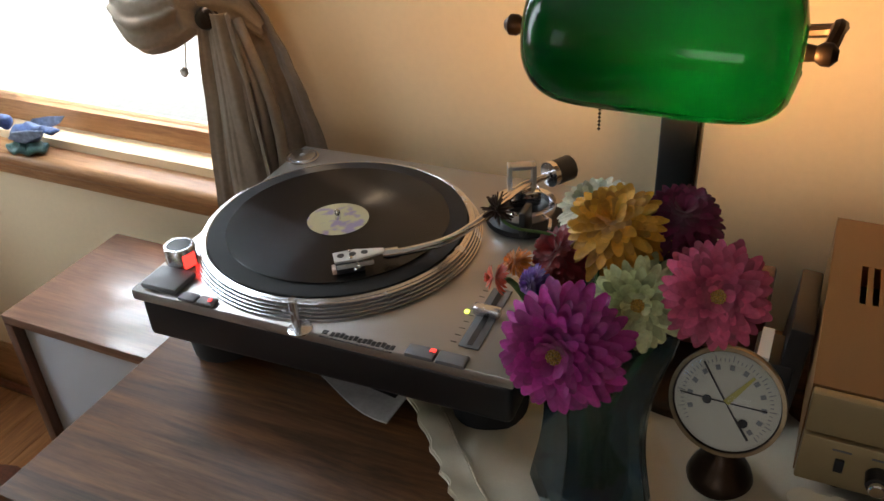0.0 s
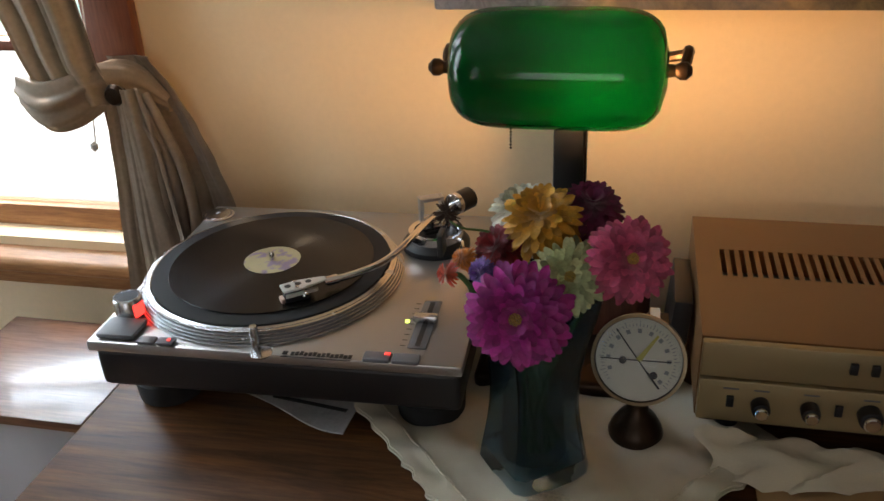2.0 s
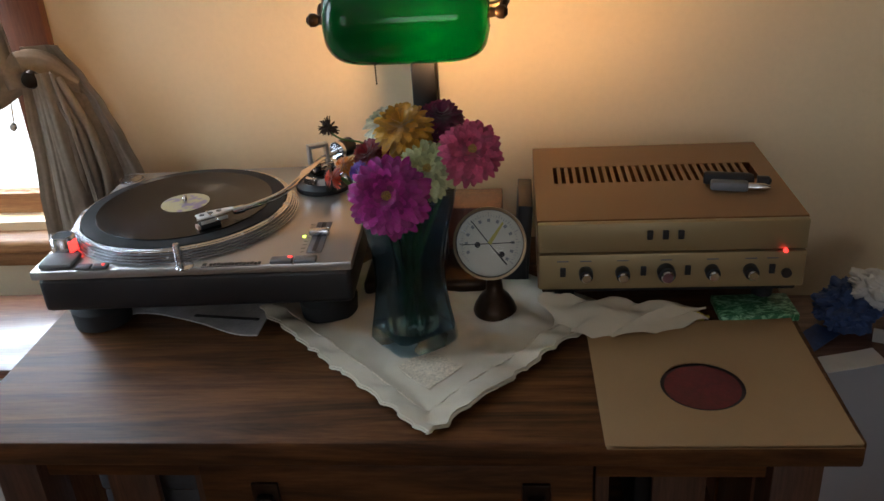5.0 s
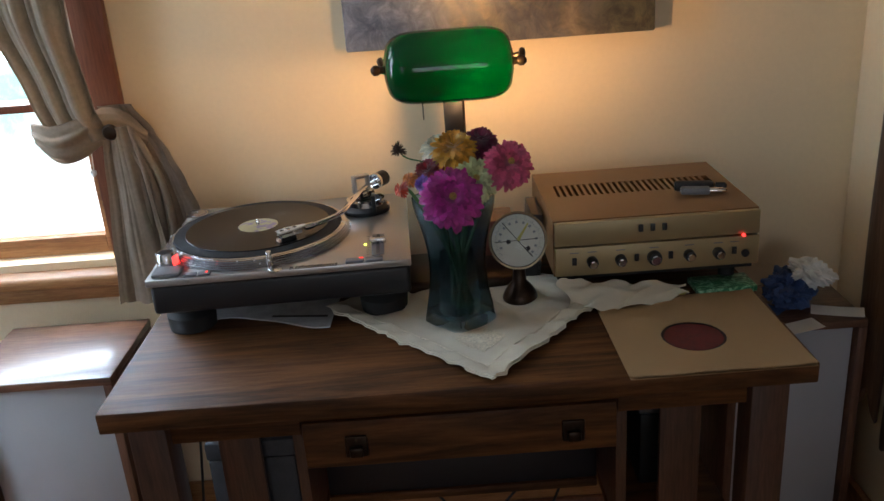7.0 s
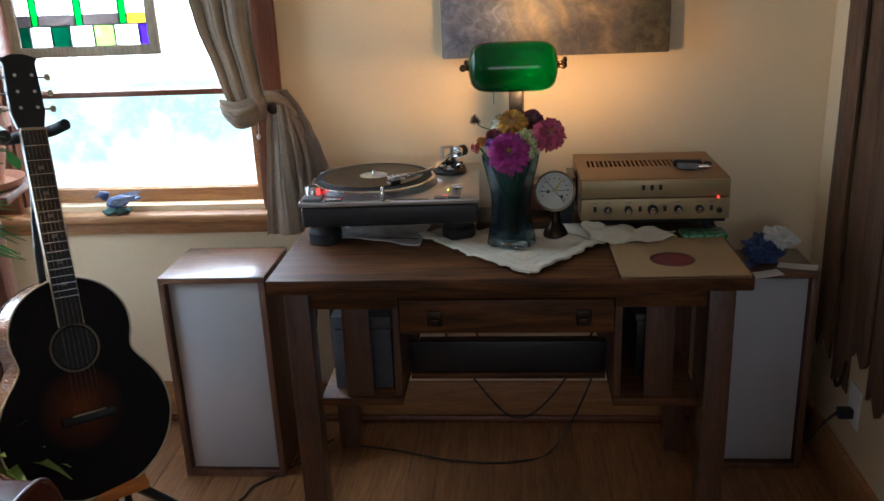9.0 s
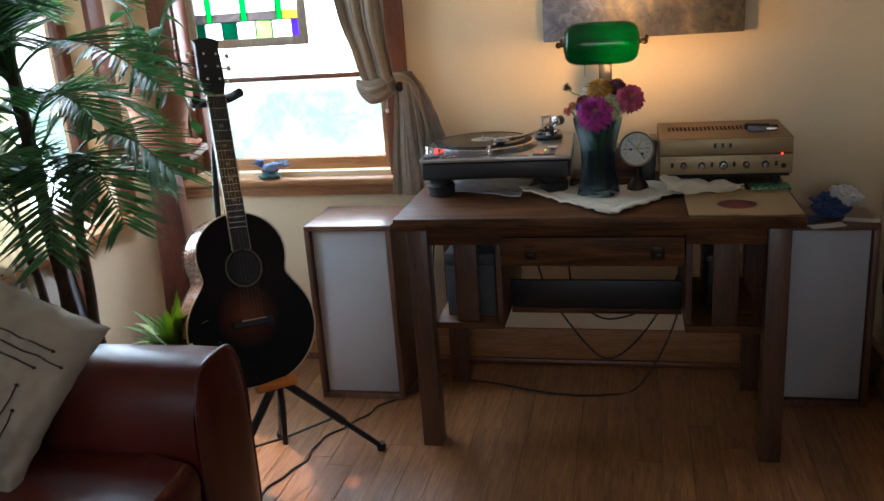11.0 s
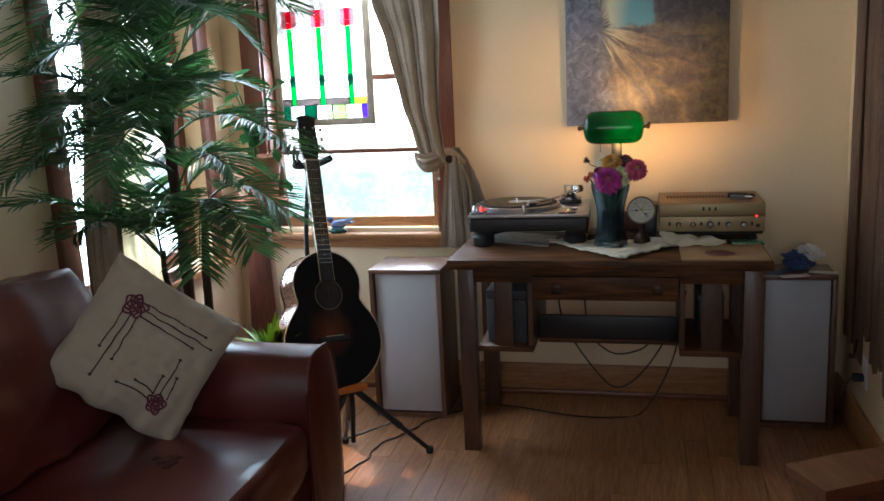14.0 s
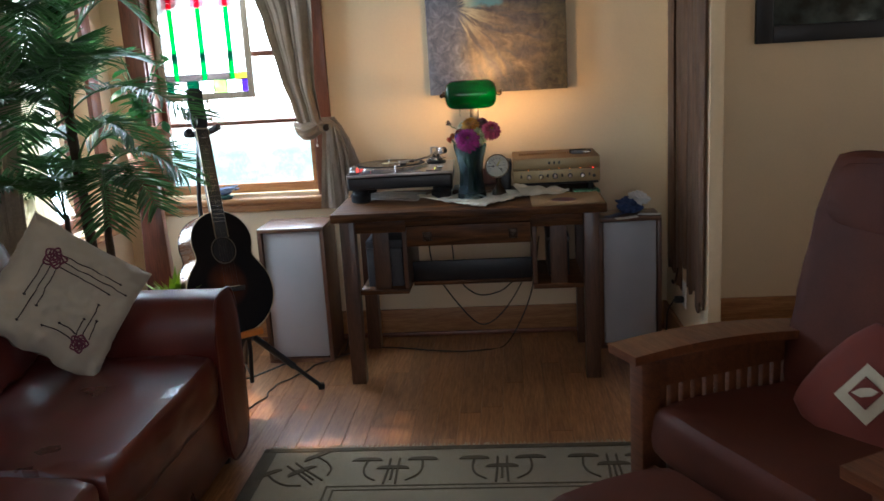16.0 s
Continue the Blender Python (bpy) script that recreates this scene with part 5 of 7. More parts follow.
def side_curtains():
    c = root("curtain", (0, 0, 0), label="taupe curtain hanging beside the side window", category="curtain", group="window curtains")
    drape("drape", [(2.25, 0.02), (1.5, 0.0), (0.9, -0.10), (0.4, -0.12)], [(2.25, 0.26), (1.5, 0.24), (0.9, 0.11), (0.4, 0.10)], -1.578, 4.0, 0.024, 2.25, 0.42, "", c, "y", seed=3)
    d = root("sheer_curtain", (0, 0, 0), label="cream sheer curtain glowing in the side window", category="curtain")
    m, n, l, b = nodes_of("cream_sheer")
    tr, mix, out = n.new("ShaderNodeBsdfTranslucent"), n.new("ShaderNodeMixShader"), n["Material Output"]
    at = coords(n, l, (1, 1, 1))
    l.new(ramp(n, l, tex(n, l, at, 300, 3), [(0.3, (0.62, 0.58, 0.48)), (0.7, (0.80, 0.77, 0.66))]), b.inputs["Base Color"])
    b.inputs["Roughness"].default_value = 0.9
    tr.inputs["Color"].default_value = (0.78, 0.74, 0.60, 1)
    mix.inputs[0].default_value = 0.6
    l.new(b.outputs[0], mix.inputs[1])
    l.new(tr.outputs[0], mix.inputs[2])
    l.new(mix.outputs[0], out.inputs["Surface"])
    o = drape("drape", [(1.30, 0.16), (0.9, 0.08), (0.45, 0.07)], [(1.30, 0.34), (0.9, 0.34), (0.45, 0.42)], -1.598, 5.0, 0.010, 1.30, 0.46, "", d, "y", seed=6)
    o.data.materials.clear()
    o.data.materials.append(m)


side_curtains()


# ---- stained glass ----
def stained_glass():
    g = root("stained_glass_panel", (0, 0, 0), label="stained glass panel of three red tulips hung in the window", category="stained glass")
    x0, x1, z0, z1, y = -1.407, -0.950, 1.203, 1.86, WALL + 0.006
    f = 0.031
    fr = wood("pale_frame", (0.30, 0.24, 0.16), (0.46, 0.38, 0.27), "z", 0.5)
    part("frame_side", box((x0, y, z0), (x0 + f, y + 0.016, z1), 0.003), fr, g)
    part("frame_side", box((x1 - f, y, z0), (x1, y + 0.016, z1), 0.003), fr, g)
    part("frame_rail", box((x0 + f, y, z0), (x1 - f, y + 0.016, z0 + f), 0.003), fr, g)
    part("frame_rail", box((x0 + f, y, z1 - f), (x1 - f, y + 0.016, z1), 0.003), fr, g)
    lead = surface("lead_came", (0.05, 0.05, 0.055), 0.5, 0.6)

    def stain(name, colour):
        m, n, l, b = nodes_of(name)
        at = coords(n, l, (1, 1, 1))
        tr, tp, mix = n.new("ShaderNodeBsdfTranslucent"), n.new("ShaderNodeBsdfTransparent"), n.new("ShaderNodeMixShader")
        c = ramp(n, l, tex(n, l, at, 30, 3, 0.5, 1.0), [(0.3, scaled(colour, 0.55)), (0.7, colour)])
        l.new(c, tr.inputs[0])
        l.new(c, tp.inputs[0])
        mix.inputs[0].default_value = 0.72
        l.new(tr.outputs[0], mix.inputs[1])
        l.new(tp.outputs[0], mix.inputs[2])
        l.new(mix.outputs[0], n["Material Output"].inputs["Surface"])
        return m
    clearg, green, dgreen, red = stain("white_stain", (0.95, 0.96, 0.95)), stain("green_stain", (0.03, 0.50, 0.12)), stain("dark_green_stain", (0.02, 0.16, 0.10)), stain("red_stain", (0.80, 0.03, 0.09))
    pink = stain("pink_stain", (0.90, 0.20, 0.28))
    violet, lime, amber = stain("violet_stain", (0.16, 0.08, 0.55)), stain("lime_stain", (0.45, 0.70, 0.25)), stain("amber_stain", (0.80, 0.62, 0.12))
    a, b, c0, c1 = x0 + f, x1 - f, z0 + f, z1 - f

    def pane(name, lo, hi, m):
        o = part(name, box((lo[0], y + 0.006, lo[1]), (hi[0], y + 0.009, hi[1])), m, g)
        o.visible_shadow = False
    row = 0.058
    widths = [0.034, 0.067, 0.057, 0.073, 0.063, 0.075]
    tones = [dgreen, clearg, dgreen, clearg, lime, clearg, violet]
    xx = a
    for k, m in enumerate(tones):
        nx = b if k == 6 else xx + widths[k]
        pane("square_pane", (xx + 0.002, c0), (nx - 0.002, c0 + row), m)
        if k < 6:
            part("lead_line", box((nx - 0.002, y + 0.004, c0), (nx + 0.002, y + 0.0115, c0 + row)), lead, g)
        xx = nx
    part("lead_line", box((a, y + 0.004, c0 + row), (b, y + 0.0115, c0 + row + 0.004)), lead, g)
    stems = [a + 0.055, a + 0.191, a + 0.325]
    xs = [a] + [s + d for s in stems for d in (-0.011, 0.011)] + [b]
    for k in range(0, 8, 2):
        pane("background_pane", (xs[k], c0 + row + 0.034), (xs[k + 1] - 0.001, c1), clearg)
        pane("border_pane", (xs[k], c0 + row + 0.004), (xs[k + 1] - 0.001, c0 + row + 0.0335), amber if k == 6 else stain("grey_stain", (0.22, 0.19, 0.18)))
    for s in stems:
        pane("stem_pane", (s - 0.010, c0 + row + 0.004), (s + 0.010, c0 + row + 0.085), green)
        pane("leaf_pane", (s - 0.012, c0 + row + 0.085), (s + 0.012, c0 + row + 0.135), dgreen)
        pane("stem_pane", (s - 0.009, c0 + row + 0.135), (s + 0.009, c0 + row + 0.335), green)
        zt = c0 + row + 0.336
        for q, (ax, az, bx, bz) in enumerate(((-0.034, 0.0, -0.014, 0.074), (0.014, 0.0, 0.034, 0.074), (-0.0135, 0.0, 0.0135, 0.026), (-0.0135, 0.0265, 0.0135, 0.074))):
            pane("tulip_pane", (s + ax, zt + az), (s + bx, zt + bz), pink if q < 2 else red)
        for d in (-0.011, 0.011):
            part("lead_line", box((s + d - 0.001, y + 0.004, c0 + row + 0.004), (s + d + 0.001, y + 0.0115, c0 + row + 0.335)), lead, g)


stained_glass()


def sill_bird():
    b = root("painted_figurine", (-1.135, 1.078, 0.7275), 12, "small painted blue and green bird figurine on the sill", "figurine")
    blue = surface("figurine_paint", (0.09, 0.15, 0.33), 0.35, vary=0.6, scale=60)
    wingm = surface("figurine_wing", (0.30, 0.38, 0.52), 0.4, vary=0.5, scale=70)
    bm = bmesh.new()
    for k, (x, y, z, r, sx, sz) in enumerate(((0.0, 0, 0.040, 0.022, 1.7, 0.9), (-0.040, 0, 0.062, 0.015, 1.1, 1.0), (0.045, 0.002, 0.047, 0.012, 2.2, 0.55), (-0.060, 0, 0.060, 0.005, 2.0, 0.7))):
        bmesh.ops.create_icosphere(bm, subdivisions=3, radius=r, matrix=pose(x, y, z, 0, -12 + 9 * k, 0) @ Matrix.Diagonal((sx, 0.8, sz, 1)))
    for v in bm.verts:
        v.co.z += 0.003 * math.sin(v.co.x * 210) * math.cos(v.co.y * 170)
    part("figure", bm, blue, b)
    lg = surface("figurine_green", (0.05, 0.14, 0.13), 0.4, vary=0.5, scale=70)
    bm = bmesh.new()
    bmesh.ops.create_icosphere(bm, subdivisions=3, radius=0.03, matrix=pose(-0.008, 0, 0.011) @ Matrix.Diagonal((1.5, 0.8, 0.42, 1)))
    for v in bm.verts:
        v.co.z = max(0.0, v.co.z + 0.004 * math.sin(v.co.x * 190 + v.co.y * 120))
    part("base", bm, lg, b, "green mossy base")
    for side in (-1, 1):
        part("wing", outline([(-0.022, 0.040), (0.010, 0.032), (0.052, 0.050), (0.064, 0.064), (0.030, 0.062), (-0.006, 0.056)], 0.004, m=pose(0, 0.018 * side, 0, -14 * side, 0, 0), bevel=0.001), wingm, b, "pale blue wing")


sill_bird()


# ---- guitar and its stand ----
def guitar():
    foot, tip = Vector((-0.835, 0.175, 0.335)), Vector((-1.000, 0.452, 1.272))
    up = (tip - foot).normalized()
    nrm = Vector((0.76, -0.65, 0.0))
    nrm = (nrm - nrm.dot(up) * up).normalized()
    right = (-nrm).cross(up)
    g = new("guitar")
    g.matrix_world = Matrix((right, -nrm, up)).transposed().to_4x4()
    g.matrix_world.translation = foot
    g.location = foot
    tagged(g, "black sunburst archtop acoustic guitar on a tripod stand", "guitar")
    burst, n, l, b = nodes_of("sunburst_lacquer")
    at = coords(n, l, (1.0, 0.0, 1.0))
    off = n.new("ShaderNodeVectorMath")
    off.inputs[1].default_value = (0.01, 0, -0.20)
    l.new(at, off.inputs[0])
    ln = n.new("ShaderNodeVectorMath")
    ln.operation = "LENGTH"
    l.new(off.outputs[0], ln.inputs[0])
    c = ramp(n, l, ln.outputs["Value"], [(0.01, (0.20, 0.050, 0.010)), (0.05, (0.085, 0.020, 0.006)), (0.095, (0.008, 0.005, 0.004))])
    grain = tex(n, l, coords(n, l, (90, 1, 2)), 3, 4)
    l.new(blend(n, l, c, ramp(n, l, grain, [(0.3, (0.7,) * 3), (0.7, (1,) * 3)]), 1.0, "MULTIPLY"), b.inputs["Base Color"])
    b.inputs["Roughness"].default_value, b.inputs["Coat Weight"].default_value = 0.42, 0.0
    b.inputs["Specular IOR Level"].default_value = 0.12
    side = wood("figured_maple_side", (0.05, 0.022, 0.012), (0.22, 0.12, 0.07), "y", 0.2, 0.7)
    ebony = surface("ebony", (0.014, 0.011, 0.010), 0.4, vary=0.3)
    bind = surface("cream_binding", (0.52, 0.42, 0.27), 0.4)

    def shape(inset=0.0, n=72):
        pts = []
        for i in range(n):
            s = 2 * math.pi * i / n
            z = 0.245 - 0.245 * math.cos(s)
            lower = 0.192 * max(0.0, 1 - ((z - 0.165) / 0.168) ** 2) ** 0.5
            upper = 0.134 * max(0.0, 1 - ((z - 0.372) / 0.120) ** 2) ** 0.5
            waist = 0.104 * max(0.0, 1 - ((z - 0.285) / 0.10) ** 2)
            w = max((lower ** 6 + upper ** 6 + waist ** 6) ** (1 / 6) - inset, 0.0)
            pts.append((w * (1 if math.sin(s) >= 0 else -1), z * (1 - 2 * inset) + inset * 0.49))
        out = []
        for p in pts:
            if not out or (abs(p[0] - out[-1][0]) + abs(p[1] - out[-1][1])) > 1e-4:
                out.append(p)
        return out
    part("side", outline(shape(0.002), 0.096, m=pose(0, 0.004, 0)), side, g, "glossy figured side")
    part("top", outline(shape(), 0.0038, bevel=0.001), burst, g, "sunburst lacquered top")
    part("back", outline(shape(), 0.004, m=pose(0, 0.1002, 0)), burst, g)
    edge = [(x, -0.0008, z) for x, z in shape(0.001)]
    part("binding", tube(edge[1:] + [edge[0]], 0.0022, 6), bind, g, "cream binding")
    hole = part("sound_hole", lathe([(0.001, 0.0006), (0.046, 0.0006), (0.046, 0.0012), (0.001, 0.0012)], 40, m=pose(0, 0, 0.335, 90, 0, 0)), RUBBER, g, "dark round sound hole")
    part("rosette", lathe([(0.050, 0.0008), (0.0505, 0.0014), (0.055, 0.0014), (0.055, 0.0008)], 40, m=pose(0, 0, 0.335, 90, 0, 0), cap=False), surface("rosette_inlay", (0.10, 0.075, 0.05), 0.45), hole)
    part("bridge", box((-0.060, -0.010, 0.168), (0.060, -0.0002, 0.188), 0.003), ebony, g)
    part("saddle", box((-0.036, -0.0125, 0.186), (0.036, -0.0102, 0.1895)), bind, g, "bone saddle")
    pearl = surface("dull_pearl", (0.16, 0.14, 0.11), 0.4)
    nk = part("neck", box((-0.024, 0.0, 0.43), (0.024, 0.022, 0.825), 0.006), ebony, g)
    part("fretboard", box((-0.0265, -0.0075, 0.385), (0.0265, -0.0008, 0.823), 0.001), ebony, nk)
    for sx in (-1, 1):
        part("neck_binding", box((sx * 0.0273 - 0.0007, -0.0077, 0.385), (sx * 0.0273 + 0.0007, -0.001, 0.823)), bind, nk)
    for q in range(16):
        z = 0.823 - 0.62 * (1 - 2 ** (-(q + 1) / 12.0))
        part("fret", box((-0.0262, -0.0090, z - 0.0008), (0.0262, -0.0076, z + 0.0008)), ALU, nk)
        if q in (2, 4, 6, 8, 11, 14):
            part("inlay", box((-0.006, -0.0079, z + 0.010), (0.006, -0.0076, z + 0.018)), pearl, nk)
    part("nut", box((-0.0265, -0.0098, 0.8235), (0.0265, 0.0, 0.828)), bind, nk)
    hd = part("headstock", outline([(-0.028, 0.8285), (0.028, 0.8285), (0.037, 0.865), (0.034, 0.972), (0.040, 0.985), (0.014, 0.994), (-0.014, 0.994), (-0.040, 0.985), (-0.034, 0.972), (-0.037, 0.865)], 0.015, bevel=0.002), ebony, g, "black headstock")
    for sx in (-1, 1):
        for q in range(3):
            z = 0.872 + 0.036 * q
            peg = part("tuning_peg", tube([(sx * 0.030, 0.010, z), (sx * 0.052, 0.010, z)], 0.0025, 8), CHROME, hd)
            part("peg_button", cushion((0.014, 0.010, 0.016), 0.4, 4, 2, m=pose(sx * 0.057, 0.010, z)), bind, peg)
            part("string_post", lathe([(0.004, 0), (0.003, 0.008), (0.004, 0.010)], 10, m=pose(sx * 0.018, 0, z, 90, 0, 0)), CHROME, hd)
    for q in range(6):
        xx = -0.021 + 0.0084 * q
        part("string", tube([(xx * 1.35, -0.0128, 0.188), (xx, -0.0110, 0.826)], 0.0005, 4), CHROME, g)

    # tripod stand
    s = root("guitar_stand", (-0.83, 0.26, 0), label="black folding tripod guitar stand with an orange cradle", category="guitar stand")
    o = Vector((-0.83, 0.26, 0))
    apex = Vector((-0.835, 0.265, 0.315)) - o
    for fx, fy in ((-0.592, 0.425), (-0.945, 0.468), (-0.965, 0.035)):
        ft = Vector((fx, fy, 0.012)) - o
        leg = part("leg", tube([tuple(apex), tuple(apex.lerp(ft, 0.62))], 0.013, 10), BLACK, s)
        part("leg_tip", tube([tuple(apex.lerp(ft, 0.60)), tuple(ft)], 0.009, 10), BLACK, leg)
        part("rubber_foot", lathe([(0.013, -0.012), (0.015, 0.0), (0.013, 0.012)], 14, m=Matrix.Translation(ft)), RUBBER, leg)
        part("brace", tube([(apex.x, apex.y, 0.12), tuple(apex.lerp(ft, 0.55))], 0.004, 8), BLACK, leg)
    part("hub", lathe([(0.022, -0.03), (0.026, -0.02), (0.026, 0.012), (0.018, 0.02)], 20, m=Matrix.Translation(apex)), BLACK, s)
    part("column", tube([(apex.x, apex.y, 0.10), tuple(apex), (-0.125, 0.075, 0.50), (-0.185, 0.140, 0.78), (-0.170, 0.180, 1.09)], 0.009, 10), BLACK, s)
    org = surface("orange_foam", (0.62, 0.20, 0.03), 0.6, vary=0.15)
    part("cradle", box((-0.06, -0.055, -0.012), (0.06, 0.03, 0.012), 0.005, m=Matrix.Translation(apex + Vector((0.0, -0.03, 0.012))) @ pose(0, 0, 0, 0, 0, 40)), org, s, "orange padded cradle")
    part("neck_yoke", tube([(-0.165, 0.075, 1.115), (-0.192, 0.115, 1.10), (-0.178, 0.172, 1.095), (-0.135, 0.205, 1.10), (-0.085, 0.185, 1.118)], 0.013, 10), RUBBER, s, "padded neck yoke")


guitar()


# ---- plants ----
def frond(parent, base, tip, arch, seed, pairs=28, leaf=0.19):
    rnd = random.Random(seed)
    base, tip = Vector(base), Vector(tip)
    mid = base.lerp(tip, 0.45) + Vector((0, 0, arch))
    line = [(1 - s) ** 2 * base + 2 * s * (1 - s) * mid + s * s * tip for s in [k / 30 for k in range(31)]]
    bm = tube([tuple(line[k]) for k in range(0, 31, 5)], 0.0045, 6, None, 0.3)
    for k in range(pairs):
        s = 0.22 + 0.77 * k / (pairs - 1)
        i = min(29, int(s * 30))
        p, d = line[i].lerp(line[i + 1], s * 30 - i), (line[i + 1] - line[i]).normalized()
        out = d.cross(Vector((0, 0, 1)))
        out = out.normalized() if out.length > 0.05 else Vector((1, 0, 0))
        upw = out.cross(d)
        size = leaf * (math.sin(math.pi * (0.16 + 0.72 * s)) ** 0.6) * rnd.uniform(0.88, 1.1)
        for sd in (-1, 1):
            a = radians(rnd.uniform(52, 64) - 16 * s)
            w = (math.cos(a) * d + math.sin(a) * sd * out + upw * rnd.uniform(0.06, 0.26)).normalized()
            side = w.cross(upw).normalized()
            vs = []
            for q, wd in ((0, 0.35), (0.30, 1.0), (0.65, 0.82), (1.0, 0.04)):
                c = p + w * size * q + Vector((0, 0, -size * 0.13 * q * q * rnd.uniform(0.5, 1.4)))
                h = 0.0052 * wd
                vs.append((bm.verts.new(c - side * h), bm.verts.new(c + upw * -0.002), bm.verts.new(c + side * h)))
            for x, y in zip(vs, vs[1:]):
                bm.faces.new((x[0], x[1], y[1], y[0]))
                bm.faces.new((x[1], x[2], y[2], y[1]))
    return part("frond", bm, LEAF, parent)


def palm():
    p = root("palm_plant", (0, 0, 0), label="tall potted palm with dark feathery fronds behind the sofa", category="palm")
    trunks = (((-1.30, 0.06, 0.25), (-1.305, 0.045, 0.75), (-1.31, 0.03, 1.20), (-1.30, 0.01, 1.52), (-1.30, 0.0, 1.70)), ((-1.275, 0.09, 0.25), (-1.26, 0.09, 0.7), (-1.245, 0.10, 1.02)), ((-1.34, 0.04, 0.25), (-1.36, 0.03, 0.62), (-1.375, 0.02, 0.86)))
    for k, pts in enumerate(trunks):
        bm = tube(pts, 0.021 - 0.004 * k, 10, None, 0.75)
        for v in bm.verts:
            v.co += Vector((v.co.x + 1.3, v.co.y - 0.05, 0)).normalized() * 0.003 * math.sin(v.co.z * 130)
        part("trunk", bm, BARK, p)
    heads = ((-1.30, 0.01, 1.50), (-1.31, 0.03, 1.22), (-1.245, 0.10, 1.0), (-1.375, 0.02, 0.84), (-1.30, 0.0, 1.68))
    tips = (
        (0, (-0.80, -0.06, 1.60), 0.26), (0, (-1.12, -0.18, 2.10), 0.14), (0, (-1.42, 0.12, 2.14), 0.12), (0, (-1.58, -0.38, 1.72), 0.26),
        (0, (-1.18, -0.48, 1.70), 0.24), (0, (-1.02, 0.30, 1.86), 0.22), (0, (-1.56, 0.30, 1.80), 0.18), (0, (-1.36, -0.52, 1.52), 0.30),
        (1, (-0.752, -0.225, 1.195), 0.20), (1, (-1.60, -0.48, 1.42), 0.22), (1, (-1.60, -0.30, 1.16), 0.18), (1, (-1.08, -0.42, 1.36), 0.22),
        (1, (-1.45, -0.58, 1.16), 0.20), (1, (-1.48, 0.46, 1.46), 0.20), (1, (-1.22, -0.46, 1.16), 0.20),
        (2, (-0.90, 0.00, 0.98), 0.17), (2, (-0.95, -0.16, 0.90), 0.14), (2, (-1.08, -0.26, 0.86), 0.15),
        (3, (-1.60, -0.20, 0.98), 0.16), (3, (-1.55, 0.22, 1.06), 0.14), (3, (-1.42, -0.36, 0.98), 0.18), (3, (-1.20, -0.30, 1.0), 0.14), (0, (-1.24, -0.30, 1.96), 0.16), (0, (-1.40, -0.28, 1.92), 0.18),
        (0, (-1.55, -0.10, 1.55), 0.30), (0, (-1.20, -0.40, 1.40), 0.34), (0, (-1.48, -0.46, 1.62), 0.28), (0, (-0.96, -0.20, 1.78), 0.22), (1, (-1.50, -0.40, 1.28), 0.24), (1, (-1.32, -0.50, 1.30), 0.22),
        (1, (-1.14, -0.20, 1.44), 0.20), (1, (-1.58, 0.05, 1.30), 0.20), (0, (-1.62, -0.20, 1.95), 0.16), (0, (-1.30, -0.38, 2.2), 0.10), (3, (-1.55, -0.42, 1.08), 0.16),
        (4, (-1.05, -0.30, 1.75), 0.24), (4, (-1.52, -0.35, 1.75), 0.24), (4, (-1.25, -0.46, 1.84), 0.20), (4, (-1.56, -0.05, 1.90), 0.18), (4, (-1.08, 0.20, 2.00), 0.16), (4, (-1.36, -0.25, 2.2), 0.10),
        (4, (-0.92, -0.08, 1.90), 0.20), (4, (-1.46, 0.25, 1.76), 0.20), (4, (-1.18, -0.22, 1.62), 0.30), (1, (-1.42, -0.30, 1.40), 0.22), (1, (-1.20, -0.30, 1.30), 0.22),
    )
    for k, (h, tip, arch) in enumerate(tips):
        frond(p, heads[h], tip, arch, 40 + k, 34, 0.170)
    rnd = random.Random(77)
    for k in range(22):
        z = 0.90 + 0.66 * k / 21
        az = radians(137.5 * k + 20)
        ln = rnd.uniform(0.38, 0.52)
        tip = Vector((-1.30 + ln * math.cos(az), 0.03 + ln * math.sin(az), z + rnd.uniform(-0.08, 0.22)))
        tip.x, tip.y = max(-1.62, min(-1.04, tip.x)), min(0.16, tip.y)
        frond(p, (-1.30, 0.03, z), tuple(tip), rnd.uniform(0.10, 0.20), 140 + k, 32, 0.155)
    part("pot", lathe([(0.11, 0), (0.125, 0.01), (0.15, 0.24), (0.162, 0.245), (0.162, 0.285), (0.145, 0.285), (0.14, 0.25)], 36, m=pose(-1.31, 0.06, 0), cap=False), TERRA, p, "terracotta pot")
    part("soil", lathe([(0.001, 0.245), (0.141, 0.25)], 30, m=pose(-1.31, 0.06, 0), cap=False), SOIL, p)


palm()


def blade_plant(name, at, count, length, width, material, label, seed, spread=70, pot=None):
    rnd = random.Random(seed)
    p = root(name, at, 0, label, "plant")
    for k in range(count):
        az, tilt, ln = rnd.uniform(0, 360), rnd.uniform(8, spread), length * rnd.uniform(0.6, 1.1)

        def f(u, v):
            a = radians(tilt * (0.35 + 0.85 * v))
            r, z = ln * v * math.sin(a), ln * v * math.cos(a)
            w = width * math.sin(math.pi * min(0.985, 0.10 + 0.9 * v)) * (u - 0.5)
            return Vector((r, w, z + 0.25 * abs(w)))
        o = part("leaf", sheet(4, 8, f, 0.0006), material, p)
        o.matrix_basis = pose(0, 0, 0, 0, 0, az)
    return p


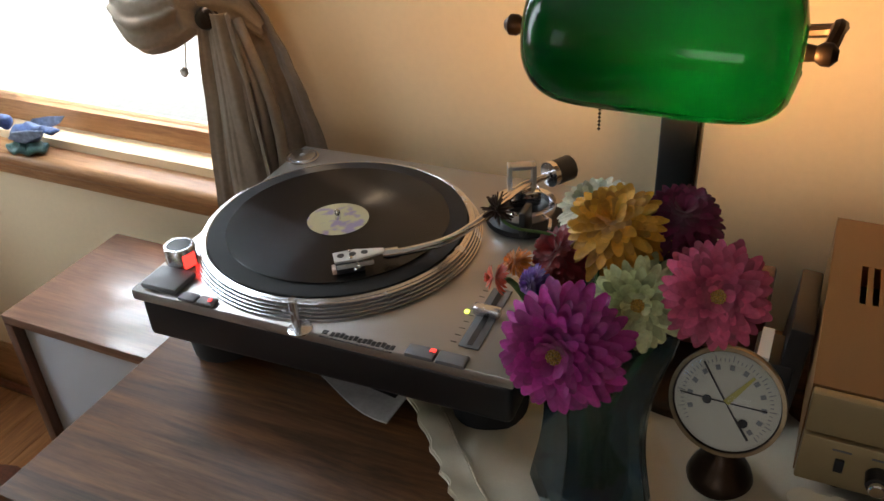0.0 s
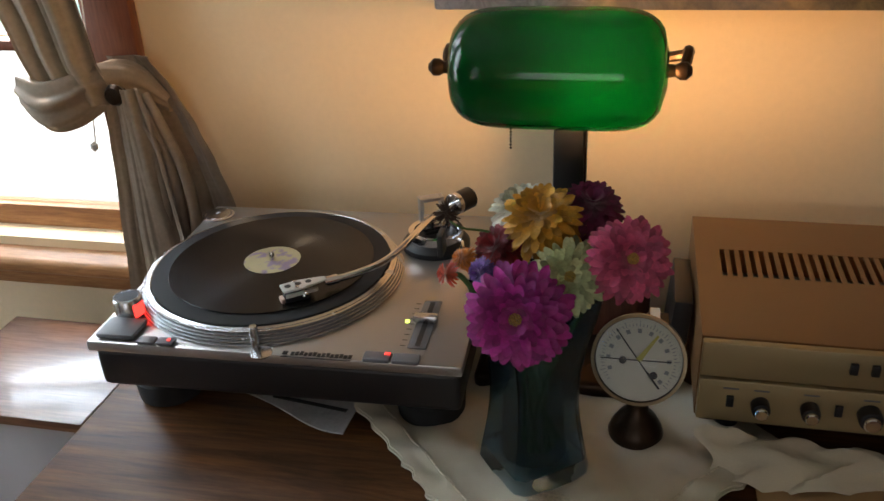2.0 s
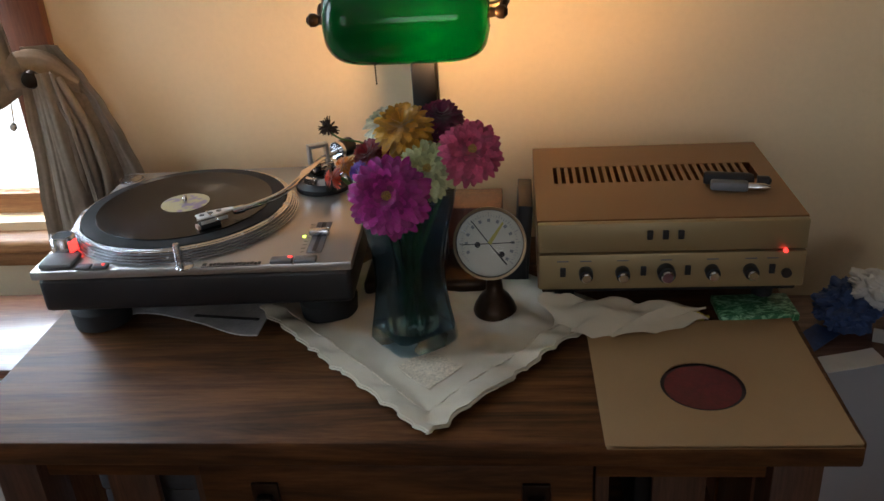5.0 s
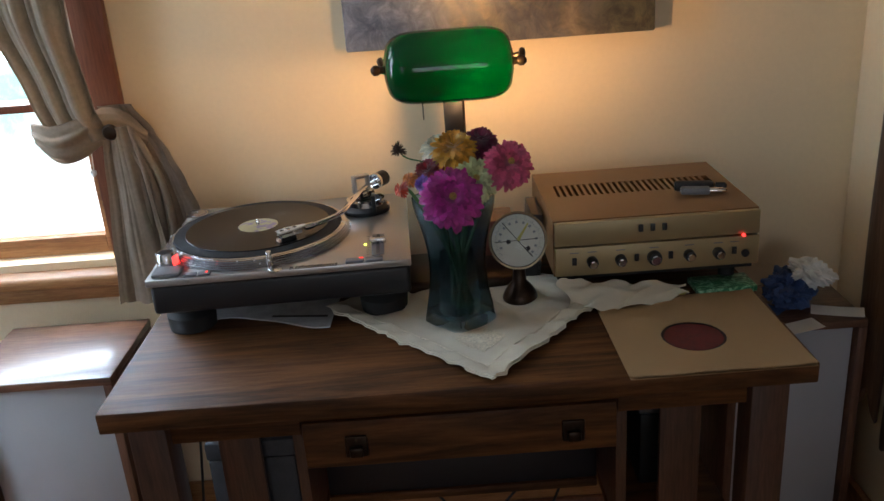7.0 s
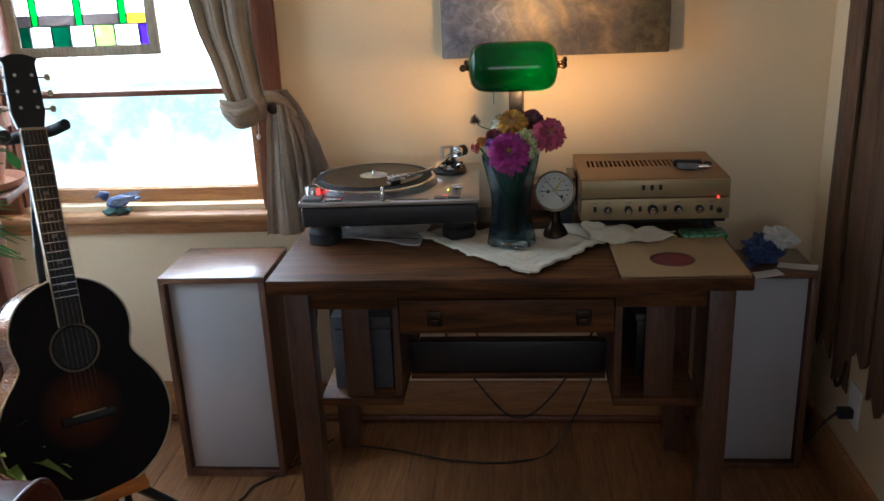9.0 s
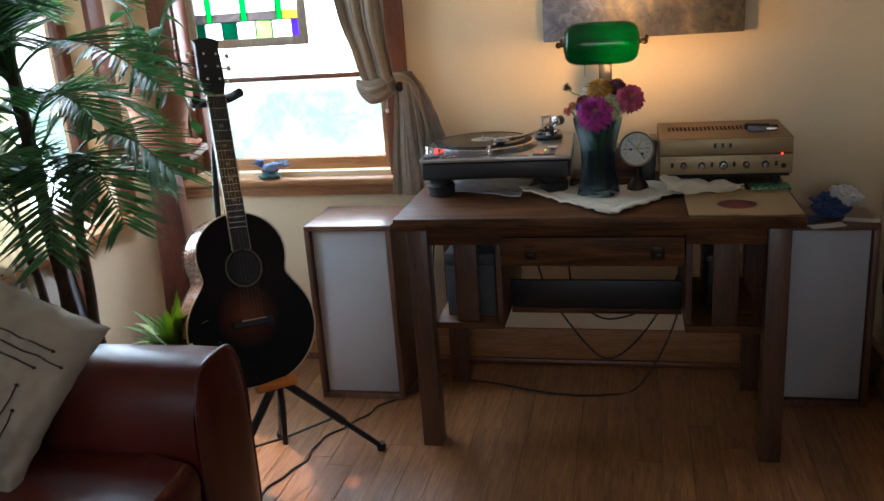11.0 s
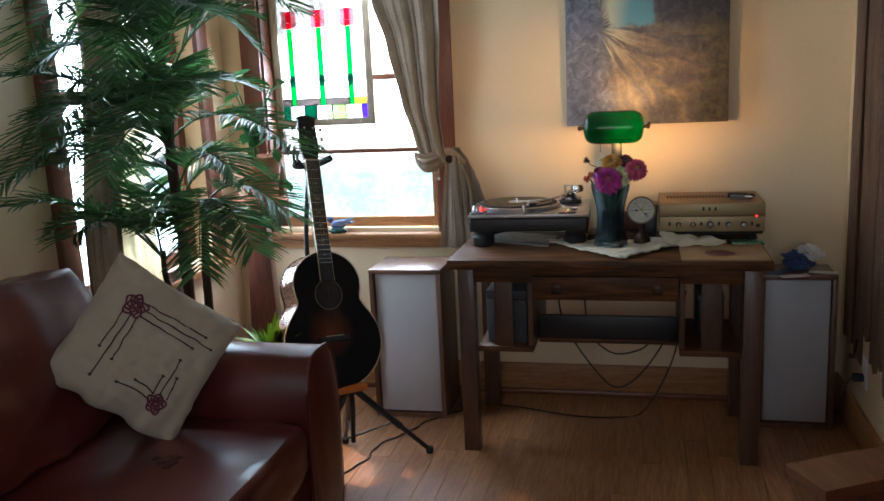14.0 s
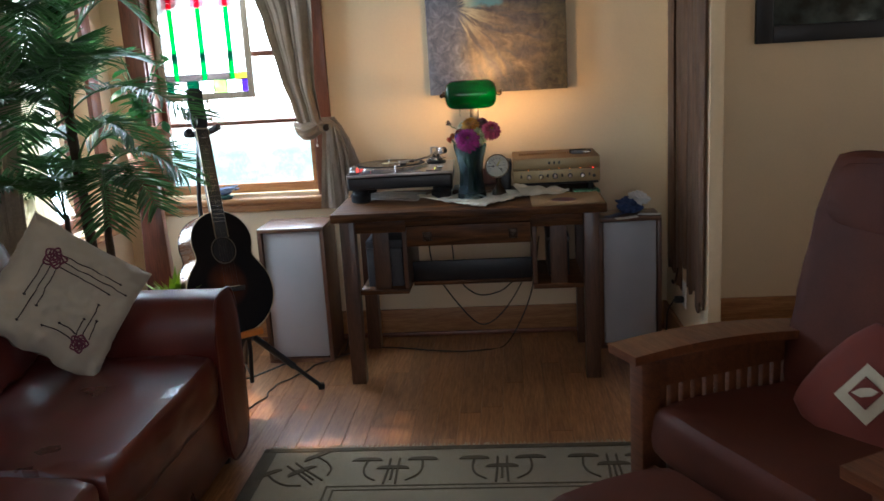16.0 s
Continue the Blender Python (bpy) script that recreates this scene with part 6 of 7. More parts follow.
def plant_stand():
    s = root("plant_stand", (-1.345, 0.700, 0), 14, "tall mahogany pedestal plant stand by the window", "plant stand")
    part("foot", box((-0.15, -0.14, 0), (0.15, 0.14, 0.05), 0.01), MAHOG, s)
    part("plinth", box((-0.11, -0.10, 0.0502), (0.11, 0.10, 0.17), 0.03), MAHOG, s)
    bm = box((-0.052, -0.052, 0.170), (0.052, 0.052, 0.865), 0.006)
    for v in bm.verts:
        k = 1.22 - 0.42 * (v.co.z - 0.17) / 0.70
        v.co.x *= k
        v.co.y *= k
    part("column", bm, MAHOG, s, "tapered square column")
    part("collar", box((-0.07, -0.07, 0.8652), (0.07, 0.07, 0.885), 0.005), MAHOG, s)
    part("top", box((-0.125, -0.125, 0.8852), (0.125, 0.125, 0.910), 0.006), MAHOG, s)
    p = root("flower_pot", (-1.335, 0.71, 0.9105), 0, "weathered terracotta pot on the plant stand", "flower pot")
    part("saucer", lathe([(0.085, 0), (0.115, 0.004), (0.122, 0.022), (0.117, 0.022), (0.10, 0.008)], 32), TERRA, p)
    part("pot", lathe([(0.070, 0.009), (0.098, 0.155), (0.112, 0.157), (0.114, 0.20), (0.104, 0.20), (0.098, 0.165), (0.001, 0.165)], 36), TERRA, p)
    h = root("house_plant", (-1.335, 0.71, 1.076), 0, "broad-leaved green house plant in a terracotta pot", "plant")
    rnd = random.Random(5)
    for k in range(7):
        az, lean, ht = radians(51 * k + rnd.uniform(-15, 15)), rnd.uniform(0.06, 0.14), rnd.uniform(0.16, 0.38)
        line = [Vector((lean * s * s * math.cos(az), lean * s * s * math.sin(az), ht * s)) for s in [q / 6 for q in range(7)]]
        part("stem", tube([tuple(q) for q in line], 0.0028, 6), LEAF_MID, h)
        for q in range(2, 7):
            ln, wd, droop = rnd.uniform(0.065, 0.10), rnd.uniform(0.040, 0.056), rnd.uniform(0.1, 0.6)
            o = part("leaf", sheet(4, 7, lambda u, v: Vector((ln * v, wd * (u - 0.5) * math.sin(math.pi * (0.04 + 0.93 * v)) ** 0.7, -droop * ln * v * v + 0.20 * wd * abs(u - 0.5))), 0.0006), LEAF_MID, h)
            o.matrix_basis = Matrix.Translation(line[q]) @ pose(0, 0, 0, rnd.uniform(-25, 25), rnd.uniform(-50, 10), rnd.uniform(0, 360))
    v = root("trailing_vine", (-1.25, 0.66, 1.11), 0, "trailing vine over the pot's rim", "vine")
    part("stem", tube([(-0.05, 0.03, -0.03), (0.02, 0, 0.03), (0.06, -0.03, -0.03), (0.08, -0.04, -0.10)], 0.002, 6), LEAF_MID, v)
    for q, (x, y, z) in enumerate(((0.03, -0.01, 0.03), (0.06, -0.03, -0.02), (0.08, -0.04, -0.09))):
        o = part("leaf", sheet(4, 6, lambda a, b: Vector((0.05 * b, 0.04 * (a - 0.5) * math.sin(math.pi * min(0.97, 0.1 + 0.85 * b)), -0.02 * b)), 0.0006), LEAF_MID, v)
        o.matrix_basis = pose(x, y, z, 0, 40, -40 + 60 * q)


plant_stand()
fern = blade_plant("croton_plant", (-1.06, 0.14, 0.40), 110, 0.20, 0.032, LEAF_PALE, "yellow-green leafy plant in a low pot behind the sofa", 9, 72)
part("pot", lathe([(0.07, -0.40), (0.10, -0.08), (0.11, -0.02), (0.10, -0.02), (0.001, -0.03)], 28), TERRA, fern, "terracotta pot")


def leaning_frame():
    f = root("framed_picture", (-1.50, 0.27, 0.0), 0, "dark framed glazed picture leaning by the side window", "picture", ry=-9)
    g = surface("glazed_print", (0.20, 0.23, 0.28), 0.06, vary=0.3, scale=8, coat=0.8)
    for lo, hi in (((-0.02, -0.24, 0.16), (0.0, -0.20, 0.70)), ((-0.02, 0.20, 0.16), (0.0, 0.24, 0.70)), ((-0.02, -0.20, 0.16), (0.0, 0.20, 0.20)), ((-0.02, -0.20, 0.66), (0.0, 0.20, 0.70))):
        part("frame_rail", box(lo, hi, 0.004), MAHOG, f)
    part("print", box((-0.016, -0.20, 0.20), (-0.008, 0.20, 0.66)), g, f, "blue-grey print under glass")
    part("mat", box((-0.012, -0.15, 0.26), (-0.006, 0.15, 0.60)), WHITE, f, "pale mount")
    b = root("low_stool", (-1.50, 0.27, 0), 0, "dark low wooden stool under the picture", "stool")
    part("seat", box((-0.10, -0.26, 0.125), (0.13, 0.26, 0.155), 0.004), MAHOG, b)
    for sx in (-0.08, 0.10):
        for sy in (-0.23, 0.23):
            part("leg", box((sx - 0.015, sy - 0.015, 0), (sx + 0.015, sy + 0.015, 0.125), 0.002), MAHOG, b)


leaning_frame()


# ---- sofa ----
def sofa():
    s = root("sofa", (0, 0, 0), label="oxblood leather sofa with rolled arms", category="sofa")
    y1, y0 = -0.135, -2.25
    part("base", box((-1.56, y0 + 0.02, 0.05), (-0.745, y1 - 0.02, 0.30), 0.02, seg=3), LEATHER, s)
    for fx in (-1.5, -0.80):
        for fy in (y0 + 0.1, y1 - 0.1):
            part("foot", lathe([(0.022, 0), (0.03, 0.05)], 16, m=pose(fx, fy, 0)), BLACK, s)

    def arm(yc, name):
        def at(u, v):
            a = 2 * math.pi * v
            x = -1.56 + 0.835 * u
            k = abs(math.sin(a)) ** 0.62 * (1 if math.sin(a) > 0 else -1)
            c = abs(math.cos(a)) ** 0.55 * (1 if math.cos(a) > 0 else -1)
            wide = 0.115 if k < 0 else 0.115 + 0.022 * math.sin(math.pi * min(1, max(0, k)))
            bulge = 0.006 * noise.noise(Vector((x * 5, v * 6, yc)))
            return Vector((x, yc + c * wide + bulge, 0.345 + k * (0.283 if k > 0 else 0.30) + bulge))
        bm = sheet(22, 40, at)
        part(name, bm, LEATHER, s, "rolled leather arm")

        def cap(u, v):
            a, r = 2 * math.pi * v, u
            k = abs(math.sin(a)) ** 0.62 * (1 if math.sin(a) > 0 else -1)
            c = abs(math.cos(a)) ** 0.55 * (1 if math.cos(a) > 0 else -1)
            return Vector((-0.725 + 0.020 * (1 - r ** 4), yc + c * 0.119 * r, 0.345 + k * r * (0.285 if k > 0 else 0.30)))
        part("arm_front", sheet(8, 40, cap), LEATHER, s)
        part("arm_piping", tube([tuple(cap(1.0, q / 40)) for q in range(41)], 0.005, 8), LEATHER, s, "leather piping")
    arm(y1 - 0.125, "arm")
    arm(y0 + 0.125, "arm")
    n = 2
    for k in range(n):
        a = y1 - 0.245 - (k + 1) * 0.81
        part("seat_cushion", cushion((0.70, 0.815, 0.175), 0.10, 16, 6, m=pose(-1.06, a + 0.405, 0.372), seed=k, wrinkle=0.010), LEATHER, s)
        part("back_cushion", cushion((0.26, 0.80, 0.50), 0.22, 16, 3, m=pose(-1.42, a + 0.425, 0.665, 0, -14, 0), seed=5 + k, wrinkle=0.022), LEATHER, s)
    part("back", box((-1.60, y0, 0.28), (-1.47, y1, 0.74), 0.05, seg=4), LEATHER, s)


sofa()


def throw_pillow():
    p = new("throw_pillow")
    tagged(p, "cream linen pillow with an embroidered crimson rose on the sofa", "pillow")
    nrm, up = Vector((0.66, -0.66, 0.36)).normalized(), Vector((0, 0, 1))
    up = (up - up.dot(nrm) * nrm).normalized()
    x = up.cross(nrm)
    m = Matrix((x, -nrm, up)).transposed().to_4x4()
    m.translation = Vector((-1.135, -0.50, 0.690))
    p.matrix_world = m @ pose(0, 0, 0, 0, 42, 0)
    h = 0.200

    def face(u, v, sgn, lift=0.0):
        a, b = 2 * u - 1, 2 * v - 1
        pinch = 1 - 0.055 * (1 - a * a) - 0.0
        pinch2 = 1 - 0.055 * (1 - b * b)
        t = 0.062 * (max(0, 1 - a ** 4) * max(0, 1 - b ** 4)) ** 0.55
        fold = max(0.0, 1 - v / 0.42) ** 1.2
        w = 0.008 * fold * math.sin(27 * u + 4 * noise.noise(Vector((a * 2, b * 2, 5.0)))) + 0.011 * noise.noise(Vector((a * 3, b * 3, 2.2 * sgn))) + 0.007 * noise.noise(Vector((a * 8, b * 8, sgn)))
        rim = 0.004 * noise.noise(Vector((a * 6, b * 6, 9.0)))
        return Vector((a * h * pinch2 + rim, sgn * (t + lift) + w * sgn, b * h * pinch + rim - 0.006 * fold * math.sin(19 * u)))
    bm = sheet(56, 56, lambda u, v: face(u, v, -1))
    sheet(56, 56, lambda u, v: face(u, v, 1), 0, bm)
    bmesh.ops.remove_doubles(bm, verts=bm.verts[:], dist=0.0015)
    part("cover", bm, surface("natural_linen", (0.41, 0.36, 0.28), 0.92, vary=0.07, scale=8, grain=800, relief=0.6, sheen=0.2), p)
    crim, black = surface("crimson_thread", (0.13, 0.025, 0.05), 0.8, vary=0.3, scale=80), surface("dark_thread", (0.045, 0.03, 0.03), 0.85)

    def on(a, b):
        return tuple(face(a, b, -1, 0.0022))
    for cx, cy, r, rays in ((0.27, 0.70, 0.115, (((0.06, 0.0), (0.62, 0.0)), ((0.06, -0.05), (0.50, -0.055)), ((0.05, 0.05), (0.54, 0.06)), ((0.0, -0.06), (0.0, -0.56)), ((0.05, -0.06), (0.06, -0.40)), ((-0.05, -0.06), (-0.06, -0.36)))),
                            (0.74, 0.19, 0.090, (((-0.05, 0.0), (-0.30, 0.0)), ((-0.05, 0.05), (-0.20, 0.06)), ((0.0, 0.06), (0.0, 0.34)), ((0.05, 0.05), (0.05, 0.22)), ((-0.04, 0.05), (-0.05, 0.18))))):
        bm = bmesh.new()
        for q in range(5):
            rr = 1.2 * r * (1 - 0.19 * q)
            pts = [on(cx + 0.5 * rr * (1 + 0.16 * math.sin(5 * t + q * 2)) * math.cos(t) * 2 * 0.55, cy + 0.5 * rr * (1 + 0.16 * math.sin(5 * t + q * 2)) * math.sin(t) * 2 * 0.55) for t in [2 * math.pi * k / 20 for k in range(21)]]
            tube(pts, 0.0027, 6, bm)
        part("rose", bm, crim, p, "embroidered crimson rose")
        for (ax, ay), (bx, by) in rays:
            ln = tube([on(cx + ax + (bx - ax) * k / 8, cy + ay + (by - ay) * k / 8) for k in range(9)], 0.0018, 6)
            e = Vector(on(cx + bx, cy + by))
            lathe([(0.0005, -0.004), (0.006, 0), (0.0005, 0.004)], 6, ln, Matrix.Translation(e))
            part("stem_line", ln, black, p, "dark stitched stem")


throw_pillow()


# ---- rocking side: armchair, footrest ----
def armchair():
    c = root("morris_chair", (1.035, -0.970, 0), -64.5, "mission oak reclining armchair with brown leather cushions", "armchair")
    for sx, xa in ((-1, -0.335), (1, 0.43)):
        for yy in (-0.36, 0.30):
            part("leg", box((xa - 0.028, yy - 0.028, 0), (xa + 0.028, yy + 0.028, 0.555), 0.003), CHAIR_OAK, c)
        arm = sheet(10, 20, lambda u, v, xa=xa: Vector((xa - 0.062 + 0.124 * u, -0.43 + 0.90 * v, 0.560 + 0.045 * math.sin(math.pi * min(1, 0.25 + v * 0.9)) - 0.03 * v)), 0.024)
        part("arm", arm, CHAIR_OAK, c, "broad bowed oak arm")
        part("side_rail", box((xa - 0.012, -0.332, 0.14), (xa + 0.012, 0.272, 0.20), 0.002), CHAIR_OAK, c)
        part("side_rail", box((xa - 0.012, -0.332, 0.475), (xa + 0.012, 0.272, 0.555), 0.002), CHAIR_OAK, c)
        for k in range(16):
            y = -0.312 + 0.0375 * k
            part("slat", box((xa - 0.009, y - 0.0125, 0.2003), (xa + 0.009, y + 0.0125, 0.4747), 0.002), CHAIR_OAK, c)
    part("front_rail", box((-0.307, -0.372, 0.17), (0.402, -0.348, 0.27), 0.003), CHAIR_OAK, c)
    part("seat_cushion", cushion((0.70, 0.66, 0.15), 0.10, 14, 5, m=pose(0.048, -0.06, 0.365, -3, 0, 0), seed=2, wrinkle=0.006), LEATHER_B, c)
    part("back_cushion", cushion((0.72, 0.17, 0.70), 0.14, 16, 4, m=pose(0.02, 0.205, 0.705, -15, 0, 0), seed=6, wrinkle=0.010), LEATHER_B, c)
    part("headrest", cushion((0.66, 0.13, 0.19), 0.2, 12, 3, m=pose(0.02, 0.235, 0.925, -15, 0, 0), seed=8, wrinkle=0.012), LEATHER_B, c)
    part("back_rail", box((-0.30, 0.36, 0.30), (0.40, 0.385, 0.92), 0.004, m=pose(0, -0.02, 0.0, -6, 0, 0)), CHAIR_OAK, c)
    f = root("footrest", (0.535, -1.36, 0), -64.5, "brown leather footrest in front of the armchair", "footrest")
    part("cushion", cushion((0.52, 0.36, 0.14), 0.14, 14, 4, m=pose(0, 0, 0.325), seed=4, wrinkle=0.006), LEATHER_B, f)
    part("frame", box((-0.24, -0.16, 0.19), (0.24, 0.16, 0.258), 0.004), CHAIR_OAK, f)
    for sx in (-0.21, 0.21):
        for sy in (-0.13, 0.13):
            part("leg", box((sx - 0.02, sy - 0.02, 0), (sx + 0.02, sy + 0.02, 0.19), 0.003), CHAIR_OAK, f)
    p = root("lumbar_pillow", (1.070, -1.000, 0.500), -64.5, "rust red pillow with a cream leaf patch on the armchair", "pillow", rx=-38, ry=24)
    red = surface("rust_cloth", (0.125, 0.022, 0.014), 0.9, vary=0.15, grain=600, relief=0.5)
    aged = surface("aged_linen", (0.40, 0.36, 0.27), 0.9, vary=0.12, grain=500, relief=0.4)
    part("cover", cushion((0.32, 0.11, 0.32), 0.30, 14, 2.6, seed=12, wrinkle=0.006), red, p)
    part("patch", sheet(10, 10, lambda u, v: Vector((-0.052 + 0.104 * u, -0.061 - 0.004 * math.sin(3 * u), -0.052 + 0.104 * v)), 0.002), aged, p, "cream linen patch")
    part("patch_square", box((-0.028, -0.0695, -0.028), (0.028, -0.0665, 0.028), 0.001), red, p)
    part("patch_leaf", outline([(-0.022, -0.021), (0.0, -0.015), (0.017, 0.004), (0.020, 0.022), (0.0, 0.016), (-0.015, 0.0)], 0.002, m=pose(0, -0.0722, 0)), aged, p, "cream leaf")


armchair()


# ---- rug ----
def rug():
    r = root("area_rug", (0, 0, 0), label="sage and beige area rug with stylised flower border", category="rug")
    x0, x1, y0, y1 = -0.67, 1.05, -2.6, -0.165
    wool = surface("beige_wool", (0.165, 0.118, 0.054), 0.95, vary=0.18, scale=14, grain=600, relief=0.8, sheen=0.2, depth=0.003)
    sage = surface("sage_wool", (0.062, 0.042, 0.018), 0.95, vary=0.2, scale=30, grain=600, relief=0.8, depth=0.003)
    part("field", box((x0, y0, 0.0), (x1, y1, 0.009), 0.003), wool, r)
    for lo, hi in (((x0, y1 - 0.028), (x1, y1)), ((x0, y0), (x0 + 0.05, y1 - 0.028))):
        part("border_band", box((*lo, 0.0092), (*hi, 0.0112), 0.0008), sage, r)
    for d in (0.275, 0.30):
        part("border_line", box((x0 + d, y1 - d - 0.007, 0.0092), (x1, y1 - d, 0.0108)), sage, r)
        part("border_line", box((x0 + d, y0, 0.0092), (x0 + d + 0.007, y1 - d - 0.007, 0.0108)), sage, r)

    def motif():
        bm = bmesh.new()

        def stem(pts):
            tube([(x, y, 0.0094) for x, y in pts], 0.0042, 6, bm)

        def cap(cx, cy, w, h):
            pts = [(cx + w * math.cos(a), cy + h * max(0, math.sin(a)) - 0.008 * (1 - abs(math.cos(a)))) for a in [math.pi * k / 12 for k in range(13)]] 
            own = bmesh.new()
            f = own.faces.new([own.verts.new((x, y, 0.0092)) for x, y in pts])
            ex = bmesh.ops.extrude_face_region(own, geom=[f])
            bmesh.ops.translate(own, vec=(0, 0, 0.003), verts=[v for v in ex["geom"] if isinstance(v, bmesh.types.BMVert)])
            join(bm, own)
        for sx in (-1, 1):
            cap(sx * 0.095, 0.045, 0.052, 0.030)
            stem([(sx * 0.095, 0.045), (sx * 0.098, -0.01), (sx * 0.085, -0.06), (sx * 0.05, -0.095)])
            stem([(sx * 0.016, 0.06), (sx * 0.016, -0.01), (sx * 0.02, -0.115)])
        cap(0, -0.015, 0.055, 0.030)
        stem([(0, -0.01), (0, -0.09)])
        return bm
    first = None
    for k in range(4):
        m = pose(-0.19 + 0.365 * k, y1 - 0.150, 0)
        if first is None:
            first = part("flower_motif", motif(), sage, r)
            o = first
        else:
            o = new("flower_motif", first.data)
            o.parent = r
        o.matrix_basis = m
    for k in range(6):
        o = new("flower_motif", first.data)
        o.parent = r
        o.matrix_basis = pose(x0 + 0.15, -0.78 - 0.365 * k, 0, 0, 0, 90)
    o = new("flower_motif", first.data)
    o.parent = r
    o.matrix_basis = pose(x0 + 0.165, y1 - 0.165, 0, 0, 0, 42)
    fr = bmesh.new()
    rnd = random.Random(4)
    x = x0
    while x < x1:
        ln = rnd.uniform(0.015, 0.042)
        tube([(x, y1 - 0.002, 0.006), (x + rnd.uniform(-0.012, 0.012), y1 + ln, 0.003)], 0.0022, 4, fr, 0.5)
        x += rnd.uniform(0.003, 0.007)
    tagged(part("fringe", fr, surface("fringe_wool", (0.36, 0.31, 0.22), 0.95), r, "ragged pale fringe"), kind="stuff")


rug()


# ---- the partition's old door panel, outlet, far picture ----
def old_panel():
    d = root("antique_wood_panel", (0.953, 0, 0), label="tall weathered antique wood panel hung on the wall", category="wood panel")
    y0, y1 = 0.275, 0.965
    lows = (0.335, 0.40, 0.36, 0.43, 0.30, 0.37)
    wd = (y1 - y0) / len(lows)
    for k, low in enumerate(lows):
        def plank(u, v, k=k, low=low):
            ragged = low + 0.03 * noise.noise(Vector((u * 4, k * 3.3, 0))) + 0.02 * math.sin(9 * u + k)
            z = ragged + (2.25 - ragged) * v
            y = y0 + k * wd + 0.0015 + (wd - 0.003) * u + 0.004 * noise.noise(Vector((k, 0, z * 3)))
            hump = 0.010 * (1 - (2 * u - 1) ** 4) + (0.014 if k in (0, 5) else 0.004 * (k % 2))
            return Vector((0.012 - hump - 0.003 * noise.noise(Vector((y * 30, 3, z * 2.4))), y, z))
        part("plank", sheet(10, 44, plank, 0.012), WEATHERED, d)
    part("hook", tube([(-0.012, 0.70, 0.40), (-0.020, 0.70, 0.35), (-0.030, 0.70, 0.33), (-0.036, 0.70, 0.345)], 0.005, 8), BRONZE, d, "dark iron hook")
    o = root("wall_outlet", (RIGHT - 0.0005, 0.675, 0.285), label="wall outlet with a black plug", category="outlet")
    part("plate", box((-0.006, -0.036, -0.057), (0, 0.036, 0.057), 0.003), WHITE, o)
    part("plug", box((-0.045, -0.014, -0.035), (-0.0062, 0.014, -0.008), 0.005), BLACK, o, "black plug")
    part("cord", tube([(-0.045, 0.0, -0.02), (-0.065, 0.05, -0.09), (-0.05, 0.16, -0.20), (-0.035, 0.28, -0.268), (-0.03, 0.33, -0.280)], 0.0035, 8), CORD, o)
    p = root("framed_photograph", (1.352, WALL - 0.001, 1.312), 0, "dark framed picture on the far wall", "picture")
    for lo, hi in (((0, -0.028, 0), (0.075, 0, 0.62)), ((0.825, -0.028, 0), (0.90, 0, 0.62)), ((0.075, -0.028, 0), (0.825, 0, 0.075)), ((0.075, -0.028, 0.545), (0.825, 0, 0.62))):
        part("frame_rail", box(lo, hi, 0.006), BLACK, p)
    pm, n, l, b = nodes_of("dark_print")
    l.new(ramp(n, l, tex(n, l, coords(n, l, (1, 1, 1)), 7, 4), [(0.40, (0.012, 0.016, 0.016)), (0.62, (0.05, 0.075, 0.075)), (0.75, (0.16, 0.22, 0.22))]), b.inputs["Base Color"])
    b.inputs["Roughness"].default_value = 0.08
    part("print", box((0.075, -0.014, 0.075), (0.825, -0.004, 0.545)), pm, p, "dark green print under glass")


old_panel()


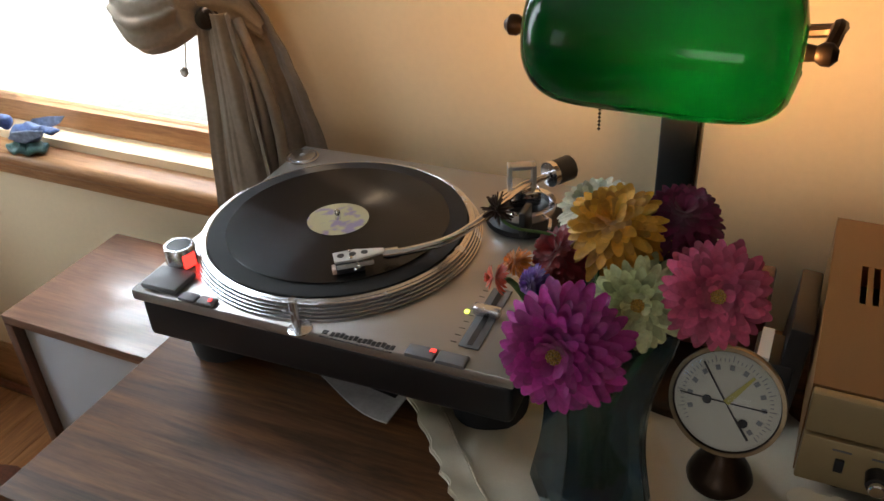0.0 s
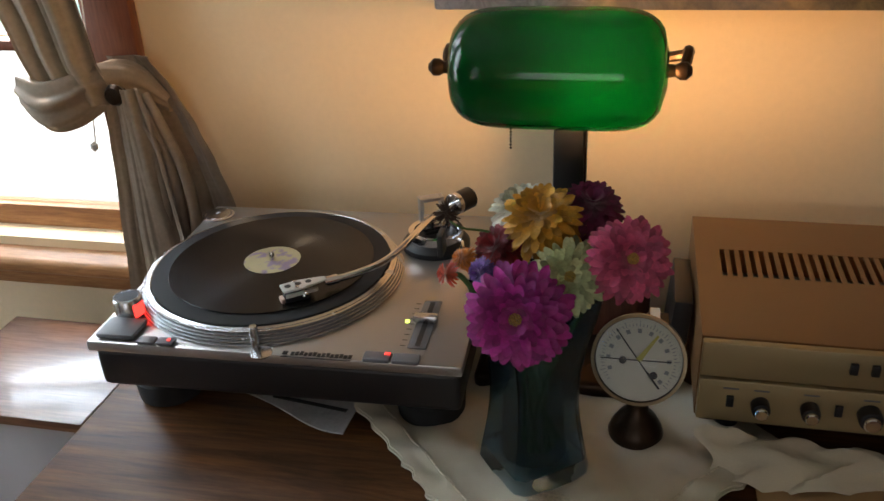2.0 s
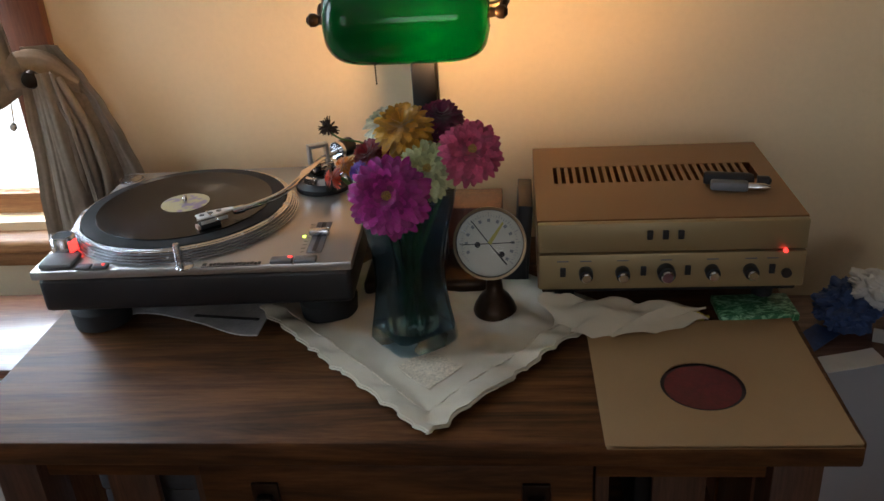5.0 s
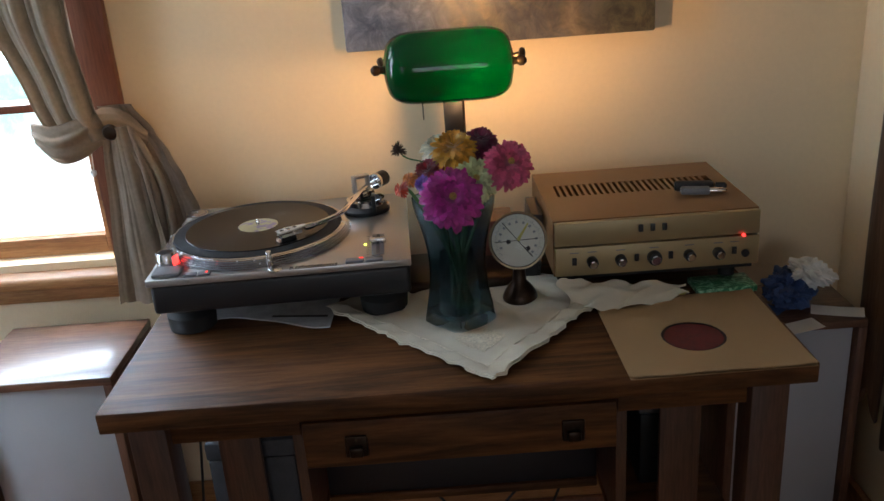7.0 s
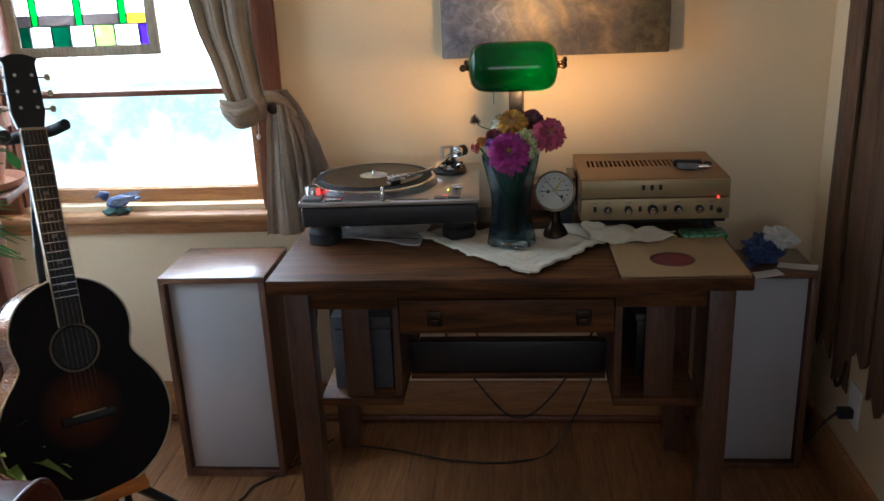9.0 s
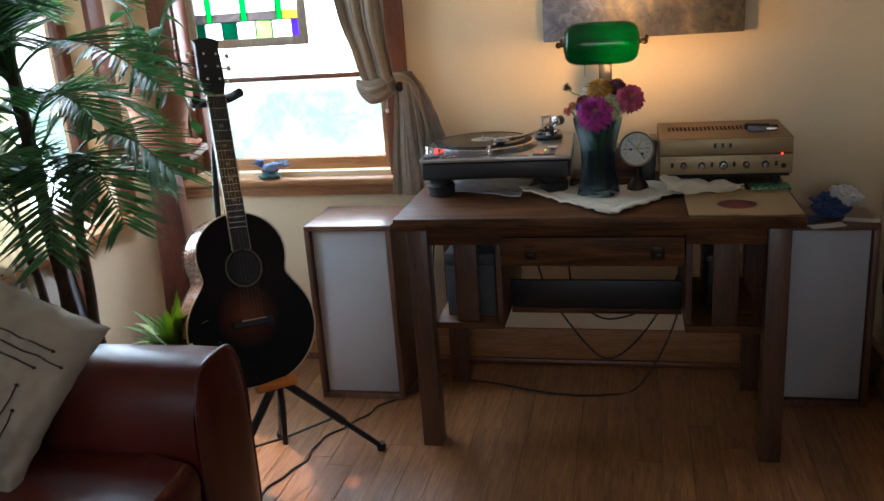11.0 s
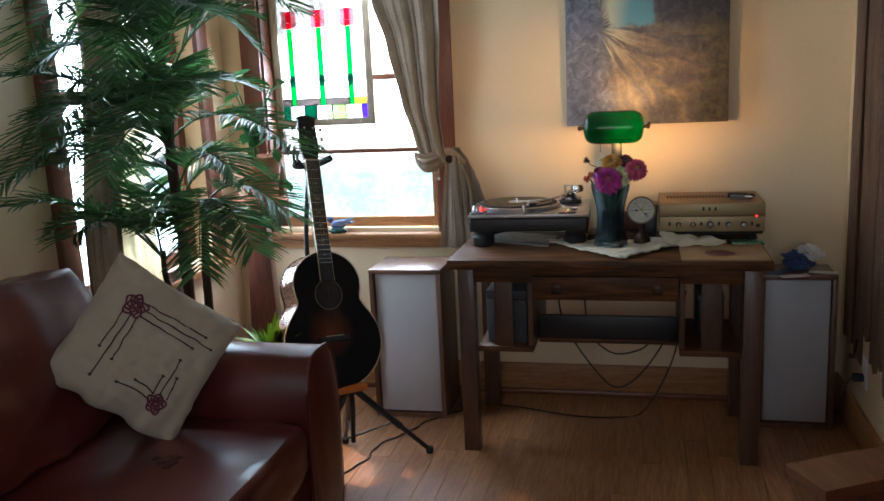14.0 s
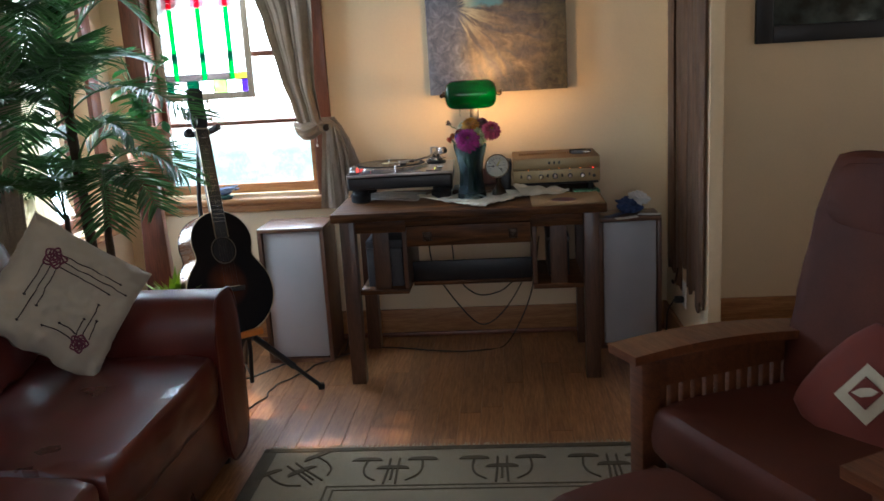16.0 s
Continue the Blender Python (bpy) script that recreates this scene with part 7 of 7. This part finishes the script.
def cables():
    for label, pts in (
        ("black speaker cable across the floor", [(-0.95, -0.06, 0.004), (-0.90, 0.06, 0.004), (-0.85, 0.20, 0.004), (-0.825, 0.31, 0.004), (-0.80, 0.44, 0.004), (-0.755, 0.56, 0.004), (-0.67, 0.70, 0.004), (-0.58, 0.82, 0.004), (-0.50, 0.96, 0.004)]),
        ("black power cord hanging under the table", [(-0.16, 1.02, 0.60), (-0.14, 1.02, 0.36), (0.0, 0.95, 0.16), (0.10, 0.93, 0.10), (0.22, 0.96, 0.20), (0.33, 0.97, 0.42), (0.34, 0.985, 0.60)]),
        ("black signal cord hanging under the table", [(-0.05, 0.985, 0.60), (-0.03, 0.98, 0.34), (0.06, 0.96, 0.24), (0.17, 0.96, 0.25), (0.24, 0.965, 0.30), (0.33, 0.98, 0.34), (0.36, 0.985, 0.50)]),
        ("black power cord on the floor by the wall", [(-0.46, 0.93, 0.004), (-0.30, 0.90, 0.004), (-0.10, 0.84, 0.004), (0.08, 0.84, 0.004), (0.20, 0.90, 0.02), (0.32, 0.97, 0.25), (0.35, 0.985, 0.55)]),
        ("black speaker wire down the table leg", [(-0.50, 0.99, 0.62), (-0.53, 0.985, 0.36), (-0.555, 0.95, 0.10), (-0.575, 0.90, 0.004), (-0.59, 0.83, 0.004)]),
    ):
        if "across" in label:
            fine = []
            for (ax, ay, az), (bx, by, bz) in zip(pts, pts[1:]):
                for q in range(6):
                    s = q / 6
                    y = ay + (by - ay) * s
                    fine.append((ax + (bx - ax) * s + 0.010 * math.sin(24 * y) + 0.005 * math.sin(61 * y), y, az))
            pts = fine + [pts[-1]]
        c = tagged(part("cable", tube(pts, 0.0032, 8), CORD), label, "cable", "cables by the desk")


cables()


# ---- floor boards ----
def floor_boards():
    rnd = random.Random(21)
    width, near, far = 0.083, -3.2, WALL
    shapes = {}
    x = LEFT
    while x < 2.2:
        y = near - rnd.uniform(0, 0.9)
        while y < far:
            ln = rnd.choice((0.7, 0.95, 1.2, 1.5))
            a, b = max(y, near), min(y + ln, far)
            if b - a > 0.05:
                key = round(b - a, 3)
                if key not in shapes:
                    bm = box((0.0004, 0, -0.0135), (width - 0.0004, b - a - 0.0006, 0.0), 0.0008, seg=1)
                    me = bpy.data.meshes.new("floor_board")
                    bm.to_mesh(me)
                    bm.free()
                    me.materials.append(OAK_FLOOR)
                    shapes[key] = me
                o = new("floor_board", shapes[key])
                o.parent = floor
                o.matrix_basis = pose(x, a, -0.0004 * rnd.random())
            y += ln
        x += width


floor_boards()
tagged(part("floor_border", box((LEFT, NEAR, -0.0135), (3.2, -3.2, -0.001)), OAK_FLOOR), "worn oak floor", "floor", "", "structure")
tagged(part("floor_border", box((2.21, -3.2, -0.0135), (3.2, WALL, -0.001)), OAK_FLOOR), "worn oak floor", "floor", "", "structure")
